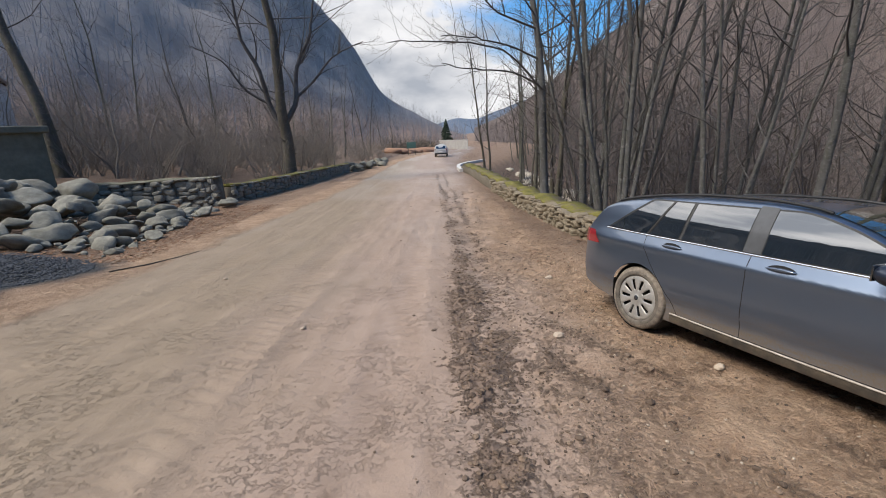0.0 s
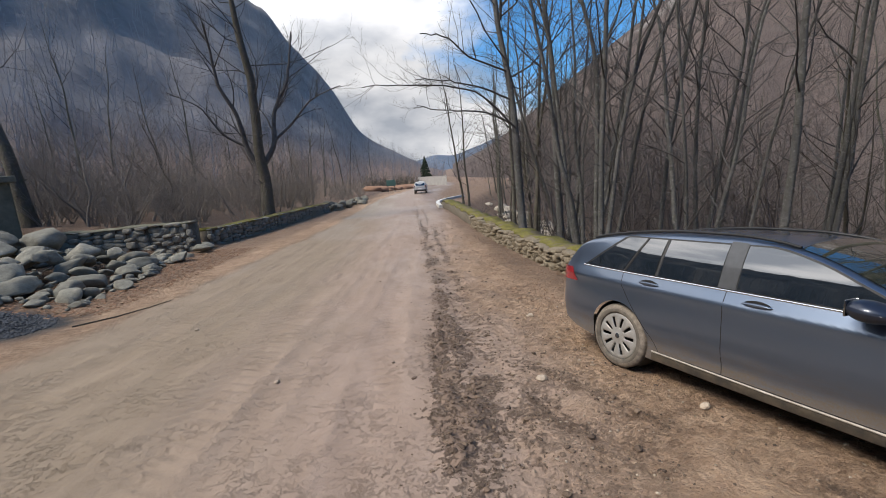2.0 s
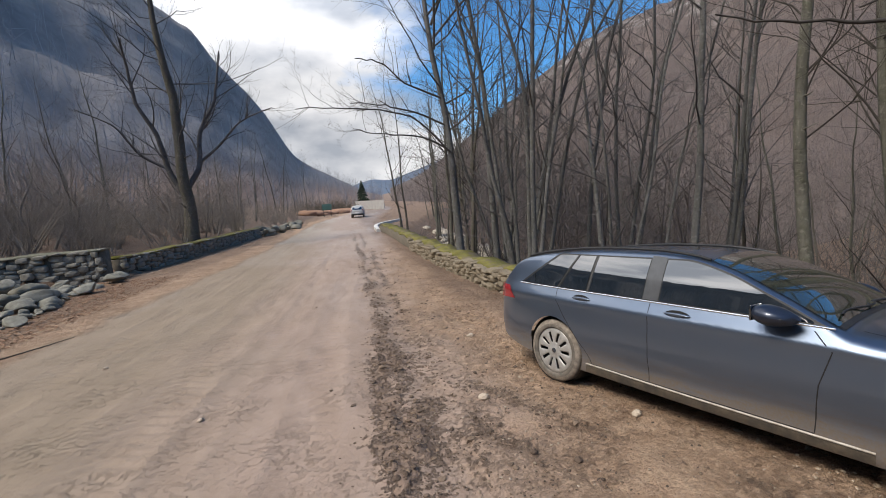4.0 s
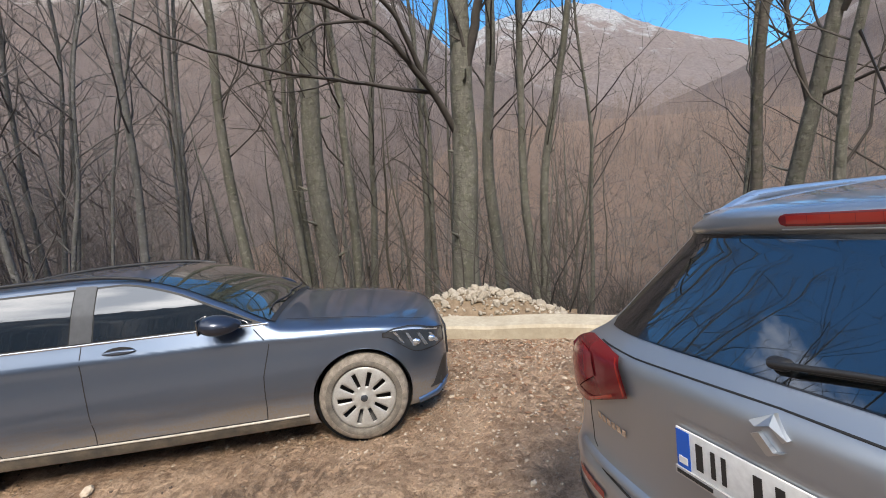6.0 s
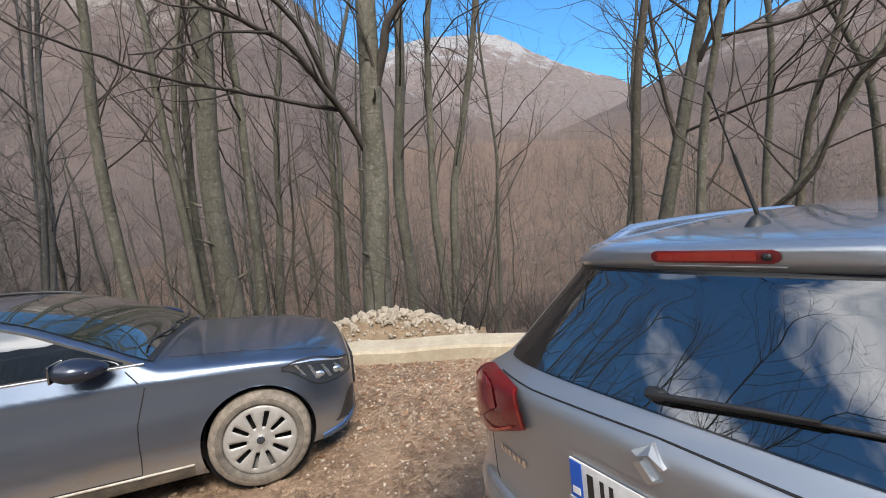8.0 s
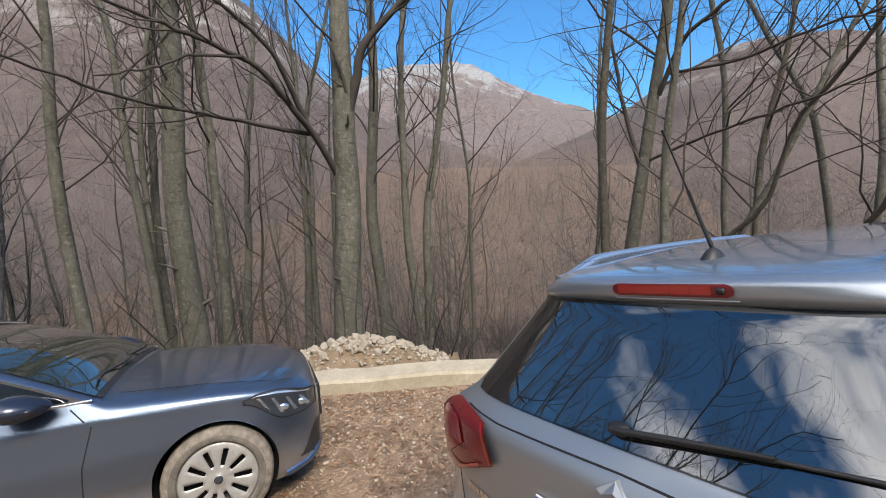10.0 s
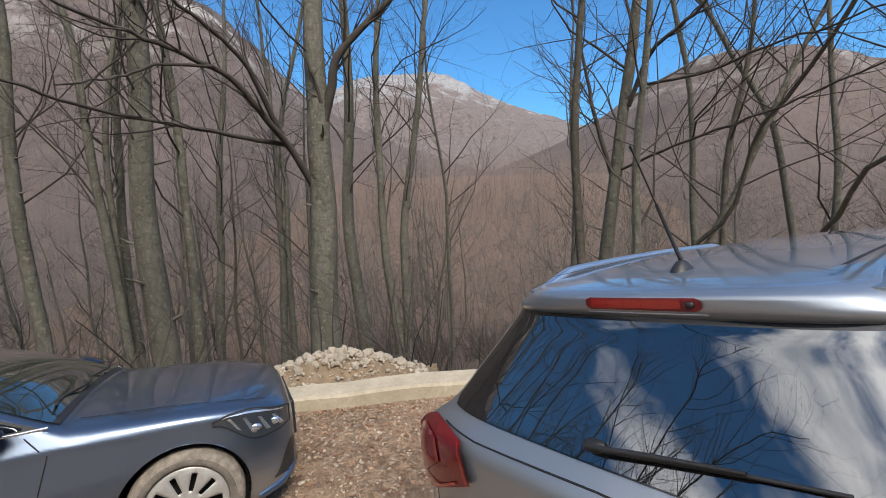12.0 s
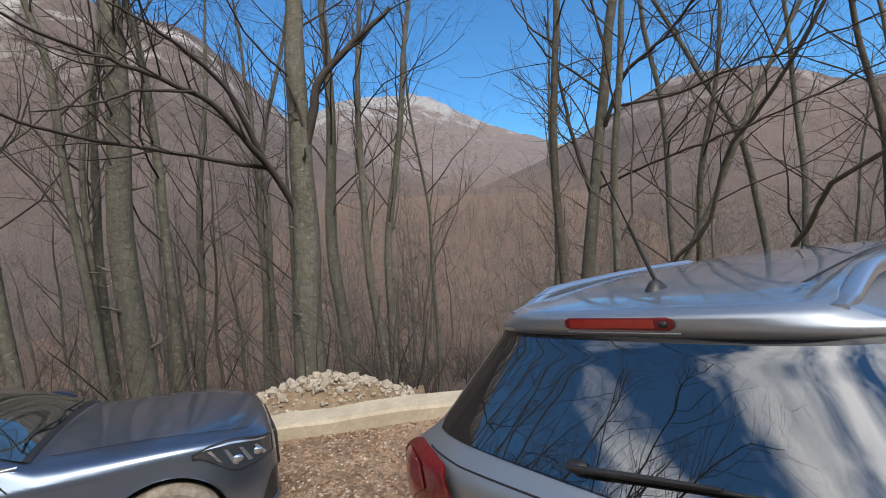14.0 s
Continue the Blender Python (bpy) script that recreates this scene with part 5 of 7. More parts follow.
def stone_wall(name, label, place, d0, d1, turn, thick, high, seed, mat, capmat, cap_over=0.05, each=0.26, flat=0.6, max_pieces=300):
    """A dry-stone wall with single stones on its road side and a capping on top. place(d, depth) gives x and y."""
    rng = np.random.default_rng(seed)
    ob = thing(name, label, "wall", kind="structure")
    n = max(8, int((d1 - d0) / 0.4))
    core, cap = bmesh.new(), bmesh.new()
    for bm, lo, hi, a, b in ((core, -0.35, 0.0, 0.05, thick), (cap, 0.0, 0.07, -cap_over, thick + cap_over)):
        rings = []
        for d in np.linspace(d0, d1, n):
            d = float(d)
            z = ground_z(*place(d, -0.15))
            h = high(d)
            wob = rng.normal(0, 0.02)
            zl = z - 0.3 if bm is core else z + h + lo + rng.normal(0, 0.012)
            zh = z + h + hi + (rng.normal(0, 0.018) if bm is cap else -0.01)
            rows = ((a + wob, zl), (a + wob, zh - 0.02), (a + 0.05, zh), (b * 0.5, zh + (0.03 if bm is cap else 0)), (b, zh), (b, zl - (0.8 if bm is core else 0)))
            rings.append([bm.verts.new((*place(d, p), q)) for p, q in rows])
        for r0, r1 in zip(rings, rings[1:]):
            for k in range(6):
                bm.faces.new((r0[k], r0[(k + 1) % 6], r1[(k + 1) % 6], r1[k]))
        for r in (rings[0], rings[-1]):
            bm.faces.new(r)
        bmesh.ops.recalc_face_normals(bm, faces=bm.faces)
        for f in bm.faces:
            f.smooth = True
    part("core", core, MORTAR, ob)
    part("capping", cap, capmat, ob, "mossy capping" if capmat is MOSS else "")
    shapes = []
    for k in range(14):                       # blocky broken stones
        me = stone_mesh("stone", (0.5, 0.5, 0.5), rng, mat, 2, 0.10, smooth=False)
        v = np.array([p.co[:] for p in me.vertices])
        v = np.sign(v) * np.abs(v * 2) ** 0.55 * 0.5
        for _ in range(4):
            q = rng.normal(size=3)
            q /= np.linalg.norm(q)
            v = v - np.clip(v @ q - rng.uniform(0.42, 0.60), 0, None)[:, None] * q[None]
        me.vertices.foreach_set("co", v.astype(np.float32).ravel())
        me.update()
        shapes.append(me)
    made, d = 0, d0 + 0.03
    while d < d1 and made < max_pieces:
        z = ground_z(*place(d, -0.15))
        h = high(d)
        zz = z - 0.04
        w = each * rng.uniform(0.6, 1.45)
        while zz < z + h + 0.02 and made < max_pieces:
            hh = min(each * flat * rng.uniform(0.5, 1.3), max(z + h - zz + 0.06, 0.06))
            o = new("stone", shapes[int(rng.integers(14))])
            o.parent = ob
            x, y = place(d + w / 2 + 0.06 * rng.normal(), 0.07 + 0.03 * rng.normal())
            o.matrix_world = pose(x, y, zz + hh / 2, rng.normal(0, 5), rng.normal(0, 7), turn + rng.normal(0, 9)) @ Matrix.Diagonal((0.27, w * 1.06, hh * 1.04, 1))
            zz += hh * 0.95
            made += 1
        d += w * 0.93
    return ob


stone_wall("wall_right", "low dry-stone retaining wall topped with green moss", along_y(wall_right_x, 1), 6.6, 31.0, 0, 0.86, lambda y: 0.42 + 0.05 * math.sin(3 * y), 21, FIELDSTONE, MOSS, cap_over=-0.13, each=0.23, flat=0.50)
stone_wall("wall_left_near", "dark weathered stone wall with a mossy flat coping", lambda d, depth: (-8.85 - d, 17.95 - 0.13 * d + depth), -0.15, 6.6, 90, 0.5, lambda d: 1.12 - 0.015 * d, 22, DARKSTONE, COPING, each=0.36, flat=0.62)
stone_wall("wall_left_far", "low mossy stone wall beside the road", along_y(wall_left_x, -1), 18.9, 34.3, 0, 0.55, lambda y: 0.70 - 0.006 * (y - 18), 23, DARKSTONE, MOSS, each=0.36, flat=0.55)


def build_kerb():
    """The concrete strip at the edge of the parking shoulder, and the pale curved kerb by the road."""
    bm = bmesh.new()
    ys = np.linspace(-9, 4.2, 34)
    rng = np.random.default_rng(3)
    rings = []
    for y in ys:
        x = 4.86 + 0.02 * (y - 1) + 0.01 * rng.normal()
        z = ground_z(x - 0.2, y)
        top = z + 0.145 + 0.008 * rng.normal()
        rings.append([bm.verts.new(p) for p in ((x, y, z - 0.3), (x + 0.01, y, top - 0.03), (x + 0.035, y, top), (x + 0.36, y, top + 0.004), (x + 0.39, y, top - 0.03), (x + 0.40, y, z - 0.7))])
    for a, b in zip(rings, rings[1:]):
        for k in range(6):
            bm.faces.new((a[k], a[(k + 1) % 6], b[(k + 1) % 6], b[k]))
    bm.faces.new(rings[0])
    bm.faces.new(rings[-1])
    bmesh.ops.recalc_face_normals(bm, faces=bm.faces)
    me = bpy.data.meshes.new("kerb")
    bm.to_mesh(me)
    me.materials.append(CONCRETE)
    tagged(new("kerb", me), "rough sandy concrete kerb beside the parked cars", "kerb", kind="structure")
    bm = bmesh.new()
    rings = []
    for k in range(18):
        f = k / 17
        y = 30.4 + 11.5 * f
        x = 1.75 + 0.15 * math.cos(f * 6) + 3.0 * f ** 2.2
        z = ground_z(x, y)
        rings.append([bm.verts.new(p) for p in ((x, y, z - 0.2), (x, y, z + 0.20), (x + 0.28, y - 0.1 * f, z + 0.20), (x + 0.28, y - 0.1 * f, z - 0.2))])
    for a, b in zip(rings, rings[1:]):
        for k in range(4):
            bm.faces.new((a[k], a[(k + 1) % 4], b[(k + 1) % 4], b[k]))
    bm.faces.new(rings[0])
    bm.faces.new(rings[-1])
    bmesh.ops.recalc_face_normals(bm, faces=bm.faces)
    me = bpy.data.meshes.new("kerb_far")
    bm.to_mesh(me)
    me.materials.append(WHITE_KERB)
    tagged(new("kerb_far", me), "pale curved kerb at a side turning", "kerb", kind="structure")


build_kerb()


def boulders():
    """The heap of rounded boulders by the left wall, and the row further up the road."""
    rng = np.random.default_rng(31)
    shapes = [stone_mesh("boulder", (1, 1, 1), rng, BOULDER, 3, 0.20, facets=15) for _ in range(14)]

    def put(x, y, z, s, tilt=12):
        ob = new("boulder", shapes[int(rng.integers(14))])
        q = rng.uniform(0.8, 1.25, 2)
        ob.matrix_world = pose(x, y, z, rng.normal(0, tilt), rng.normal(0, tilt), rng.uniform(0, 360)) @ Matrix.Diagonal((s * q[0], s * q[1], s * rng.uniform(0.42, 0.66), 1))
        tagged(ob, "rounded grey-green river boulder in a roadside heap", "boulder", "boulder heap")
    heap = lambda x, y: 1.05 * math.exp(-(((x + 11.9) / 2.3) ** 2 + ((y - 12.4) / 2.6) ** 2))
    placed = []

    def settle(count, box, sizes, gap, lift, tilt):
        tries, got = 0, 0
        while got < count and tries < 6000:
            tries += 1
            x, y = rng.uniform(*box[:2]), rng.uniform(*box[2:])
            s = rng.uniform(*sizes)
            if x > -6.9 - 0.17 * (y - 8.5) or y > 17.3 or (y < 9.5 and x < -7.4):
                continue
            if any(math.hypot(x - a, y - b) < gap * (s + c) for a, b, c in placed):
                continue
            placed.append((x, y, s))
            put(x, y, ground_z(x, y) + heap(x, y) * lift + 0.16 * s, s, tilt)
            got += 1
    settle(38, (-14.6, -8.2, 9.6, 15.0), (0.34, 0.56), 0.74, 1.0, 14)
    settle(80, (-14.6, -7.4, 9.3, 16.5), (0.16, 0.34), 0.70, 0.95, 16)
    settle(70, (-9.8, -7.0, 9.2, 17.0), (0.07, 0.20), 0.72, 0.9, 12)
    for _ in range(34):                       # upper layer of the heap
        x, y = rng.normal(-11.7, 1.1), rng.normal(12.2, 1.3)
        s = rng.uniform(0.22, 0.44)
        put(x, y, ground_z(x, y) + heap(x, y) + 0.26, s, 20)
    put(-10.75, 13.6, ground_z(-10.75, 13.6) + 0.98, 0.62, 5)
    put(-8.05, 15.3, ground_z(-8.05, 15.3) + 0.16, 0.36, 4)
    for _ in range(3):
        put(rng.uniform(-8.4, -7.8), rng.uniform(17.2, 18.3), ground_z(-8.0, 17.8) + 0.18, rng.uniform(0.24, 0.34))
    for _ in range(46):
        f = rng.random()
        x, y = -6.1 + 1.6 * f + rng.normal(0, 0.35), 34.6 + 11 * f
        s = rng.uniform(0.2, 0.5)
        put(x, y, ground_z(x, y) + 0.2 * s + max(0, rng.normal(0.15, 0.15)), s)


boulders()


def rubble_pile():
    """Earth and broken limestone tipped behind the kerb."""
    rng = np.random.default_rng(33)
    cx, cy = 6.15, 1.25
    prof = lambda x, y: 0.46 * max(0.0, 1 - (abs(x - cx) / 0.95) ** 1.6) * max(0.0, 1 - (abs(y - cy) / (1.35 if y > cy else 1.25)) ** 1.7)
    n = 40
    verts, faces = [], []
    for i in range(n):
        for j in range(n):
            x, y = cx - 1.0 + 2.0 * i / (n - 1), cy - 1.4 + 2.8 * j / (n - 1)
            z = min(ground_z(x, y), -0.05) * 0.35 - 0.1
            verts.append((x, y, z + prof(x, y) + 0.05 * (noise.noise((x * 6, y * 6, 0))) - 0.12))
    for i in range(n - 1):
        for j in range(n - 1):
            k = i * n + j
            faces.append((k, k + n, k + n + 1, k + 1))
    ob = thing("rubble_pile", "heap of brown earth and pale broken limestone behind the kerb", "rubble")
    part("earth", mesh_of("earth", verts, faces, plain("brown_earth", (0.185, 0.130, 0.080), (0.32, 0.235, 0.152), 0.95, 9, bump=0.8, dist=0.02)), MUD, ob)
    shapes = [stone_mesh("stone", (1, 1, 1), rng, RUBBLE, 1, 0.22, smooth=False) for _ in range(10)]
    made = 0
    while made < 290:
        x, y = rng.uniform(cx - 0.95, cx + 0.9), rng.uniform(cy - 1.3, cy + 1.3)
        h = prof(x, y)
        if h < 0.02 or (h < 0.33 and x < cx and rng.random() < 0.86):
            continue
        s = rng.uniform(0.02, 0.05) * (1.4 if h > 0.27 or x > cx else 1.0)
        o = new("stone", shapes[int(rng.integers(10))])
        o.parent = ob
        z = min(ground_z(x, y), -0.05) * 0.35 - 0.1 + h - 0.10 + 0.3 * s
        o.matrix_world = pose(x, y, z, rng.uniform(0, 360), rng.uniform(0, 360), rng.uniform(0, 360)) @ Matrix.Diagonal((s * rng.uniform(0.8, 1.5), s, s * rng.uniform(0.6, 1), 1))
        made += 1


    pts, sizes = [], []
    while len(pts) < 1100:
        x, y = rng.uniform(cx - 0.97, cx + 0.9), rng.uniform(cy - 1.35, cy + 1.35)
        h = prof(x, y)
        if h > 0.02 and (x > cx - 0.15 or rng.random() < 0.35):
            s = rng.uniform(0.010, 0.030)
            pts.append((x, y, min(ground_z(x, y), -0.05) * 0.35 - 0.1 + h - 0.11 + 0.4 * s))
            sizes.append(s)
    tagged(part("gravel", scatter_stones("gravel", pts, sizes, RUBBLE, 34, 0.8), RUBBLE, ob), kind="stuff")


rubble_pile()


def loose_ground_cover():
    rng = np.random.default_rng(51)
    # gravel on the parking shoulder
    n = 30000
    x, y = rng.uniform(0.2, 4.85, n), rng.uniform(-2.5, 7.5, n)
    keep = rng.random(n) < np.clip(0.05 + 0.42 * (x - 2.4) - 0.12 * np.clip(y - 2.8, 0, 9), 0.03, 1)
    x, y = x[keep], y[keep]
    s = rng.uniform(0.004, 0.015, len(x)) * (1 + (rng.random(len(x)) < 0.05) * 1.0)
    z = heights(x, y) + s * 0.12
    tagged(new("gravel", scatter_stones("gravel", np.stack([x, y, z], -1), s, GRAVEL, 52)), "pale gravel trodden into the mud", "gravel", kind="stuff")
    # dark clods in the churned strip and along the road
    n = 36000
    y = 0.8 + 20 * rng.random(n) ** 1.6
    x = np.where(rng.random(n) < 0.5, rng.normal(0.4, 0.6, n), rng.uniform(-2.5, 3.8, n))
    keep = (x < wall_right_x(np.clip(y, 5.5, 31)) - 0.2) & (rng.random(n) < 0.006 + 0.03 * (x > 0.2) + strip_of_churn(x, y) + 0.32 * step(0.50, 0.62, fractal(x * 2.2, y * 2.2, 4, 77)) * step(0.5, 1.1, x))
    x, y = x[keep], y[keep]
    s = rng.uniform(0.004, 0.014, len(x)) * (1 + (rng.random(len(x)) < 0.10) * 1.5)
    z = heights(x, y) + s * 0.15
    tagged(new("mud_clods", scatter_stones("mud_clods", np.stack([x, y, z], -1), s, CLOD, 53, 0.55)), "dark clods of churned mud", "mud", kind="stuff")
    # dark grit tipped at the road edge
    n = 6000
    a, q = rng.uniform(0, 6.283, n), np.sqrt(rng.random(n))
    x, y = -8.6 + 2.0 * q * np.cos(a), 8.0 + 1.25 * q * np.sin(a)
    s = rng.uniform(0.010, 0.034, n)
    tagged(new("grit_heap", scatter_stones("grit_heap", np.stack([x, y, heights(x, y) + s * 0.2], -1), s, DARK_GRIT, 54)), "heap of dark blue-grey grit at the road edge", "grit", kind="stuff")
    # fallen leaves
    spots = []
    for lo, hi, y0, y1, m in ((3.0, 4.85, -1.2, 3.6, 900), (-9.9, -6.2, 8.6, 17.6, 4600), (1.6, 3.0, 7, 16, 450), (5.4, 9, -3, 8, 1500)):
        spots.append(np.stack([lo + (hi - lo) * rng.random(m) ** (0.55 if lo > 2.5 and lo < 4 else 1), rng.uniform(y0, y1, m)], -1))
    p = np.concatenate(spots)
    m = len(p)
    a, tilt = rng.uniform(0, 6.28, m), rng.normal(0, 0.35, (m, 2))
    ln = rng.uniform(0.012, 0.032, m) * np.where(p[:, 0] < 0, 1.9, 1.0)
    z = heights(p[:, 0], p[:, 1]) + 0.008
    c, s = np.cos(a), np.sin(a)
    corners = []
    for u, w, k in ((-1, 0, 0.0), (-0.2, 0.55, 0.35), (0.5, 0.42, 0.2), (1, 0, 0.3), (0.45, -0.45, 0.3), (-0.25, -0.5, 0.2)):
        px, py = u * ln, w * ln
        corners.append(np.stack([p[:, 0] + c * px - s * py, p[:, 1] + s * px + c * py, z + np.abs(tilt[:, 0]) * k * ln + tilt[:, 1] * px * 0.5], -1))
    top = np.stack(corners, 1)
    me = fast_mesh("fallen_leaves", top.reshape(-1, 3), (np.arange(m)[:, None] * 6 + np.arange(6)[None]), LEAF, False)
    ob = tagged(new("fallen_leaves", me), "dry reddish-brown fallen leaves", "leaves", kind="stuff")
    sol = ob.modifiers.new("thickness", "SOLIDIFY")
    sol.thickness = 0.0012


loose_ground_cover()


# ---- wheels ----
def lathe(name, prof, mat, seg=48):
    """Turns rows of (x, r) about the x axis."""
    verts, faces = [], []
    n = len(prof)
    for k in range(seg):
        a = 2 * math.pi * k / seg
        verts += [(x, r * math.cos(a), r * math.sin(a)) for x, r in prof]
    for k in range(seg):
        for i in range(n - 1):
            a, b = k * n + i, ((k + 1) % seg) * n + i
            faces.append((a, b, b + 1, a + 1))
    return mesh_of(name, verts, faces, mat)


def wheel(parent, at, out, R=0.326, rim=0.232):
    """out: +1 or -1, the side of the hubcap along x."""
    w = thing("wheel", "", "", at=None)
    for key in ("label", "category"):
        if key in w:
            del w[key]
    w.parent = parent
    w.matrix_parent_inverse = Matrix()
    w.location = at
    o = out
    tread = [(-0.10 * o, rim), (-0.105 * o, R - 0.06), (-0.092 * o, R - 0.018), (-0.07 * o, R - 0.004), (0, R), (0.07 * o, R - 0.004), (0.092 * o, R - 0.018), (0.102 * o, R - 0.05)]
    part("tread", lathe("tread", tread, TYRE, 64), TYRE, w, "tyre tread caked with pale mud")
    wall = [(0.102 * o, R - 0.05), (0.106 * o, R - 0.065), (0.103 * o, R - 0.082), (0.097 * o, rim + 0.002), (0.080 * o, rim)]
    part("tyre", lathe("tyre", wall, TYRE_WALL, 64), TYRE_WALL, w, "muddy black tyre sidewall")
    part("rim", lathe("rim", [(0.03 * o, 0.0), (0.03 * o, rim - 0.01), (0.08 * o, rim), (-0.1 * o, rim)], BLACK, 40), BLACK, w)
    # cap with ten slots whose sides run almost side by side
    verts, faces = [], []
    radii = [(0.0, 0.101), (0.026, 0.101), (0.030, 0.097), (0.062, 0.095), (0.078, 0.0965), (0.094, 0.098), (0.116, 0.0995), (0.138, 0.1005), (0.158, 0.1005), (0.172, 0.099), (0.186, 0.096), (0.198, 0.091), (0.209, 0.084)]
    n = len(radii)
    fr = (-0.5, -0.33, -0.18, 0.0, 0.18, 0.33)   # across one of ten fields; the slot lies between -0.18 and 0.18
    seg = 10 * len(fr)
    for k in range(seg):
        field, j = divmod(k, len(fr))
        for i, (r, x) in enumerate(radii):
            q = fr[j]
            if j in (2, 3, 4) and 4 <= i <= 9:
                q *= (0.0105 + 0.0045 * (i - 4) / 5) / (max(r, 0.02) * 0.1131)
            a = 2 * math.pi * (field + q) / 10
            dish = -0.004 * (1 - abs(fr[j]) / 0.5) if 3 < i < 11 else 0
            verts.append(((x + dish) * o, r * rim / 0.207 * math.cos(a), r * rim / 0.207 * math.sin(a)))
    for k in range(seg):
        for i in range(n - 1):
            if 4 <= i <= 8 and k % len(fr) in (2, 3):
                continue
            a, b = k * n + i, ((k + 1) % seg) * n + i
            faces.append((a, b, b + 1, a + 1))
    cap = part("hubcap", mesh_of("hubcap", verts, faces, HUBCAP), HUBCAP, w, "silver ten-slot hubcap")
    sol = cap.modifiers.new("thickness", "SOLIDIFY")
    sol.thickness = 0.008
    part("hub_badge", lathe("hub_badge", [(0.104 * o, 0.0), (0.104 * o, 0.024), (0.099 * o, 0.028)], LAMP_DARK, 24), LAMP_DARK, w)
    return w


# ---- estate car ----
EST_B = lerp_table([(-0.68, 0.44), (-0.665, 0.575), (-0.60, 0.69), (-0.50, 0.77), (-0.36, 0.833), (-0.1, 0.878), (0.4, 0.898), (1.5, 0.905), (2.6, 0.905), (3.1, 0.890), (3.45, 0.850), (3.7, 0.780), (3.84, 0.690), (3.89, 0.60)])
EST_TOP = lerp_table([(-0.68, 0.66), (-0.665, 0.745), (-0.60, 0.81), (-0.42, 0.862), (-0.1, 0.912), (0.25, 0.952), (0.55, 0.985), (0.85, 1.17), (1.15, 1.300), (1.45, 1.378), (1.8, 1.402), (2.2, 1.405), (2.7, 1.388), (3.1, 1.354), (3.45, 1.306), (3.58, 1.27), (3.72, 1.12), (3.80, 0.99), (3.86, 0.80), (3.89, 0.62)])
EST_EDGE = lerp_table([(-0.68, 0.61), (-0.665, 0.69), (-0.60, 0.745), (-0.42, 0.805), (-0.1, 0.860), (0.25, 0.897), (0.52, 0.925), (0.62, 0.965), (0.95, 1.125), (1.25, 1.260), (1.55, 1.340), (1.9, 1.370), (2.3, 1.372), (2.7, 1.356), (3.1, 1.318), (3.4, 1.268), (3.56, 1.21), (3.70, 1.08), (3.80, 0.95), (3.86, 0.77), (3.89, 0.60)])
EST_LOW = lerp_table([(-0.68, 0.40), (-0.64, 0.25), (-0.52, 0.19), (0.0, 0.185), (0.5, 0.185), (2.4, 0.20), (3.2, 0.24), (3.6, 0.29), (3.82, 0.36), (3.89, 0.45)])
EST_SECT = lerp_table([(0.15, 0.93), (0.24, 0.955), (0.30, 0.953), (0.36, 0.957), (0.40, 0.966), (0.45, 0.984), (0.53, 0.997), (0.61, 1.0), (0.69, 0.996), (0.77, 0.989), (0.82, 0.987), (0.846, 0.990), (0.856, 0.985), (0.885, 0.968), (0.92, 0.946), (0.965, 0.920), (1.02, 0.898), (1.15, 0.846), (1.28, 0.776), (1.40, 0.695)])
EST_CREASE = lerp_table([(-0.68, -0.13), (-0.40, -0.085), (-0.15, -0.045), (0.25, -0.020), (0.8, 0.0), (1.8, 0.008), (2.8, 0.022), (3.89, 0.035)])


def est_half(v, z):
    """Half width of the estate car's body at station v and height z; the shoulder crease climbs from the headlight to the tail."""
    lift = float(EST_CREASE(np.array(v))) * float(step(0.50, 0.80, z)) * (1 - float(step(0.93, 1.10, z)))
    return float(EST_B(np.array(v)) * EST_SECT(np.array(z - lift)))


def grid_faces(nu, nv):
    return [(i * nv + j, (i + 1) * nv + j, (i + 1) * nv + j + 1, i * nv + j + 1) for i in range(nu - 1) for j in range(nv - 1)]


def pane_patch(name, bottom, top, half, side, mat, lift=0.007, nu=22, nv=10):
    """A pane on the flank between two rows of points (v, z), each read from 0 to 1."""
    verts = []
    for i in range(nu):
        (a, b), (c, d) = bottom(i / (nu - 1)), top(i / (nu - 1))
        for j in range(nv):
            k = j / (nv - 1)
            v, z = a + (c - a) * k, b + (d - b) * k
            verts.append((side * (half(v, z) + lift), v, z))
    return mesh_of(name, verts, grid_faces(nu, nv), mat)


def side_patch(name, outline_lo, outline_hi, v0, v1, half, side, mat, lift=0.004, nu=24, nv=8, thick=0.004):
    """A panel laid over the car's flank between two height curves."""
    verts = []
    for i in range(nu):
        v = v0 + (v1 - v0) * i / (nu - 1)
        lo, hi = outline_lo(v), outline_hi(v)
        for j in range(nv):
            z = lo + (hi - lo) * j / (nv - 1)
            verts.append((side * (half(v, z) + lift), v, z))
    me = mesh_of(name, verts, grid_faces(nu, nv), mat)
    return me


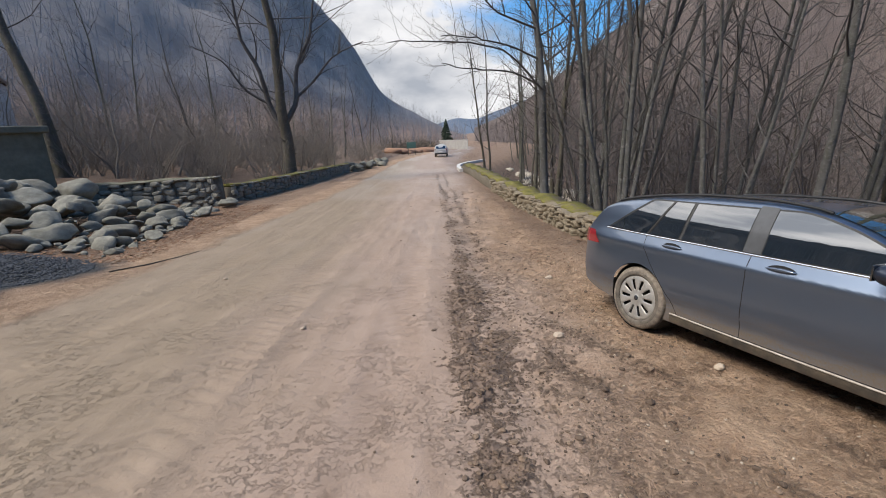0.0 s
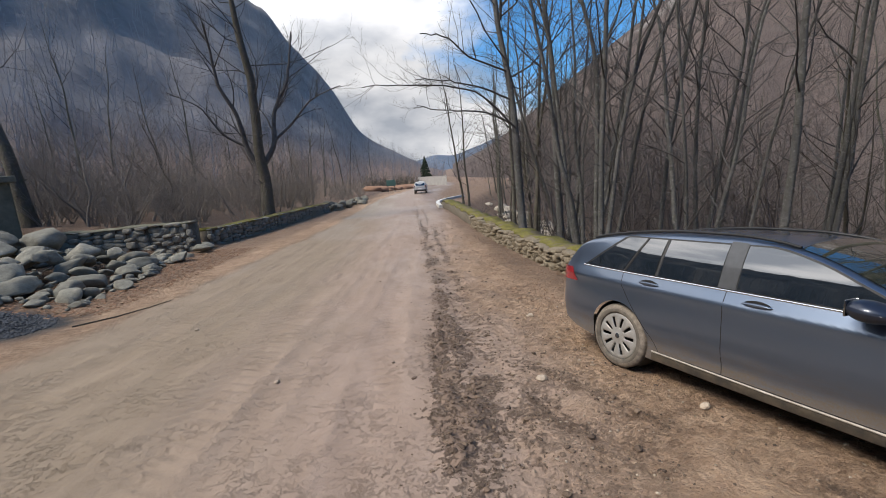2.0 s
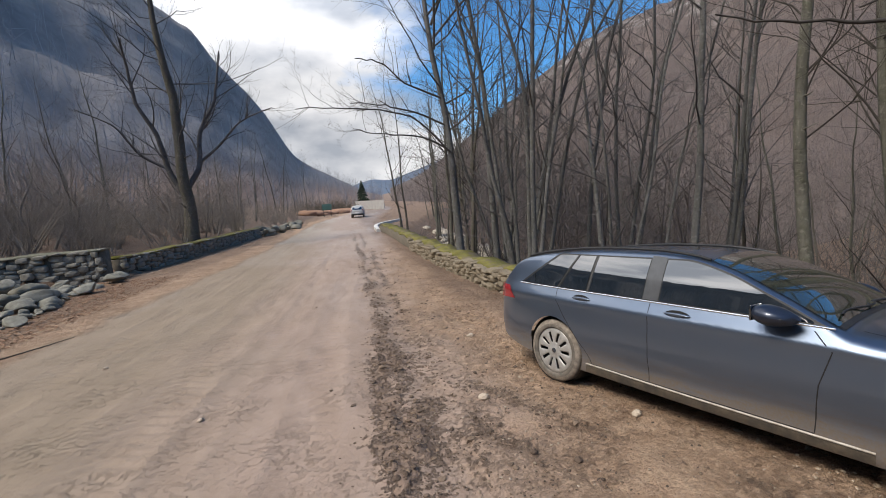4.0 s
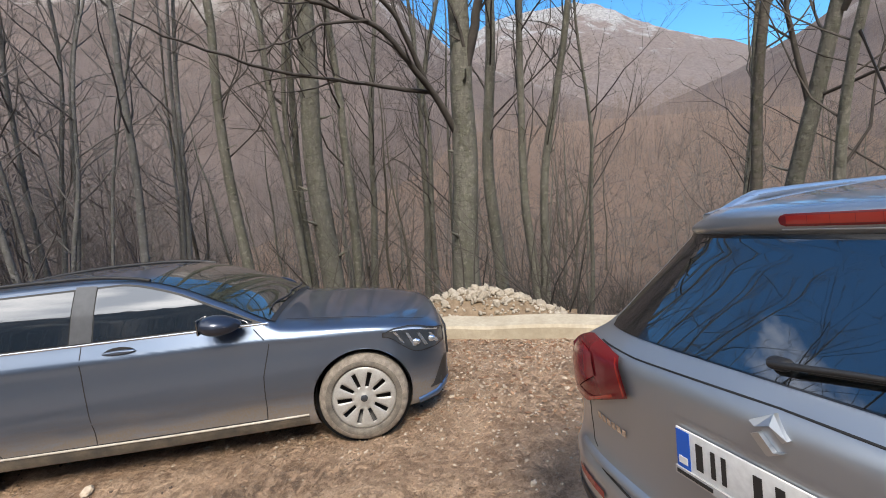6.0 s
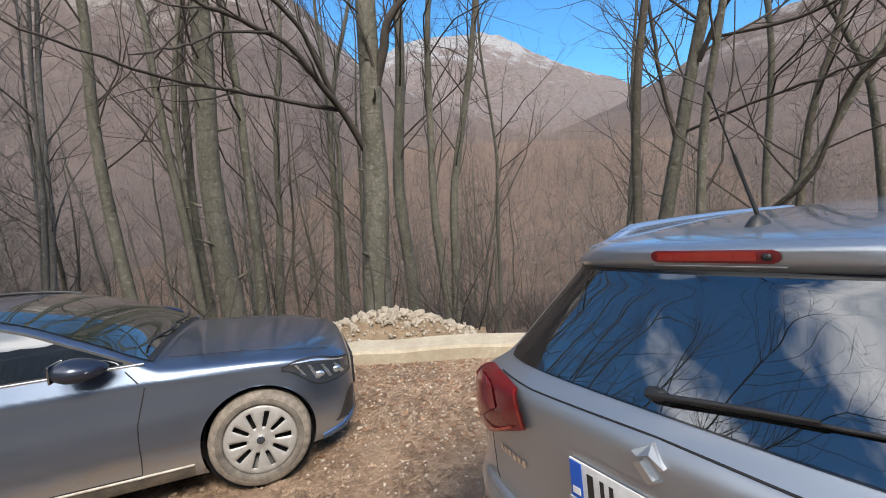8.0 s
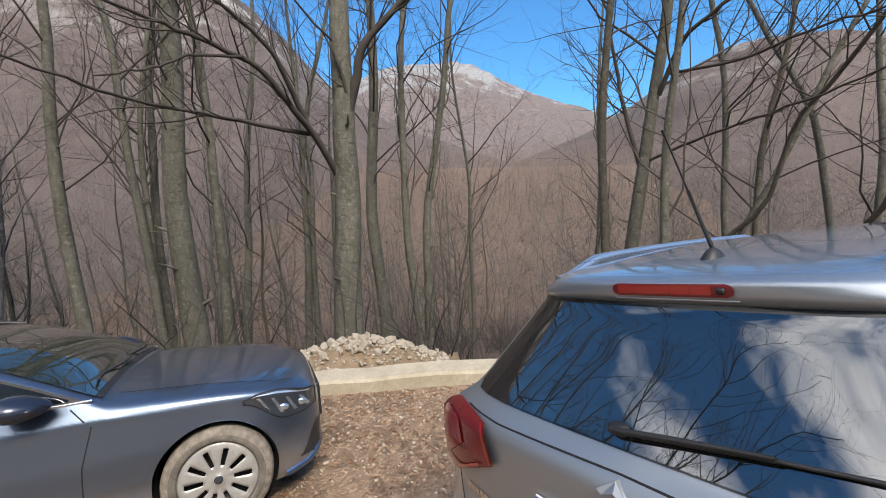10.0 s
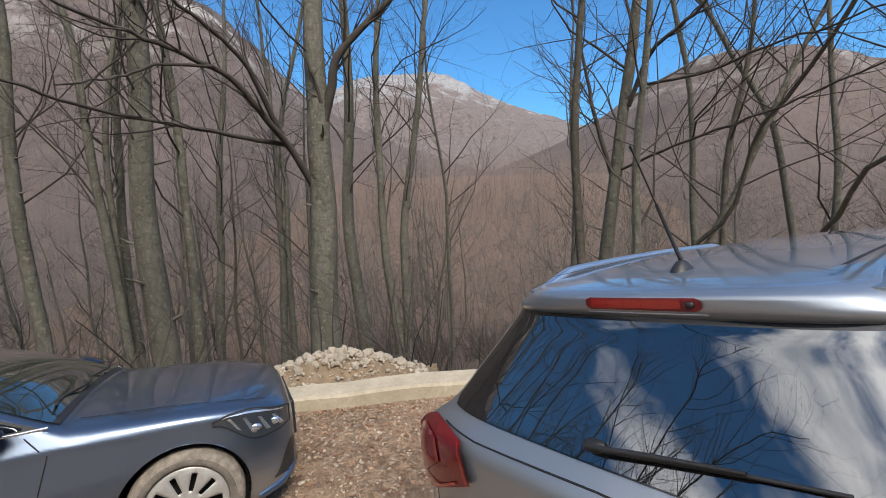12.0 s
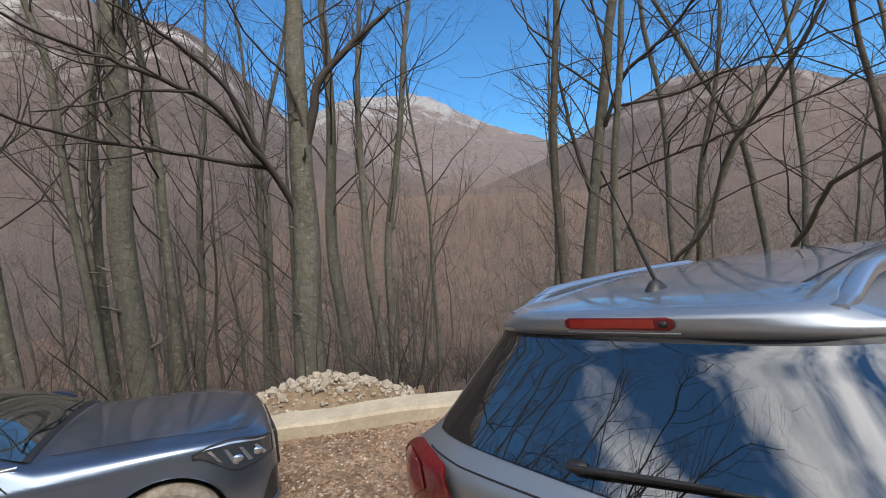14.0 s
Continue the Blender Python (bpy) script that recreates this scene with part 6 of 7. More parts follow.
def flank_line(name, pts, half, side, mat, width=0.006, lift=0.0015):
    """A narrow strip along points (v, z) on the flank: a panel gap or a trim."""
    verts, faces = [], []
    dense = []
    for (a, b), (c, d) in zip(pts, pts[1:]):
        k = max(2, int(math.hypot(c - a, d - b) / 0.04))
        dense += [(a + (c - a) * i / k, b + (d - b) * i / k) for i in range(k)]
    dense.append(pts[-1])
    for i, (v, z) in enumerate(dense):
        p, q = dense[max(0, i - 1)], dense[min(len(dense) - 1, i + 1)]
        l = math.hypot(q[0] - p[0], q[1] - p[1]) + 1e-9
        nx, nz = -(q[1] - p[1]) / l * width / 2, (q[0] - p[0]) / l * width / 2
        for s, h in ((-1, 0), (-0.6, 1), (0.6, 1), (1, 0)):
            vv, zz = v + s * nx, z + s * nz
            verts.append((side * (half(vv, zz) + lift * (0.2 + 0.8 * h)), vv, zz))
    return mesh_of(name, verts, grid_faces(len(dense), 4), mat)


def ring_blob(name, pts_fn, nu, nv, mat):
    verts = [pts_fn(i / (nu - 1), j / (nv - 1)) for i in range(nu) for j in range(nv)]
    return mesh_of(name, verts, grid_faces(nu, nv), mat)


def rounded_box(name, size, at, mat, bevel=0.3, turn=None, seg=3):
    bm = bmesh.new()
    bmesh.ops.create_cube(bm, size=1)
    bmesh.ops.scale(bm, vec=size, verts=bm.verts)
    bmesh.ops.bevel(bm, geom=list(bm.edges), offset=bevel * min(size), segments=seg, affect="EDGES", profile=0.5)
    if turn is not None:
        bmesh.ops.transform(bm, matrix=turn, verts=bm.verts)
    bmesh.ops.translate(bm, vec=at, verts=bm.verts)
    for f in bm.faces:
        f.smooth = True
    me = bpy.data.meshes.new(name)
    bm.to_mesh(me)
    bm.free()
    me.materials.append(mat)
    return me


def car_shell(name, B, TOP, EDGE, LOW, SECT, v0, v1, arches, mat, nv=150, ns=34, nt=12, half_width=None, soft=None):
    """One skin: flank, shoulder, roof and bonnet, with open wheel arches."""
    u = np.linspace(0, 1, nv)
    vs = v0 + (v1 - v0) * (0.5 - 0.5 * np.cos(np.pi * u)) * 0.35 + (v1 - v0) * u * 0.65
    verts, rows = [], []
    for v in vs:
        v = float(v)
        edge, top, low = float(EDGE(np.array(v))), float(TOP(np.array(v))), float(LOW(np.array(v)))
        b = float(B(np.array(v)))
        half = []
        for j in range(ns):
            z = low + (edge - low) * j / (ns - 1)
            half.append((half_width(v, z) if half_width else b * float(SECT(np.array(z))), z))
        xe = half[-1][0]
        for j in range(1, nt):
            f = j / (nt - 1)
            x = xe * (1 - f)
            half.append((x, edge + (top - edge) * (1 - (1 - f) ** 2.3)))
        if soft:                               # round the edge between flank and top
            h = np.array(half)
            for _ in range(int(soft(v))):
                h[ns - 6:ns + 5] = 0.5 * h[ns - 6:ns + 5] + 0.25 * (h[ns - 7:ns + 4] + h[ns - 5:ns + 6])
            half = [tuple(p) for p in h]
        ring = [(-x, v, z) for x, z in half[:-1]] + [(x, v, z) for x, z in reversed(half)]
        rows.append(len(ring))
        verts += ring
    n = rows[0]
    V = np.array(verts)
    faces = np.array(grid_faces(nv, n))
    inside = np.zeros(len(V), bool)
    for av, az, ar in arches:
        d = np.hypot(V[:, 1] - av, V[:, 2] - az)
        inside |= (d < ar) & (V[:, 2] < az + ar)
    keep = ~inside[faces].all(1)
    faces = faces[keep]
    for av, az, ar in arches:
        d = np.hypot(V[:, 1] - av, V[:, 2] - az)
        m = d < ar
        k = (ar / np.maximum(d, 1e-3))[m]
        V[m, 1] = av + (V[m, 1] - av) * k
        V[m, 2] = az + (V[m, 2] - az) * k
    me = mesh_of(name, V, faces, mat)
    return me


def arch_liner(parent, v, x0, x1, R):
    me = lathe("wheel_housing", [(x0, R * 0.98), (x1, R * 0.98), (x1, 0.05)], BLACK, 40)
    ob = part("wheel_housing", me, BLACK, parent)
    ob.location = (0, v, 0.335)
    return ob


def estate_car(m):
    car = thing("estate_car", "grey-blue metallic estate car with muddy sills and tyres", "car", at=m)
    arches = [(0.0, 0.335, 0.358), (2.84, 0.335, 0.352)]
    part("body", car_shell("body", EST_B, EST_TOP, EST_EDGE, EST_LOW, EST_SECT, -0.68, 3.89, arches, PAINT, 210, 52, 16, est_half, lambda v: 7 - 5 * float(step(0.3, 0.9, v))), PAINT, car, "grey-blue metallic body splashed with mud")
    for v in (0.0, 2.84):
        for s in (-1, 1):
            arch_liner(car, v, s * 0.84, s * 0.45, 0.356)
            wheel(car, (s * 0.775, v, 0.326), s)
    part("underbody", box_bm(1.35, 4.2, 0.12, (0, 1.5, 0.27)), BLACK, car)
    H = est_half
    edge = lambda v: float(EST_EDGE(np.array(v)))
    belt = lambda v: 0.955 + 0.028 * v / 2.6
    for s in (-1, 1):
        hi = lambda v: min(edge(v) - 0.022, 1.365)
        # side glass
        part("window_surround", side_patch("window_surround", belt, lambda v: max(belt(v) + 0.002, min(edge(v) - 0.008, 1.335 - 0.72 * max(0, v - 2.93))), 0.64, 3.44, H, s, BLACK, 0.003, 70, 8), BLACK, car, "gloss black window surround")
        low = lambda v: belt(v) + 0.012
        arc = lambda v: max(low(v) + 0.003, min(hi(v), 1.322 - 0.70 * max(0, v - 2.90)))
        panes = (("front_window", 0.71, 1.735, 0.71, 1.735), ("rear_window", 1.885, 2.435, 1.885, 2.420), ("door_quarter_window", 2.475, 2.80, 2.455, 2.645), ("quarter_window", 2.84, 3.42, 2.675, 3.415))
        for nm, b0, b1, t0, t1 in panes:
            part(nm, pane_patch(nm, lambda k: (b0 + (b1 - b0) * k, low(b0 + (b1 - b0) * k)), lambda k: (t0 + (t1 - t0) * k, arc(t0 + (t1 - t0) * k)), H, s, GLASS, 0.007, 30, 10), GLASS, car, "dark side glass reflecting the sky")
        part("pillar_strip", flank_line("pillar_strip", [(2.82, belt(2.82) + 0.008), (2.735, 1.17), (2.66, arc(2.66) + 0.004)], H, s, BLACK, 0.022, 0.011), BLACK, car)
        part("window_divider", flank_line("window_divider", [(2.455, belt(2.455) + 0.008), (2.437, arc(2.437) + 0.002)], H, s, BLACK, 0.026, 0.011), BLACK, car)
        part("belt_trim", flank_line("belt_trim", [(v, belt(v) - 0.004) for v in np.linspace(0.60, 3.42, 30)], H, s, CHROME, 0.015, 0.006), CHROME, car, "chrome strip along the window line")
        part("sill", side_patch("sill", lambda v: float(EST_LOW(np.array(v))) + 0.004, lambda v: 0.250 + 0.010 * (v - 0.4), 0.40, 2.44, H, s, SILL_DARK, 0.004, 30, 4), SILL_DARK, car, "dark sill mottled with brown")
        part("sill_trim", flank_line("sill_trim", [(0.40, 0.262), (1.4, 0.268), (2.44, 0.285)], H, s, SILL, 0.016, 0.010), SILL, car, "mud-flecked bright sill strip")
        # panel gaps
        for pts in ([(0.70, 0.93), (0.60, 0.82), (0.66, 0.60), (0.685, 0.28)], [(1.812, 1.335), (1.806, 0.97), (1.790, 0.6), (1.795, 0.29)], [(2.83, 0.985), (2.80, 0.86), (2.70, 0.72), (2.45, 0.42), (2.37, 0.29)], [(0.685, 0.275), (1.6, 0.283), (2.36, 0.292)]):
            part("panel_gap", flank_line("panel_gap", pts, H, s, GAP, 0.007, 0.0012), GAP, car)
        # pillars in the glass line
        part("door_pillar", side_patch("door_pillar", lambda v: belt(v) + 0.01, lambda v: edge(v) - 0.02, 1.742, 1.878, H, s, PILLAR, 0.008, 6, 8), PILLAR, car, "dark grey pillar trim")
        # handles
        for v in (1.56, 2.50):
            z = 0.898 if v < 2 else 0.912
            hx = H(v, z)
            cup = ring_blob("handle_cup", lambda a, b: (s * (hx + 0.004 * (1 - a * a) - 0.002 * a), v + 0.100 * a * math.cos(6.2832 * b), z - 0.002 + 0.040 * a * math.sin(6.2832 * b)), 6, 29, GAP)
            grip = ring_blob("door_handle", lambda a, b: (s * (hx + 0.004 + 0.020 * math.sqrt(max(0.0, 1 - a ** 3))), v + 0.108 * a * math.cos(6.2832 * b), z + 0.003 + 0.0165 * a * math.sin(6.2832 * b)), 9, 29, PAINT)
            hd = part("door_handle", grip, PAINT, car, "body-coloured door handle")
            part("handle_cup", cup, GAP, hd)
        # mirror
        mx = H(0.86, 1.0)
        mi = part("door_mirror", ring_blob("door_mirror", lambda a, b: (s * (mx + 0.135 + 0.118 * math.sin(a * math.pi) ** 0.5 * math.cos(b * 2 * math.pi) * (1.0 - 0.25 * a)), 1.005 - 0.255 * a + 0.015 * math.cos(b * 6.283), 1.020 + (0.082 - 0.028 * a) * math.sin(a * math.pi) ** 0.45 * math.sin(b * 2 * math.pi) - 0.020 * a), 17, 26, MIRROR_CAP), MIRROR_CAP, car, "dark mirror housing")
        part("mirror_foot", rounded_box("mirror_foot", (0.14, 0.10, 0.04), (s * (mx + 0.02), 0.86, 0.965), BLACK, 0.4), BLACK, mi)
        part("mirror_glass", rounded_box("mirror_glass", (0.16, 0.012, 0.10), (s * (mx + 0.13), 0.992, 1.022), GLASS, 0.3), GLASS, mi)
        # lamps
        def lamp_patch(name, v0, v1, lo, hi2, mat, lift):
            return side_patch(name, lo, hi2, v0, v1, H, s, mat, lift, 18, 8)
        lamp_lo = lambda v: 0.600 + 0.155 * float(step(-0.47, -0.185, v)) ** 1.3 + 0.012 * float(step(-0.55, -0.64, v))
        lamp_hi = lambda v: min(0.722 + 0.075 * float(step(-0.66, -0.36, v)) - 0.022 * float(step(-0.27, -0.185, v)), edge(v) - 0.004)
        hl = part("headlight", lamp_patch("headlight", -0.638, -0.190, lamp_lo, lamp_hi, LAMP_DARK, 0.009), LAMP_DARK, car, "clear swept headlight")
        part("lamp_seal", lamp_patch("lamp_seal", -0.648, -0.178, lambda v: lamp_lo(v) - 0.008, lambda v: lamp_hi(v) + 0.006, GAP, 0.005), GAP, hl)
        band = lambda v, k: lamp_lo(v) + (lamp_hi(v) - lamp_lo(v)) * k
        part("light_strip", lamp_patch("light_strip", -0.60, -0.235, lambda v: band(v, 0.88), lambda v: band(v, 0.945), LAMP_GLASS, 0.012), LAMP_GLASS, hl)
        for k in range(4):                      # bright fins behind the lens
            v0 = -0.60 + 0.088 * k
            part("fin", pane_patch("fin", lambda q: (v0 + 0.028 * q, band(v0 + 0.028 * q, 0.18)), lambda q: (v0 + 0.055 + 0.022 * q, band(v0 + 0.06 + 0.022 * q, 0.72)), H, s, LAMP_MID, 0.012, 4, 6), LAMP_GLASS, hl)
        for v0 in (-0.535, -0.415):
            part("reflector", ring_blob("reflector", lambda a, b: (s * (H(v0, 0.66) + 0.006 + 0.014 * math.sqrt(max(0.0, 1 - a * a))), v0 + 0.040 * a * math.cos(6.2832 * b), 0.663 + 0.06 * (v0 + 0.535) + 0.026 * a * math.sin(6.2832 * b)), 6, 21, LAMP_MID), LAMP_MID, hl)
        part("tail_light", lamp_patch("tail_light", 3.46, 3.855, lambda v: 0.80 - 0.02 * (v - 3.46) / 0.4, lambda v: 0.80 + 0.135 * step(3.44, 3.62, v), RED_LAMP, 0.007), RED_LAMP, car, "red wrap-around tail light")
        # roof rail
        rt = Tubes()
        vv = np.linspace(1.42, 3.42, 22)
        rt.add([(s * (H(v, edge(v)) - 0.055), v, edge(v) + 0.022 + 0.010 * math.sin(math.pi * (v - 1.42) / 2.0)) for v in vv], [0.013] * 22, 8)
        part("roof_rail", rt.mesh("roof_rail", BLACK), BLACK, car, "black roof rail")
        # bumper intake
        part("air_intake", side_patch("air_intake", lambda v: 0.275, lambda v: 0.285 + 0.20 * float(step(-0.50, -0.645, v)), -0.668, -0.50, H, s, BLACK, 0.004, 10, 5), BLACK, car)
        part("bumper_lip", flank_line("bumper_lip", [(-0.665, 0.285), (-0.55, 0.225), (-0.40, 0.205)], H, s, LIP, 0.05, 0.02), LIP, car)
    top = lambda v: float(EST_TOP(np.array(v)))

    def screen(a, b, mat, name, inset, lift):
        def f(i, j):
            v = a + (b - a) * i
            xe = H(v, edge(v)) - inset
            x = -xe + 2 * xe * j
            g = 1 - abs(x) / H(v, edge(v))
            return (x, v, edge(v) + (top(v) - edge(v)) * (1 - (1 - g) ** 2.3) + lift)
        return ring_blob(name, f, 20, 24, mat)
    def bonnet_line(s):
        rows = []
        for v in np.linspace(-0.50, 0.50, 26):
            v = float(v)
            xe = H(v, edge(v))
            for k in (0, 1):
                x = xe - 0.150 + 0.05 * float(step(0.1, -0.5, v)) + 0.007 * k
                rows.append((s * x, v, edge(v) + (top(v) - edge(v)) * (1 - (x / xe) ** 2.3) + 0.003))
        return mesh_of("bonnet_gap", rows, grid_faces(26, 2), GAP)
    for s in (-1, 1):
        part("bonnet_gap", bonnet_line(s), GAP, car)
    part("windscreen", screen(0.60, 1.42, SCREEN, "windscreen", 0.055, 0.006), SCREEN, car, "windscreen reflecting branches and sky")
    part("rear_screen", screen(3.585, 3.76, GLASS, "rear_screen", 0.08, 0.006), GLASS, car)
    part("cowl", screen(0.565, 0.605, BLACK, "cowl", 0.06, 0.004), BLACK, car)
    wt = Tubes()
    for x0, x1 in ((-0.62, 0.05), (-0.05, 0.55)):
        wt.add([(x0 + (x1 - x0) * k / 6, 0.62 + 0.03 * math.sin(k), 1.02 + 0.02 * k / 6) for k in range(7)], [0.008] * 7, 6)
    part("wiper", wt.mesh("wiper", BLACK), BLACK, car)
    # nose: closed front with grille
    gr = part("grille", rounded_box("grille", (0.84, 0.06, 0.26), (0, -0.672, 0.545), BLACK, 0.3), BLACK, car, "black front grille")
    for z in (0.52, 0.585):
        part("grille_bar", rounded_box("grille_bar", (0.62, 0.016, 0.016), (0, -0.71, z), CHROME, 0.4), CHROME, gr)
    part("bumper_front", rounded_box("bumper_front", (1.20, 0.10, 0.20), (0, -0.615, 0.36), PAINT, 0.4), PAINT, car)
    part("bumper_rear", rounded_box("bumper_rear", (1.30, 0.10, 0.22), (0, 3.85, 0.52), PAINT, 0.4), PAINT, car)
    return car


def tilted(at, normal, turn):
    q = Vector((0, 0, 1)).rotation_difference(Vector(normal).normalized())
    return Matrix.Translation(at) @ q.to_matrix().to_4x4() @ pose(0, 0, 0, 0, 0, turn)


def est_place():
    """Near wheels on the line the shoulder gives; the body leans a little towards the valley."""
    a, lean = radians(21), radians(4.0)
    q = Vector((0, 0, 1)).rotation_difference(Vector((0.02, 0.044, 1)).normalized())
    u, v = 3.25, 0.49
    p = q @ Vector((u * math.cos(a) - v * math.sin(a), u * math.sin(a) + v * math.cos(a), 0))
    m = Matrix.Translation(p) @ q.to_matrix().to_4x4() @ pose(0, 0, 0, 0, 0, 21) @ Matrix.Rotation(lean, 4, "Y")
    return m @ Matrix.Translation((0.875, 0, 0))


estate_car(est_place())

# ---- compact SUV ----
SUV_REAR = lerp_table([(0.26, 0.16), (0.36, 0.03), (0.48, -0.02), (0.62, -0.02), (0.68, 0.012), (0.78, 0.022), (0.90, 0.016), (0.97, 0.012), (1.05, 0.014), (1.085, 0.030), (1.11, 0.056), (1.13, 0.071), (1.18, 0.110), (1.23, 0.149), (1.28, 0.188), (1.33, 0.227), (1.38, 0.265), (1.43, 0.303), (1.450, 0.314), (1.458, 0.298), (1.48, 0.284), (1.505, 0.282), (1.522, 0.300), (1.535, 0.36), (1.548, 0.48), (1.558, 0.62), (1.572, 0.95), (1.583, 1.4)])
SUV_W = lerp_table([(0.26, 0.78), (0.36, 0.86), (0.50, 0.892), (0.66, 0.888), (0.80, 0.890), (0.92, 0.888), (1.0, 0.872), (1.06, 0.835), (1.10, 0.785), (1.135, 0.735), (1.18, 0.700), (1.25, 0.662), (1.35, 0.604), (1.43, 0.560), (1.47, 0.533), (1.505, 0.475), (1.525, 0.445), (1.545, 0.425), (1.558, 0.40), (1.572, 0.38), (1.583, 0.20)])
SUV_FRONT = lerp_table([(0.26, 4.05), (0.5, 4.14), (0.8, 4.10), (0.95, 3.95), (1.02, 3.2), (1.1, 2.95), (1.3, 2.6), (1.5, 2.25), (1.55, 2.1), (1.583, 1.9)])


def suv_back(x, z, lift=0.0):
    q = min(abs(x) / float(SUV_W(np.array(z))), 1.0)
    return (x, float(SUV_REAR(np.array(z))) + 0.020 * q * q + 0.085 * q ** 6 - lift, z)


def suv_patch(name, z0, z1, left, right, mat, lift, nz=12, nx=20):
    verts = []
    for i in range(nz):
        z = z0 + (z1 - z0) * i / (nz - 1)
        a, b = left(z), right(z)
        verts += [suv_back(a + (b - a) * j / (nx - 1), z, lift) for j in range(nx)]
    return mesh_of(name, verts, [f[::-1] for f in grid_faces(nz, nx)], mat)


def suv_quad(name, bottom, top, side, mat, lift, nu=18, nv=12, inset=0.0):
    """A panel over the tail between two curves of (x, z), each a row of points from the inner to the outer end."""
    us = np.linspace(0, 1, len(bottom))
    fx, fz, gx, gz = (lerp_table(list(zip(us, [p[k] for p in row]))) for row in (bottom, top) for k in (0, 1))
    verts = []
    for i in range(nu):
        u = np.array(inset + (1 - 2 * inset) * i / (nu - 1))
        for j in range(nv):
            k = inset + (1 - 2 * inset) * j / (nv - 1)
            x, z = float(fx(u) + (gx(u) - fx(u)) * k), float(fz(u) + (gz(u) - fz(u)) * k)
            w = float(SUV_W(np.array(z)))
            p = suv_back(min(x, w), z, lift)
            verts.append((side * (x + 0.4 * lift * max(0, x - 0.6) / 0.28), p[1], z))
    return mesh_of(name, verts, grid_faces(nu, nv), mat)


def suv_line(name, pts, mat, width=0.005, lift=0.001):
    verts = []
    dense = []
    for (a, b), (c, d) in zip(pts, pts[1:]):
        k = max(3, int(math.hypot(c - a, d - b) / 0.03))
        dense += [(a + (c - a) * i / k, b + (d - b) * i / k) for i in range(k)]
    dense.append(pts[-1])
    for i, (x, z) in enumerate(dense):
        p, q = dense[max(0, i - 1)], dense[min(len(dense) - 1, i + 1)]
        l = math.hypot(q[0] - p[0], q[1] - p[1]) + 1e-9
        nx, nz = -(q[1] - p[1]) / l * width / 2, (q[0] - p[0]) / l * width / 2
        for s, h in ((-1, 0.2), (-0.6, 1), (0.6, 1), (1, 0.2)):
            verts.append(suv_back(x + s * nx, z + s * nz, lift * h))
    return mesh_of(name, verts, grid_faces(len(dense), 4), mat)


def rail_mesh(s):
    """A flattened bar that rises from a blunt foot and runs along the roof."""
    verts, faces, n, m = [], [], 22, 8
    for i in range(n):
        k = i / (n - 1)
        rise = float(step(0.0, 0.16, k)) * (1 - float(step(0.86, 1.0, k)))
        x, y, z = 0.448 + 0.035 * math.sin(math.pi * k), 0.375 + 1.65 * k, 1.506 + 0.052 * rise + 0.012 * math.sin(math.pi * k)
        w, h = 0.019, 0.012 + 0.006 * rise
        for j in range(m):
            a = 2 * math.pi * (j + 0.5) / m
            c, d = math.cos(a), math.sin(a)
            verts.append((s * (x + w * math.copysign(abs(c) ** 0.5, c)), y, z + h * math.copysign(abs(d) ** 0.5, d)))
    for i in range(n - 1):
        faces += [(i * m + j, i * m + (j + 1) % m, (i + 1) * m + (j + 1) % m, (i + 1) * m + j) for j in range(m)]
    faces += [tuple(range(m)), tuple((n - 1) * m + j for j in range(m))]
    return mesh_of("roof_rail", verts, faces, RAIL_SILVER)


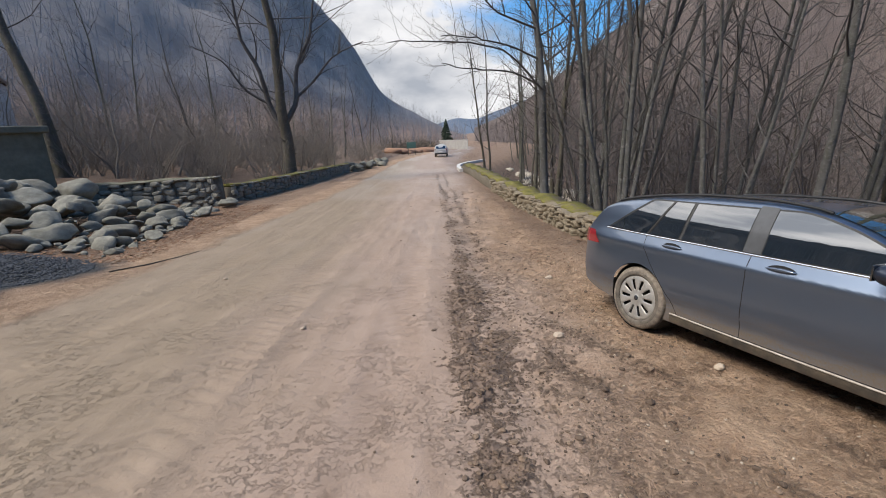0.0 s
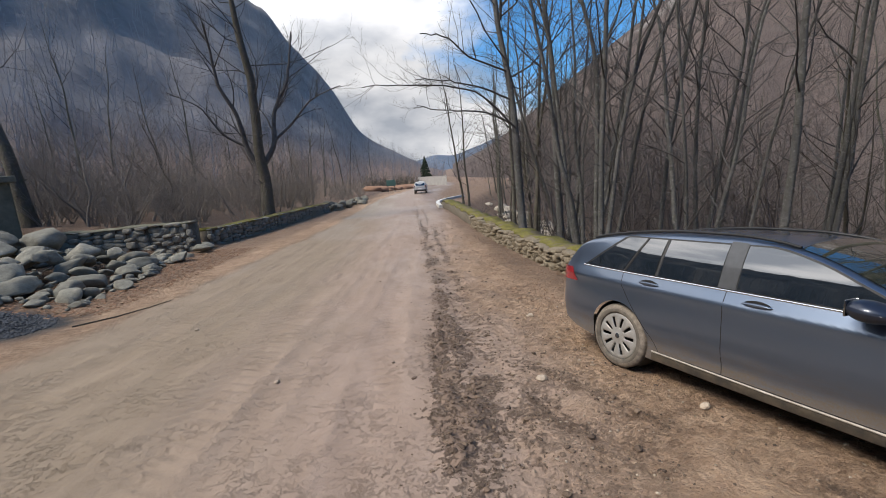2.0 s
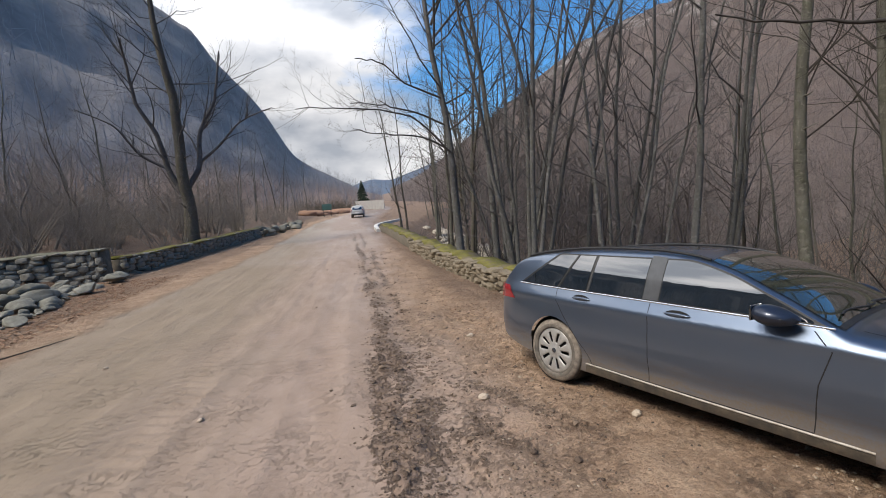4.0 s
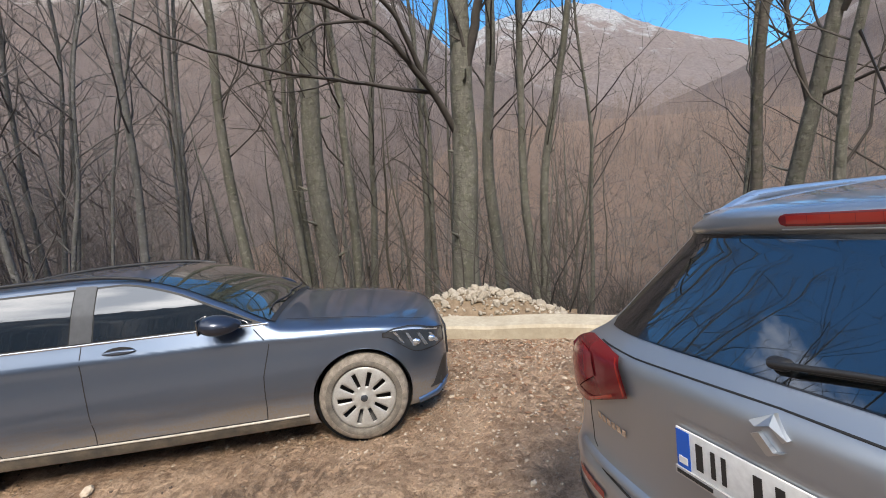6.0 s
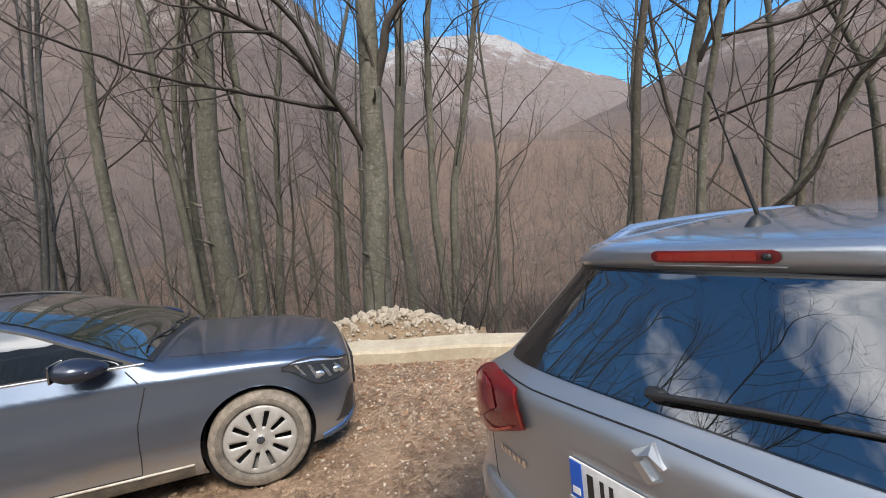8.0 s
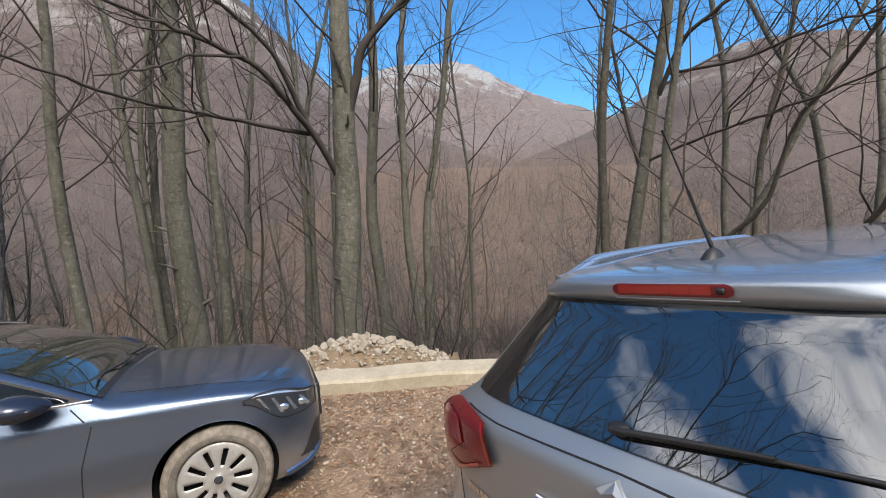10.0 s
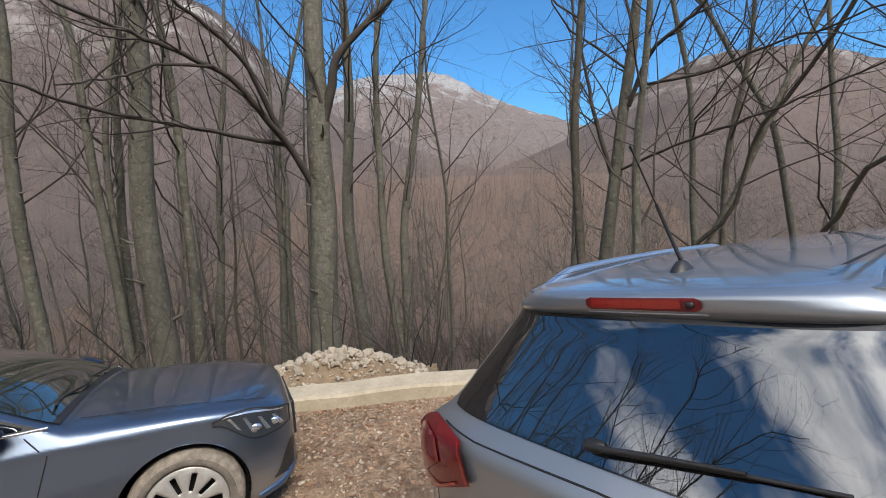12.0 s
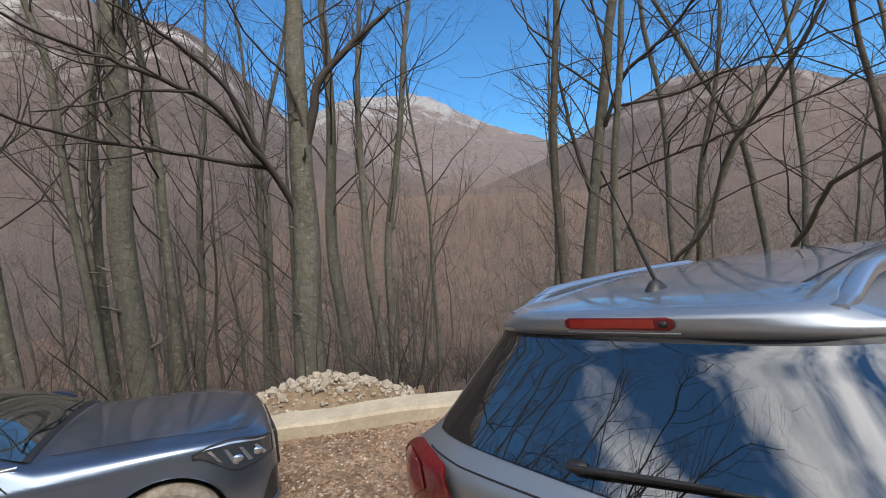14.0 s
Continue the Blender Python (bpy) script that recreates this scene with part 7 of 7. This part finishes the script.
def suv(m):
    car = thing("suv_car", "silver-grey compact SUV seen from behind, parked on the shoulder", "car", at=m)
    zs = np.concatenate([np.linspace(0.26, 1.02, 24), np.linspace(1.04, 1.44, 22), np.linspace(1.45, 1.583, 22)])
    verts = []
    nr, ns, nf = 26, 22, 8
    for z in zs:
        z = float(z)
        w, r, f = float(SUV_W(np.array(z))), float(SUV_REAR(np.array(z))), float(SUV_FRONT(np.array(z)))
        half = []
        for i in range(nr):
            x = w * math.sin(math.pi / 2 * i / (nr - 1)) ** 0.85
            half.append(suv_back(x, z))
        y0 = half[-1][1]
        for i in range(1, ns):
            k = i / (ns - 1)
            y = y0 + (f - 0.35 - y0) * k
            half.append((w * (1 - 0.03 * k * k), y, z))
        for i in range(1, nf + 1):
            a = math.pi / 2 * i / nf
            half.append((w * 0.97 * math.cos(a) ** 0.6 if i < nf else 0.0, f - 0.35 + 0.35 * math.sin(a), z))
        verts += half + [(-x, y, zz) for x, y, zz in half[-2:0:-1]]
    n = len(verts) // len(zs)
    faces = []
    for i in range(len(zs) - 1):
        for j in range(n):
            k = (j + 1) % n
            faces.append((i * n + j, i * n + k, (i + 1) * n + k, (i + 1) * n + j))
    faces.append(tuple((len(zs) - 1) * n + j for j in range(n)))
    V = np.array(verts)
    arches = [(0.78, 0.33, 0.38), (3.28, 0.33, 0.38)]
    inside = np.zeros(len(V), bool)
    for av, az, ar in arches:
        inside |= (np.hypot(V[:, 1] - av, V[:, 2] - az) < ar) & (np.abs(V[:, 0]) > 0.6)
    faces = [f for f in faces if not all(inside[k] for k in f)]
    part("body", mesh_of("body", V, faces, PAINT_SUV), PAINT_SUV, car, "silver-grey metallic body")
    for v in (0.78, 3.28):
        for s in (-1, 1):
            wheel(car, (s * 0.78, v, 0.335), s, 0.335, 0.21)
            ob = part("wheel_housing", lathe("wheel_housing", [(s * 0.86, 0.38), (s * 0.45, 0.38), (s * 0.45, 0.05)], BLACK, 36), BLACK, car)
            ob.location = (0, v, 0.33)
    # rear window
    wh = lambda z: float(SUV_W(np.array(z))) - 0.026 - 0.055 * (1 - step(1.125, 1.165, z))
    part("window_border", suv_patch("window_border", 1.138, 1.453, lambda z: -wh(z), wh, FRIT, 0.003, 18, 40), FRIT, car, "black glass border of the tailgate window")
    inner = lambda z: 0.478 - 0.15 * (z - 1.15) - 0.05 * (1 - float(step(1.14, 1.18, z)))
    part("rear_window", suv_patch("rear_window", 1.1425, 1.447, lambda z: -inner(z), lambda z: inner(z) + 0.085, GLASS, 0.0055, 22, 40), GLASS, car, "dark tailgate window mirroring trees and clouds")
    # side glass and windscreen
    def flank(s, y, z, lift):
        w, f = float(SUV_W(np.array(z))), float(SUV_FRONT(np.array(z)))
        y0 = suv_back(w, z)[1]
        k = min(max((y - y0) / (f - 0.35 - y0), 0), 1)
        return (s * (w * (1 - 0.03 * k * k) + lift), y, z)
    for s in (-1, 1):
        for nm, a, b in (("rear_quarter_window", 0.62, 0.98), ("rear_door_window", 1.06, 1.80), ("front_door_window", 1.88, 2.75)):
            vs = []
            for i in range(10):
                z = 1.14 + 0.27 * i / 9
                hi = min(b, float(SUV_FRONT(np.array(z))) - 0.42)
                lo = max(a, suv_back(float(SUV_W(np.array(z))), z)[1] + 0.10)
                vs += [flank(s, lo + max(hi - lo, 0.02) * j / 9, z, 0.005) for j in range(10)]
            part(nm, mesh_of(nm, vs, grid_faces(10, 10), GLASS), GLASS, car)
    vs = []
    for i in range(10):
        z = 1.10 + 0.38 * i / 9
        w, f = float(SUV_W(np.array(z))), float(SUV_FRONT(np.array(z)))
        for j in range(21):
            a = math.pi * (0.10 + 0.80 * j / 20)
            c = math.cos(a)
            vs.append((math.copysign(abs(c) ** 0.6, c) * w * 0.97, f - 0.35 + 0.35 * math.sin(a) + 0.006, z + 0.004))
    part("windscreen", mesh_of("windscreen", vs, grid_faces(10, 21), SCREEN), SCREEN, car)
    # high brake light
    bl = part("brake_light", suv_patch("brake_light", 1.476, 1.509, lambda z: -0.135 - 0.017 * max(0, 1 - ((z - 1.4925) / 0.0165) ** 2) ** 0.5, lambda z: 0.152 + 0.017 * max(0, 1 - ((z - 1.4925) / 0.0165) ** 2) ** 0.5, RED_DARK, 0.004, 8, 24), RED_DARK, car, "red high-level brake light")
    for k in range(5):
        a = -0.132 + k * 0.0505
        part("light_cell", suv_patch("light_cell", 1.482, 1.504, lambda z: a, lambda z: a + 0.0495, BRAKE_RED, 0.0055, 4, 4), BRAKE_RED, bl)
    part("washer_nozzle", rounded_box("washer_nozzle", (0.020, 0.014, 0.016), suv_back(0.142, 1.4925, 0.006), BLACK, 0.45), BLACK, car)
    part("brake_light_rim", suv_line("brake_light_rim", [(-0.15, 1.467), (0.176, 1.467)], RAIL_SILVER, 0.005, 0.003), RAIL_SILVER, car)
    # spoiler and tailgate gaps
    part("spoiler_seam", suv_line("spoiler_seam", [(-0.43, 1.528), (0.43, 1.528)], RAIL_SILVER, 0.004, 0.002), RAIL_SILVER, car)
    part("tailgate_crease", suv_line("tailgate_crease", [(-0.66, 1.095), (-0.45, 1.088), (0, 1.098), (0.45, 1.092), (0.66, 1.10)], GAP, 0.0042, 0.0010), GAP, car)
    for s in (-1, 1):
        part("panel_gap", suv_line("panel_gap", [(s * 0.735, 0.90), (s * 0.74, 0.78), (s * 0.715, 0.70), (s * 0.62, 0.645), (s * 0.40, 0.63), (0, 0.63)], GAP, 0.007, 0.0012), GAP, car)
        # tail light: dark housing, two lenses and a bright inner rib
        low, high = ((0.448, 0.965), (0.60, 0.902), (0.745, 0.846), (0.845, 0.838), (0.884, 0.860)), ((0.502, 1.083), (0.60, 1.096), (0.715, 1.100), (0.82, 1.075), (0.880, 1.030))
        tl = part("tail_light", suv_quad("tail_light", low, high, s, RED_DARK, 0.016), RED_DARK, car, "dark red tail light")
        part("lens_outer", suv_quad("lens_outer", [(x + 0.17 * max(0, 1 - k / 3.5), z + 0.02) for k, (x, z) in enumerate(low)], [(x + 0.15 * max(0, 1 - k / 3.5), z - 0.03) for k, (x, z) in enumerate(high)], s, RED_LAMP, 0.021, inset=0.03), RED_LAMP, tl)
        part("lens_edge", suv_quad("lens_edge", ((0.456, 0.968), (0.466, 0.964)), ((0.506, 1.076), (0.516, 1.078)), s, BRAKE_RED, 0.021, 4, 8), BRAKE_RED, tl)
        part("lens_rib", suv_quad("lens_rib", ((0.52, 0.945), (0.70, 0.872), (0.85, 0.862)), ((0.524, 0.953), (0.702, 0.882), (0.85, 0.872)), s, BRAKE_RED, 0.024, 10, 4), BRAKE_RED, tl)
        # bumper reflector
        part("reflector", suv_patch("reflector", 0.545, 0.575, (lambda z: -0.80) if s < 0 else (lambda z: 0.60), (lambda z: -0.60) if s < 0 else (lambda z: 0.80), RED_LAMP, 0.005, 4, 8), RED_LAMP, car)
    part("bumper_cladding", suv_patch("bumper_cladding", 0.27, 0.50, lambda z: -float(SUV_W(np.array(z))) + 0.01, lambda z: float(SUV_W(np.array(z))) - 0.01, BLACK, 0.006, 8, 40), BLACK, car, "black bumper cladding")
    part("bumper_ledge", suv_line("bumper_ledge", [(-0.80, 0.662), (0, 0.655), (0.80, 0.662)], PAINT_SUV, 0.03, 0.008), PAINT_SUV, car)
    part("plate_recess", suv_patch("plate_recess", 0.80, 0.985, lambda z: -0.30, lambda z: 0.30, PAINT_SUV, 0.001, 6, 10), PAINT_SUV, car)
    # number plate with unreadable bars
    py = -0.006
    pl = part("number_plate", rounded_box("number_plate", (0.520, 0.006, 0.112), (0, py + 0.012, 0.902), PLATE_WHITE, 0.3), PLATE_WHITE, car, "white number plate with a blue band")
    part("plate_holder", box_bm(0.524, 0.006, 0.022, (0, py + 0.006, 0.838)), plain("holder_grey", (0.42, 0.42, 0.42), (0.5, 0.5, 0.5), 0.5, 6, bump=0), pl)
    part("plate_band", box_bm(0.042, 0.002, 0.104, (-0.236, py + 0.0075, 0.902)), PLATE_BLUE, pl, "blue band")
    for k, (x, w) in enumerate(((-0.185, 0.020), (-0.145, 0.012), (-0.115, 0.012), (-0.03, 0.020), (0.02, 0.020), (0.075, 0.020), (0.15, 0.020), (0.20, 0.020))):
        part("plate_bar", box_bm(w, 0.002, 0.070, (x, py + 0.0075, 0.902)), PLATE_INK, pl)
    part("band_bar", box_bm(0.028, 0.002, 0.020, (-0.236, py + 0.0062, 0.872)), PLATE_WHITE, pl)
    for x, w in ((-0.20, 0.11), (-0.06, 0.06)):
        part("holder_bar", box_bm(w, 0.002, 0.010, (x, py + 0.002, 0.838)), PLATE_INK, pl)
    # badge: two folded bars
    bm = bmesh.new()
    for pts in (((-0.045, 1.062), (0.0, 1.090), (0.040, 1.050), (0.030, 1.042), (0.0, 1.066), (-0.030, 1.054)), ((-0.040, 1.034), (-0.022, 1.044), (0.010, 1.012), (0.030, 1.018), (0.0, 1.000), (-0.006, 1.000))):
        vs = [bm.verts.new((x, SUV_REAR(np.array(z)) - 0.012, z)) for x, z in pts]
        f = bm.faces.new(vs)
        ex = bmesh.ops.extrude_face_region(bm, geom=[f])
        bmesh.ops.translate(bm, vec=(0, 0.014, 0), verts=[e for e in ex["geom"] if isinstance(e, bmesh.types.BMVert)])
    bmesh.ops.recalc_face_normals(bm, faces=bm.faces)
    part("badge", bm, BADGE, car, "chrome badge of folded bars")
    for k in range(6):
        x = -0.668 + k * 0.0295
        part("letter_bar", suv_patch("letter_bar", 0.806, 0.830, lambda z: x, lambda z: x + 0.022, CHROME, 0.004, 3, 3), CHROME, car)
    # wiper
    wt = Tubes()
    arm = [(-0.045, 1.180), (0.0, 1.184), (0.10, 1.196), (0.20, 1.206), (0.29, 1.214)]
    wt.add([suv_back(x, z, 0.035) for x, z in arm], [0.008, 0.0085, 0.0075, 0.006, 0.0045], 8)
    blade = [(0.03, 1.178), (0.16, 1.192), (0.30, 1.206), (0.43, 1.214)]
    wt.add([suv_back(x, z, 0.018) for x, z in blade], [0.0045] * 4, 6)
    part("wiper", wt.mesh("wiper", BLACK), BLACK, car, "black rear wiper")
    part("wiper_cap", rounded_box("wiper_cap", (0.05, 0.036, 0.030), suv_back(-0.03, 1.180, 0.02), BLACK, 0.45), BLACK, car)
    # roof rails and aerial
    for s in (-1, 1):
        part("roof_rail", rail_mesh(s), RAIL_SILVER, car, "silver roof rail")
        part("roof_groove", mesh_of("roof_groove", [(s * (0.385 + e), 0.42 + 1.6 * k / 11, 1.5595 + 0.018 * math.sin(math.pi * k / 11)) for k in range(12) for e in (0, 0.012)], grid_faces(12, 2), GAP), GAP, car)
    part("aerial_base", ring_blob("aerial_base", lambda a, b: (0.030 * (1 - a) ** 0.5 * math.cos(6.283 * b), 0.545 + (0.055 - 0.01 * a) * (1 - a) ** 0.5 * math.sin(6.283 * b), 1.545 + 0.040 * a), 8, 20, BLACK), BLACK, car)
    at = Tubes()
    at.add([(0, 0.55, 1.575), (0, 0.50, 1.66), (0, 0.45, 1.75)], [0.0065, 0.0055, 0.0050], 8)
    at.add([(0, 0.45, 1.75), (0, 0.37, 1.89), (0, 0.355, 1.915)], [0.0028, 0.0026, 0.004], 6)
    part("aerial", at.mesh("aerial", BLACK), BLACK, car, "short black roof aerial")
    return car


def suv_place():
    r, f, n = Vector((-0.85925, -0.49291, 0.13682)), Vector((0.49848, -0.86687, 0.00752)), Vector((0.11489, 0.07466, 0.99057))
    m = Matrix((r, f, n)).transposed().to_4x4()
    m.translation = (1.055, -0.180, 0.166)
    return m


suv(suv_place())


# ---- down the road ----
def far_car():
    x, y = 1.35, 54.6
    car = thing("hatchback_car", "small silver car driving away down the road", "car", at=pose(x, y, ground_z(x, y), 0, 0, -4))
    B = lerp_table([(0, 0.66), (0.12, 0.78), (0.5, 0.83), (2.5, 0.84), (3.4, 0.80), (3.9, 0.6)])
    TOP = lerp_table([(0, 0.80), (0.06, 1.0), (0.30, 1.38), (0.6, 1.46), (1.8, 1.48), (2.5, 1.2), (2.8, 0.98), (3.6, 0.85), (3.9, 0.6)])
    EDGE = lerp_table([(0, 0.74), (0.06, 0.93), (0.30, 1.28), (0.6, 1.37), (1.8, 1.38), (2.5, 1.1), (2.8, 0.93), (3.6, 0.78), (3.9, 0.55)])
    LOW = lerp_table([(0, 0.36), (0.3, 0.24), (3.4, 0.22), (3.9, 0.35)])
    SECT = lerp_table([(0.2, 0.95), (0.6, 1.0), (0.9, 0.97), (1.15, 0.86), (1.4, 0.72)])
    part("body", car_shell("body", B, TOP, EDGE, LOW, SECT, 0.0, 3.9, [(0.6, 0.3, 0.33), (3.1, 0.3, 0.33)], PAINT_FAR, 60, 20, 8), PAINT_FAR, car)
    part("tailgate", rounded_box("tailgate", (1.36, 0.10, 0.52), (0, 0.03, 0.66), PAINT_FAR, 0.4), PAINT_FAR, car)
    part("rear_window", rounded_box("rear_window", (1.12, 0.03, 0.36), (0, 0.14, 1.13), GLASS, 0.3, Matrix.Rotation(radians(-32), 4, "X")), GLASS, car)
    part("number_plate", rounded_box("number_plate", (0.5, 0.02, 0.11), (0, -0.025, 0.62), PLATE_WHITE, 0.3), PLATE_WHITE, car)
    part("bumper", rounded_box("bumper", (1.5, 0.14, 0.2), (0, 0.02, 0.40), BLACK, 0.4), BLACK, car)
    for s in (-1, 1):
        part("tail_light", rounded_box("tail_light", (0.14, 0.08, 0.28), (s * 0.66, 0.05, 0.86), RED_LAMP, 0.3), RED_LAMP, car)
        for v in (0.6, 3.1):
            w = part("wheel", lathe("wheel", [(s * 0.02, 0.05), (s * 0.09, 0.18), (s * 0.08, 0.29), (0, 0.30), (-s * 0.09, 0.28)], TYRE_WALL, 28), TYRE_WALL, car)
            w.location = (s * 0.70, v, 0.30)


far_car()


def far_things():
    rng = np.random.default_rng(61)
    # white panel fence
    f = thing("fence", "long pale concrete panel fence by the road", "fence")
    for k in range(9):
        x, y = 2.6 + 0.56 * k * 1.0, 96 - 1.4 * k
        z = ground_z(x, y)
        part("panel", box_bm(1.55, 0.09, 1.9, (x, y, z + 0.8), 0.01, Matrix.Rotation(radians(-68), 4, "Z")), PANEL_GREY, f)
    # conifer
    x, y = 4.6, 112
    z = ground_z(x, y)
    tw = Tubes()
    tr = Tubes()
    tr.add([(0, 0, 0), (0, 0, 3), (0, 0, 6.6)], [0.16, 0.1, 0.02], 8)
    for k in range(210):
        h = 0.5 + 6.0 * rng.random() ** 1.2
        a = rng.uniform(0, 6.28)
        L = (6.9 - h) * 0.40 * rng.uniform(0.6, 1.15)
        for j in range(3):
            b = a + rng.normal(0, 0.25)
            tw.add([(0, 0, h), (math.cos(b) * L * 0.6, math.sin(b) * L * 0.6, h - 0.05 + 0.2 * rng.random()), (math.cos(b) * L, math.sin(b) * L, h - 0.25 * L)], [0.10, 0.13, 0.02], 4)
    c = thing("conifer", "single dark green conifer beside the road", "tree", at=pose(x, y, z))
    part("trunk", tr.mesh("trunk", DARK_BARK), DARK_BARK, c)
    part("crown", tw.mesh("crown", CONIFER), CONIFER, c)
    # green board on posts, orange earth bank
    x, y = -2.6, 66
    z = ground_z(x, y)
    b = thing("board", "dark green notice board on two posts", "board", at=pose(x, y, z))
    part("panel", rounded_box("panel", (1.35, 0.06, 0.9), (0, 0, 1.35), BOARD, 0.2), BOARD, b)
    for s in (-1, 1):
        part("post", box_bm(0.08, 0.08, 1.9, (s * 0.5, 0.06, 0.85), 0.01), DARK_BARK, b)
    for k in range(16):
        o = new("mound", stone_mesh("mound", (1.5, 1.2, 0.6), rng, ORANGE_EARTH, 3, 0.14))
        o.location = (-5.6 + 0.42 * k + rng.normal(0, 0.3), 68 + 0.8 * k + rng.normal(0, 0.5), 0)
        o.location.z = ground_z(o.location.x, o.location.y) + 0.1
        tagged(o, "low mound of bare orange earth beside the road", "earth", "earth mounds")
    # river stones seen between the trunks
    for k in range(60):
        o = new("boulder", stone_mesh("boulder", (1, 1, 1), rng, RUBBLE, 2, 0.15))
        x, y = rng.uniform(6.2, 13), rng.uniform(27, 40)
        s = rng.uniform(0.2, 0.6)
        o.matrix_world = pose(x, y, ground_z(x, y) + 0.2 * s, 0, 0, rng.uniform(0, 360)) @ Matrix.Diagonal((s * 1.3, s, s * 0.7, 1))
        tagged(o, "pale limestone boulder on the river bank", "boulder", "river bank stones")
    # house gable and old concrete block on the left
    h = thing("house", "white plastered house with a dark roof behind the trees", "house", at=pose(-31.8, 30.4, ground_z(-31.8, 30.4) - 1.6, 0, 0, 46))
    bm = bmesh.new()
    W, D, H, R = 7.0, 8.0, 5.6, 8.6
    pr = [(-W / 2, -1), (W / 2, -1), (W / 2, H), (0, R), (-W / 2, H)]
    a = [bm.verts.new((x, -D / 2, z)) for x, z in pr]
    c2 = [bm.verts.new((x, D / 2, z)) for x, z in pr]
    bm.faces.new(a)
    bm.faces.new(c2[::-1])
    for k in range(5):
        bm.faces.new((a[k], c2[k], c2[(k + 1) % 5], a[(k + 1) % 5]))
    bmesh.ops.recalc_face_normals(bm, faces=bm.faces)
    part("wall", bm, PLASTER, h)
    for s in (-1, 1):
        part("roof", box_bm(W / 2 * 1.32, D + 0.9, 0.16, (s * W / 4 * 1.06, 0, (H + R) / 2 + 0.12), 0.02, Matrix.Rotation(s * math.atan2(R - H, W / 2), 4, "Y")), ROOFING, h)
    for x in (-1.5, 1.5):
        for z in (1.5, 4.2):
            w = part("window", box_bm(0.9, 0.08, 1.2, (x, -D / 2 - 0.02, z)), GLASS, h)
            part("sill", box_bm(1.1, 0.16, 0.06, (x, -D / 2 - 0.06, z - 0.65)), PLASTER, w)
    x, y = -14.7, 16.1
    b = thing("concrete_block", "mossy old concrete block above the boulders", "concrete block", at=pose(x, y, ground_z(x, y), 0, 0, -40))
    part("block", box_bm(2.6, 1.6, 3.4, (0, 0, 1.3), 0.06), OLD_CONCRETE, b)
    part("slab", box_bm(2.9, 1.9, 0.22, (0, 0, 3.06), 0.04), OLD_CONCRETE, b)


far_things()


def fallen_stick(pts, r, label, seed):
    tw = Tubes()
    rng = np.random.default_rng(seed)
    p = [(x, y, ground_z(x, y) + r) for x, y in pts]
    tw.add(p, np.linspace(r, r * 0.4, len(p)), 6)
    tagged(new("stick", tw.mesh("stick", DARK_BARK)), label, "stick")


fallen_stick([(-6.1, 7.9), (-5.7, 8.4), (-5.45, 9.0), (-5.3, 9.5)], 0.014, "dark fallen stick at the road edge", 3)
for _x, _y, _s in ((1.03, 4.14, 0.045), (1.5, 6.3, 0.04), (2.15, 3.35, 0.035), (-3.6, 7.0, 0.03), (-1.7, 4.7, 0.028)):
    _o = new("stone", stone_mesh("stone", (_s * 1.2, _s, _s * 0.8), np.random.default_rng(int(_x * 100) + 900), GRAVEL, 2, 0.2, smooth=False))
    _o.location = (_x, _y, ground_z(_x, _y) + _s * 0.3)
    tagged(_o, "single fist-sized stone lying on the mud", "stone", "loose stones")
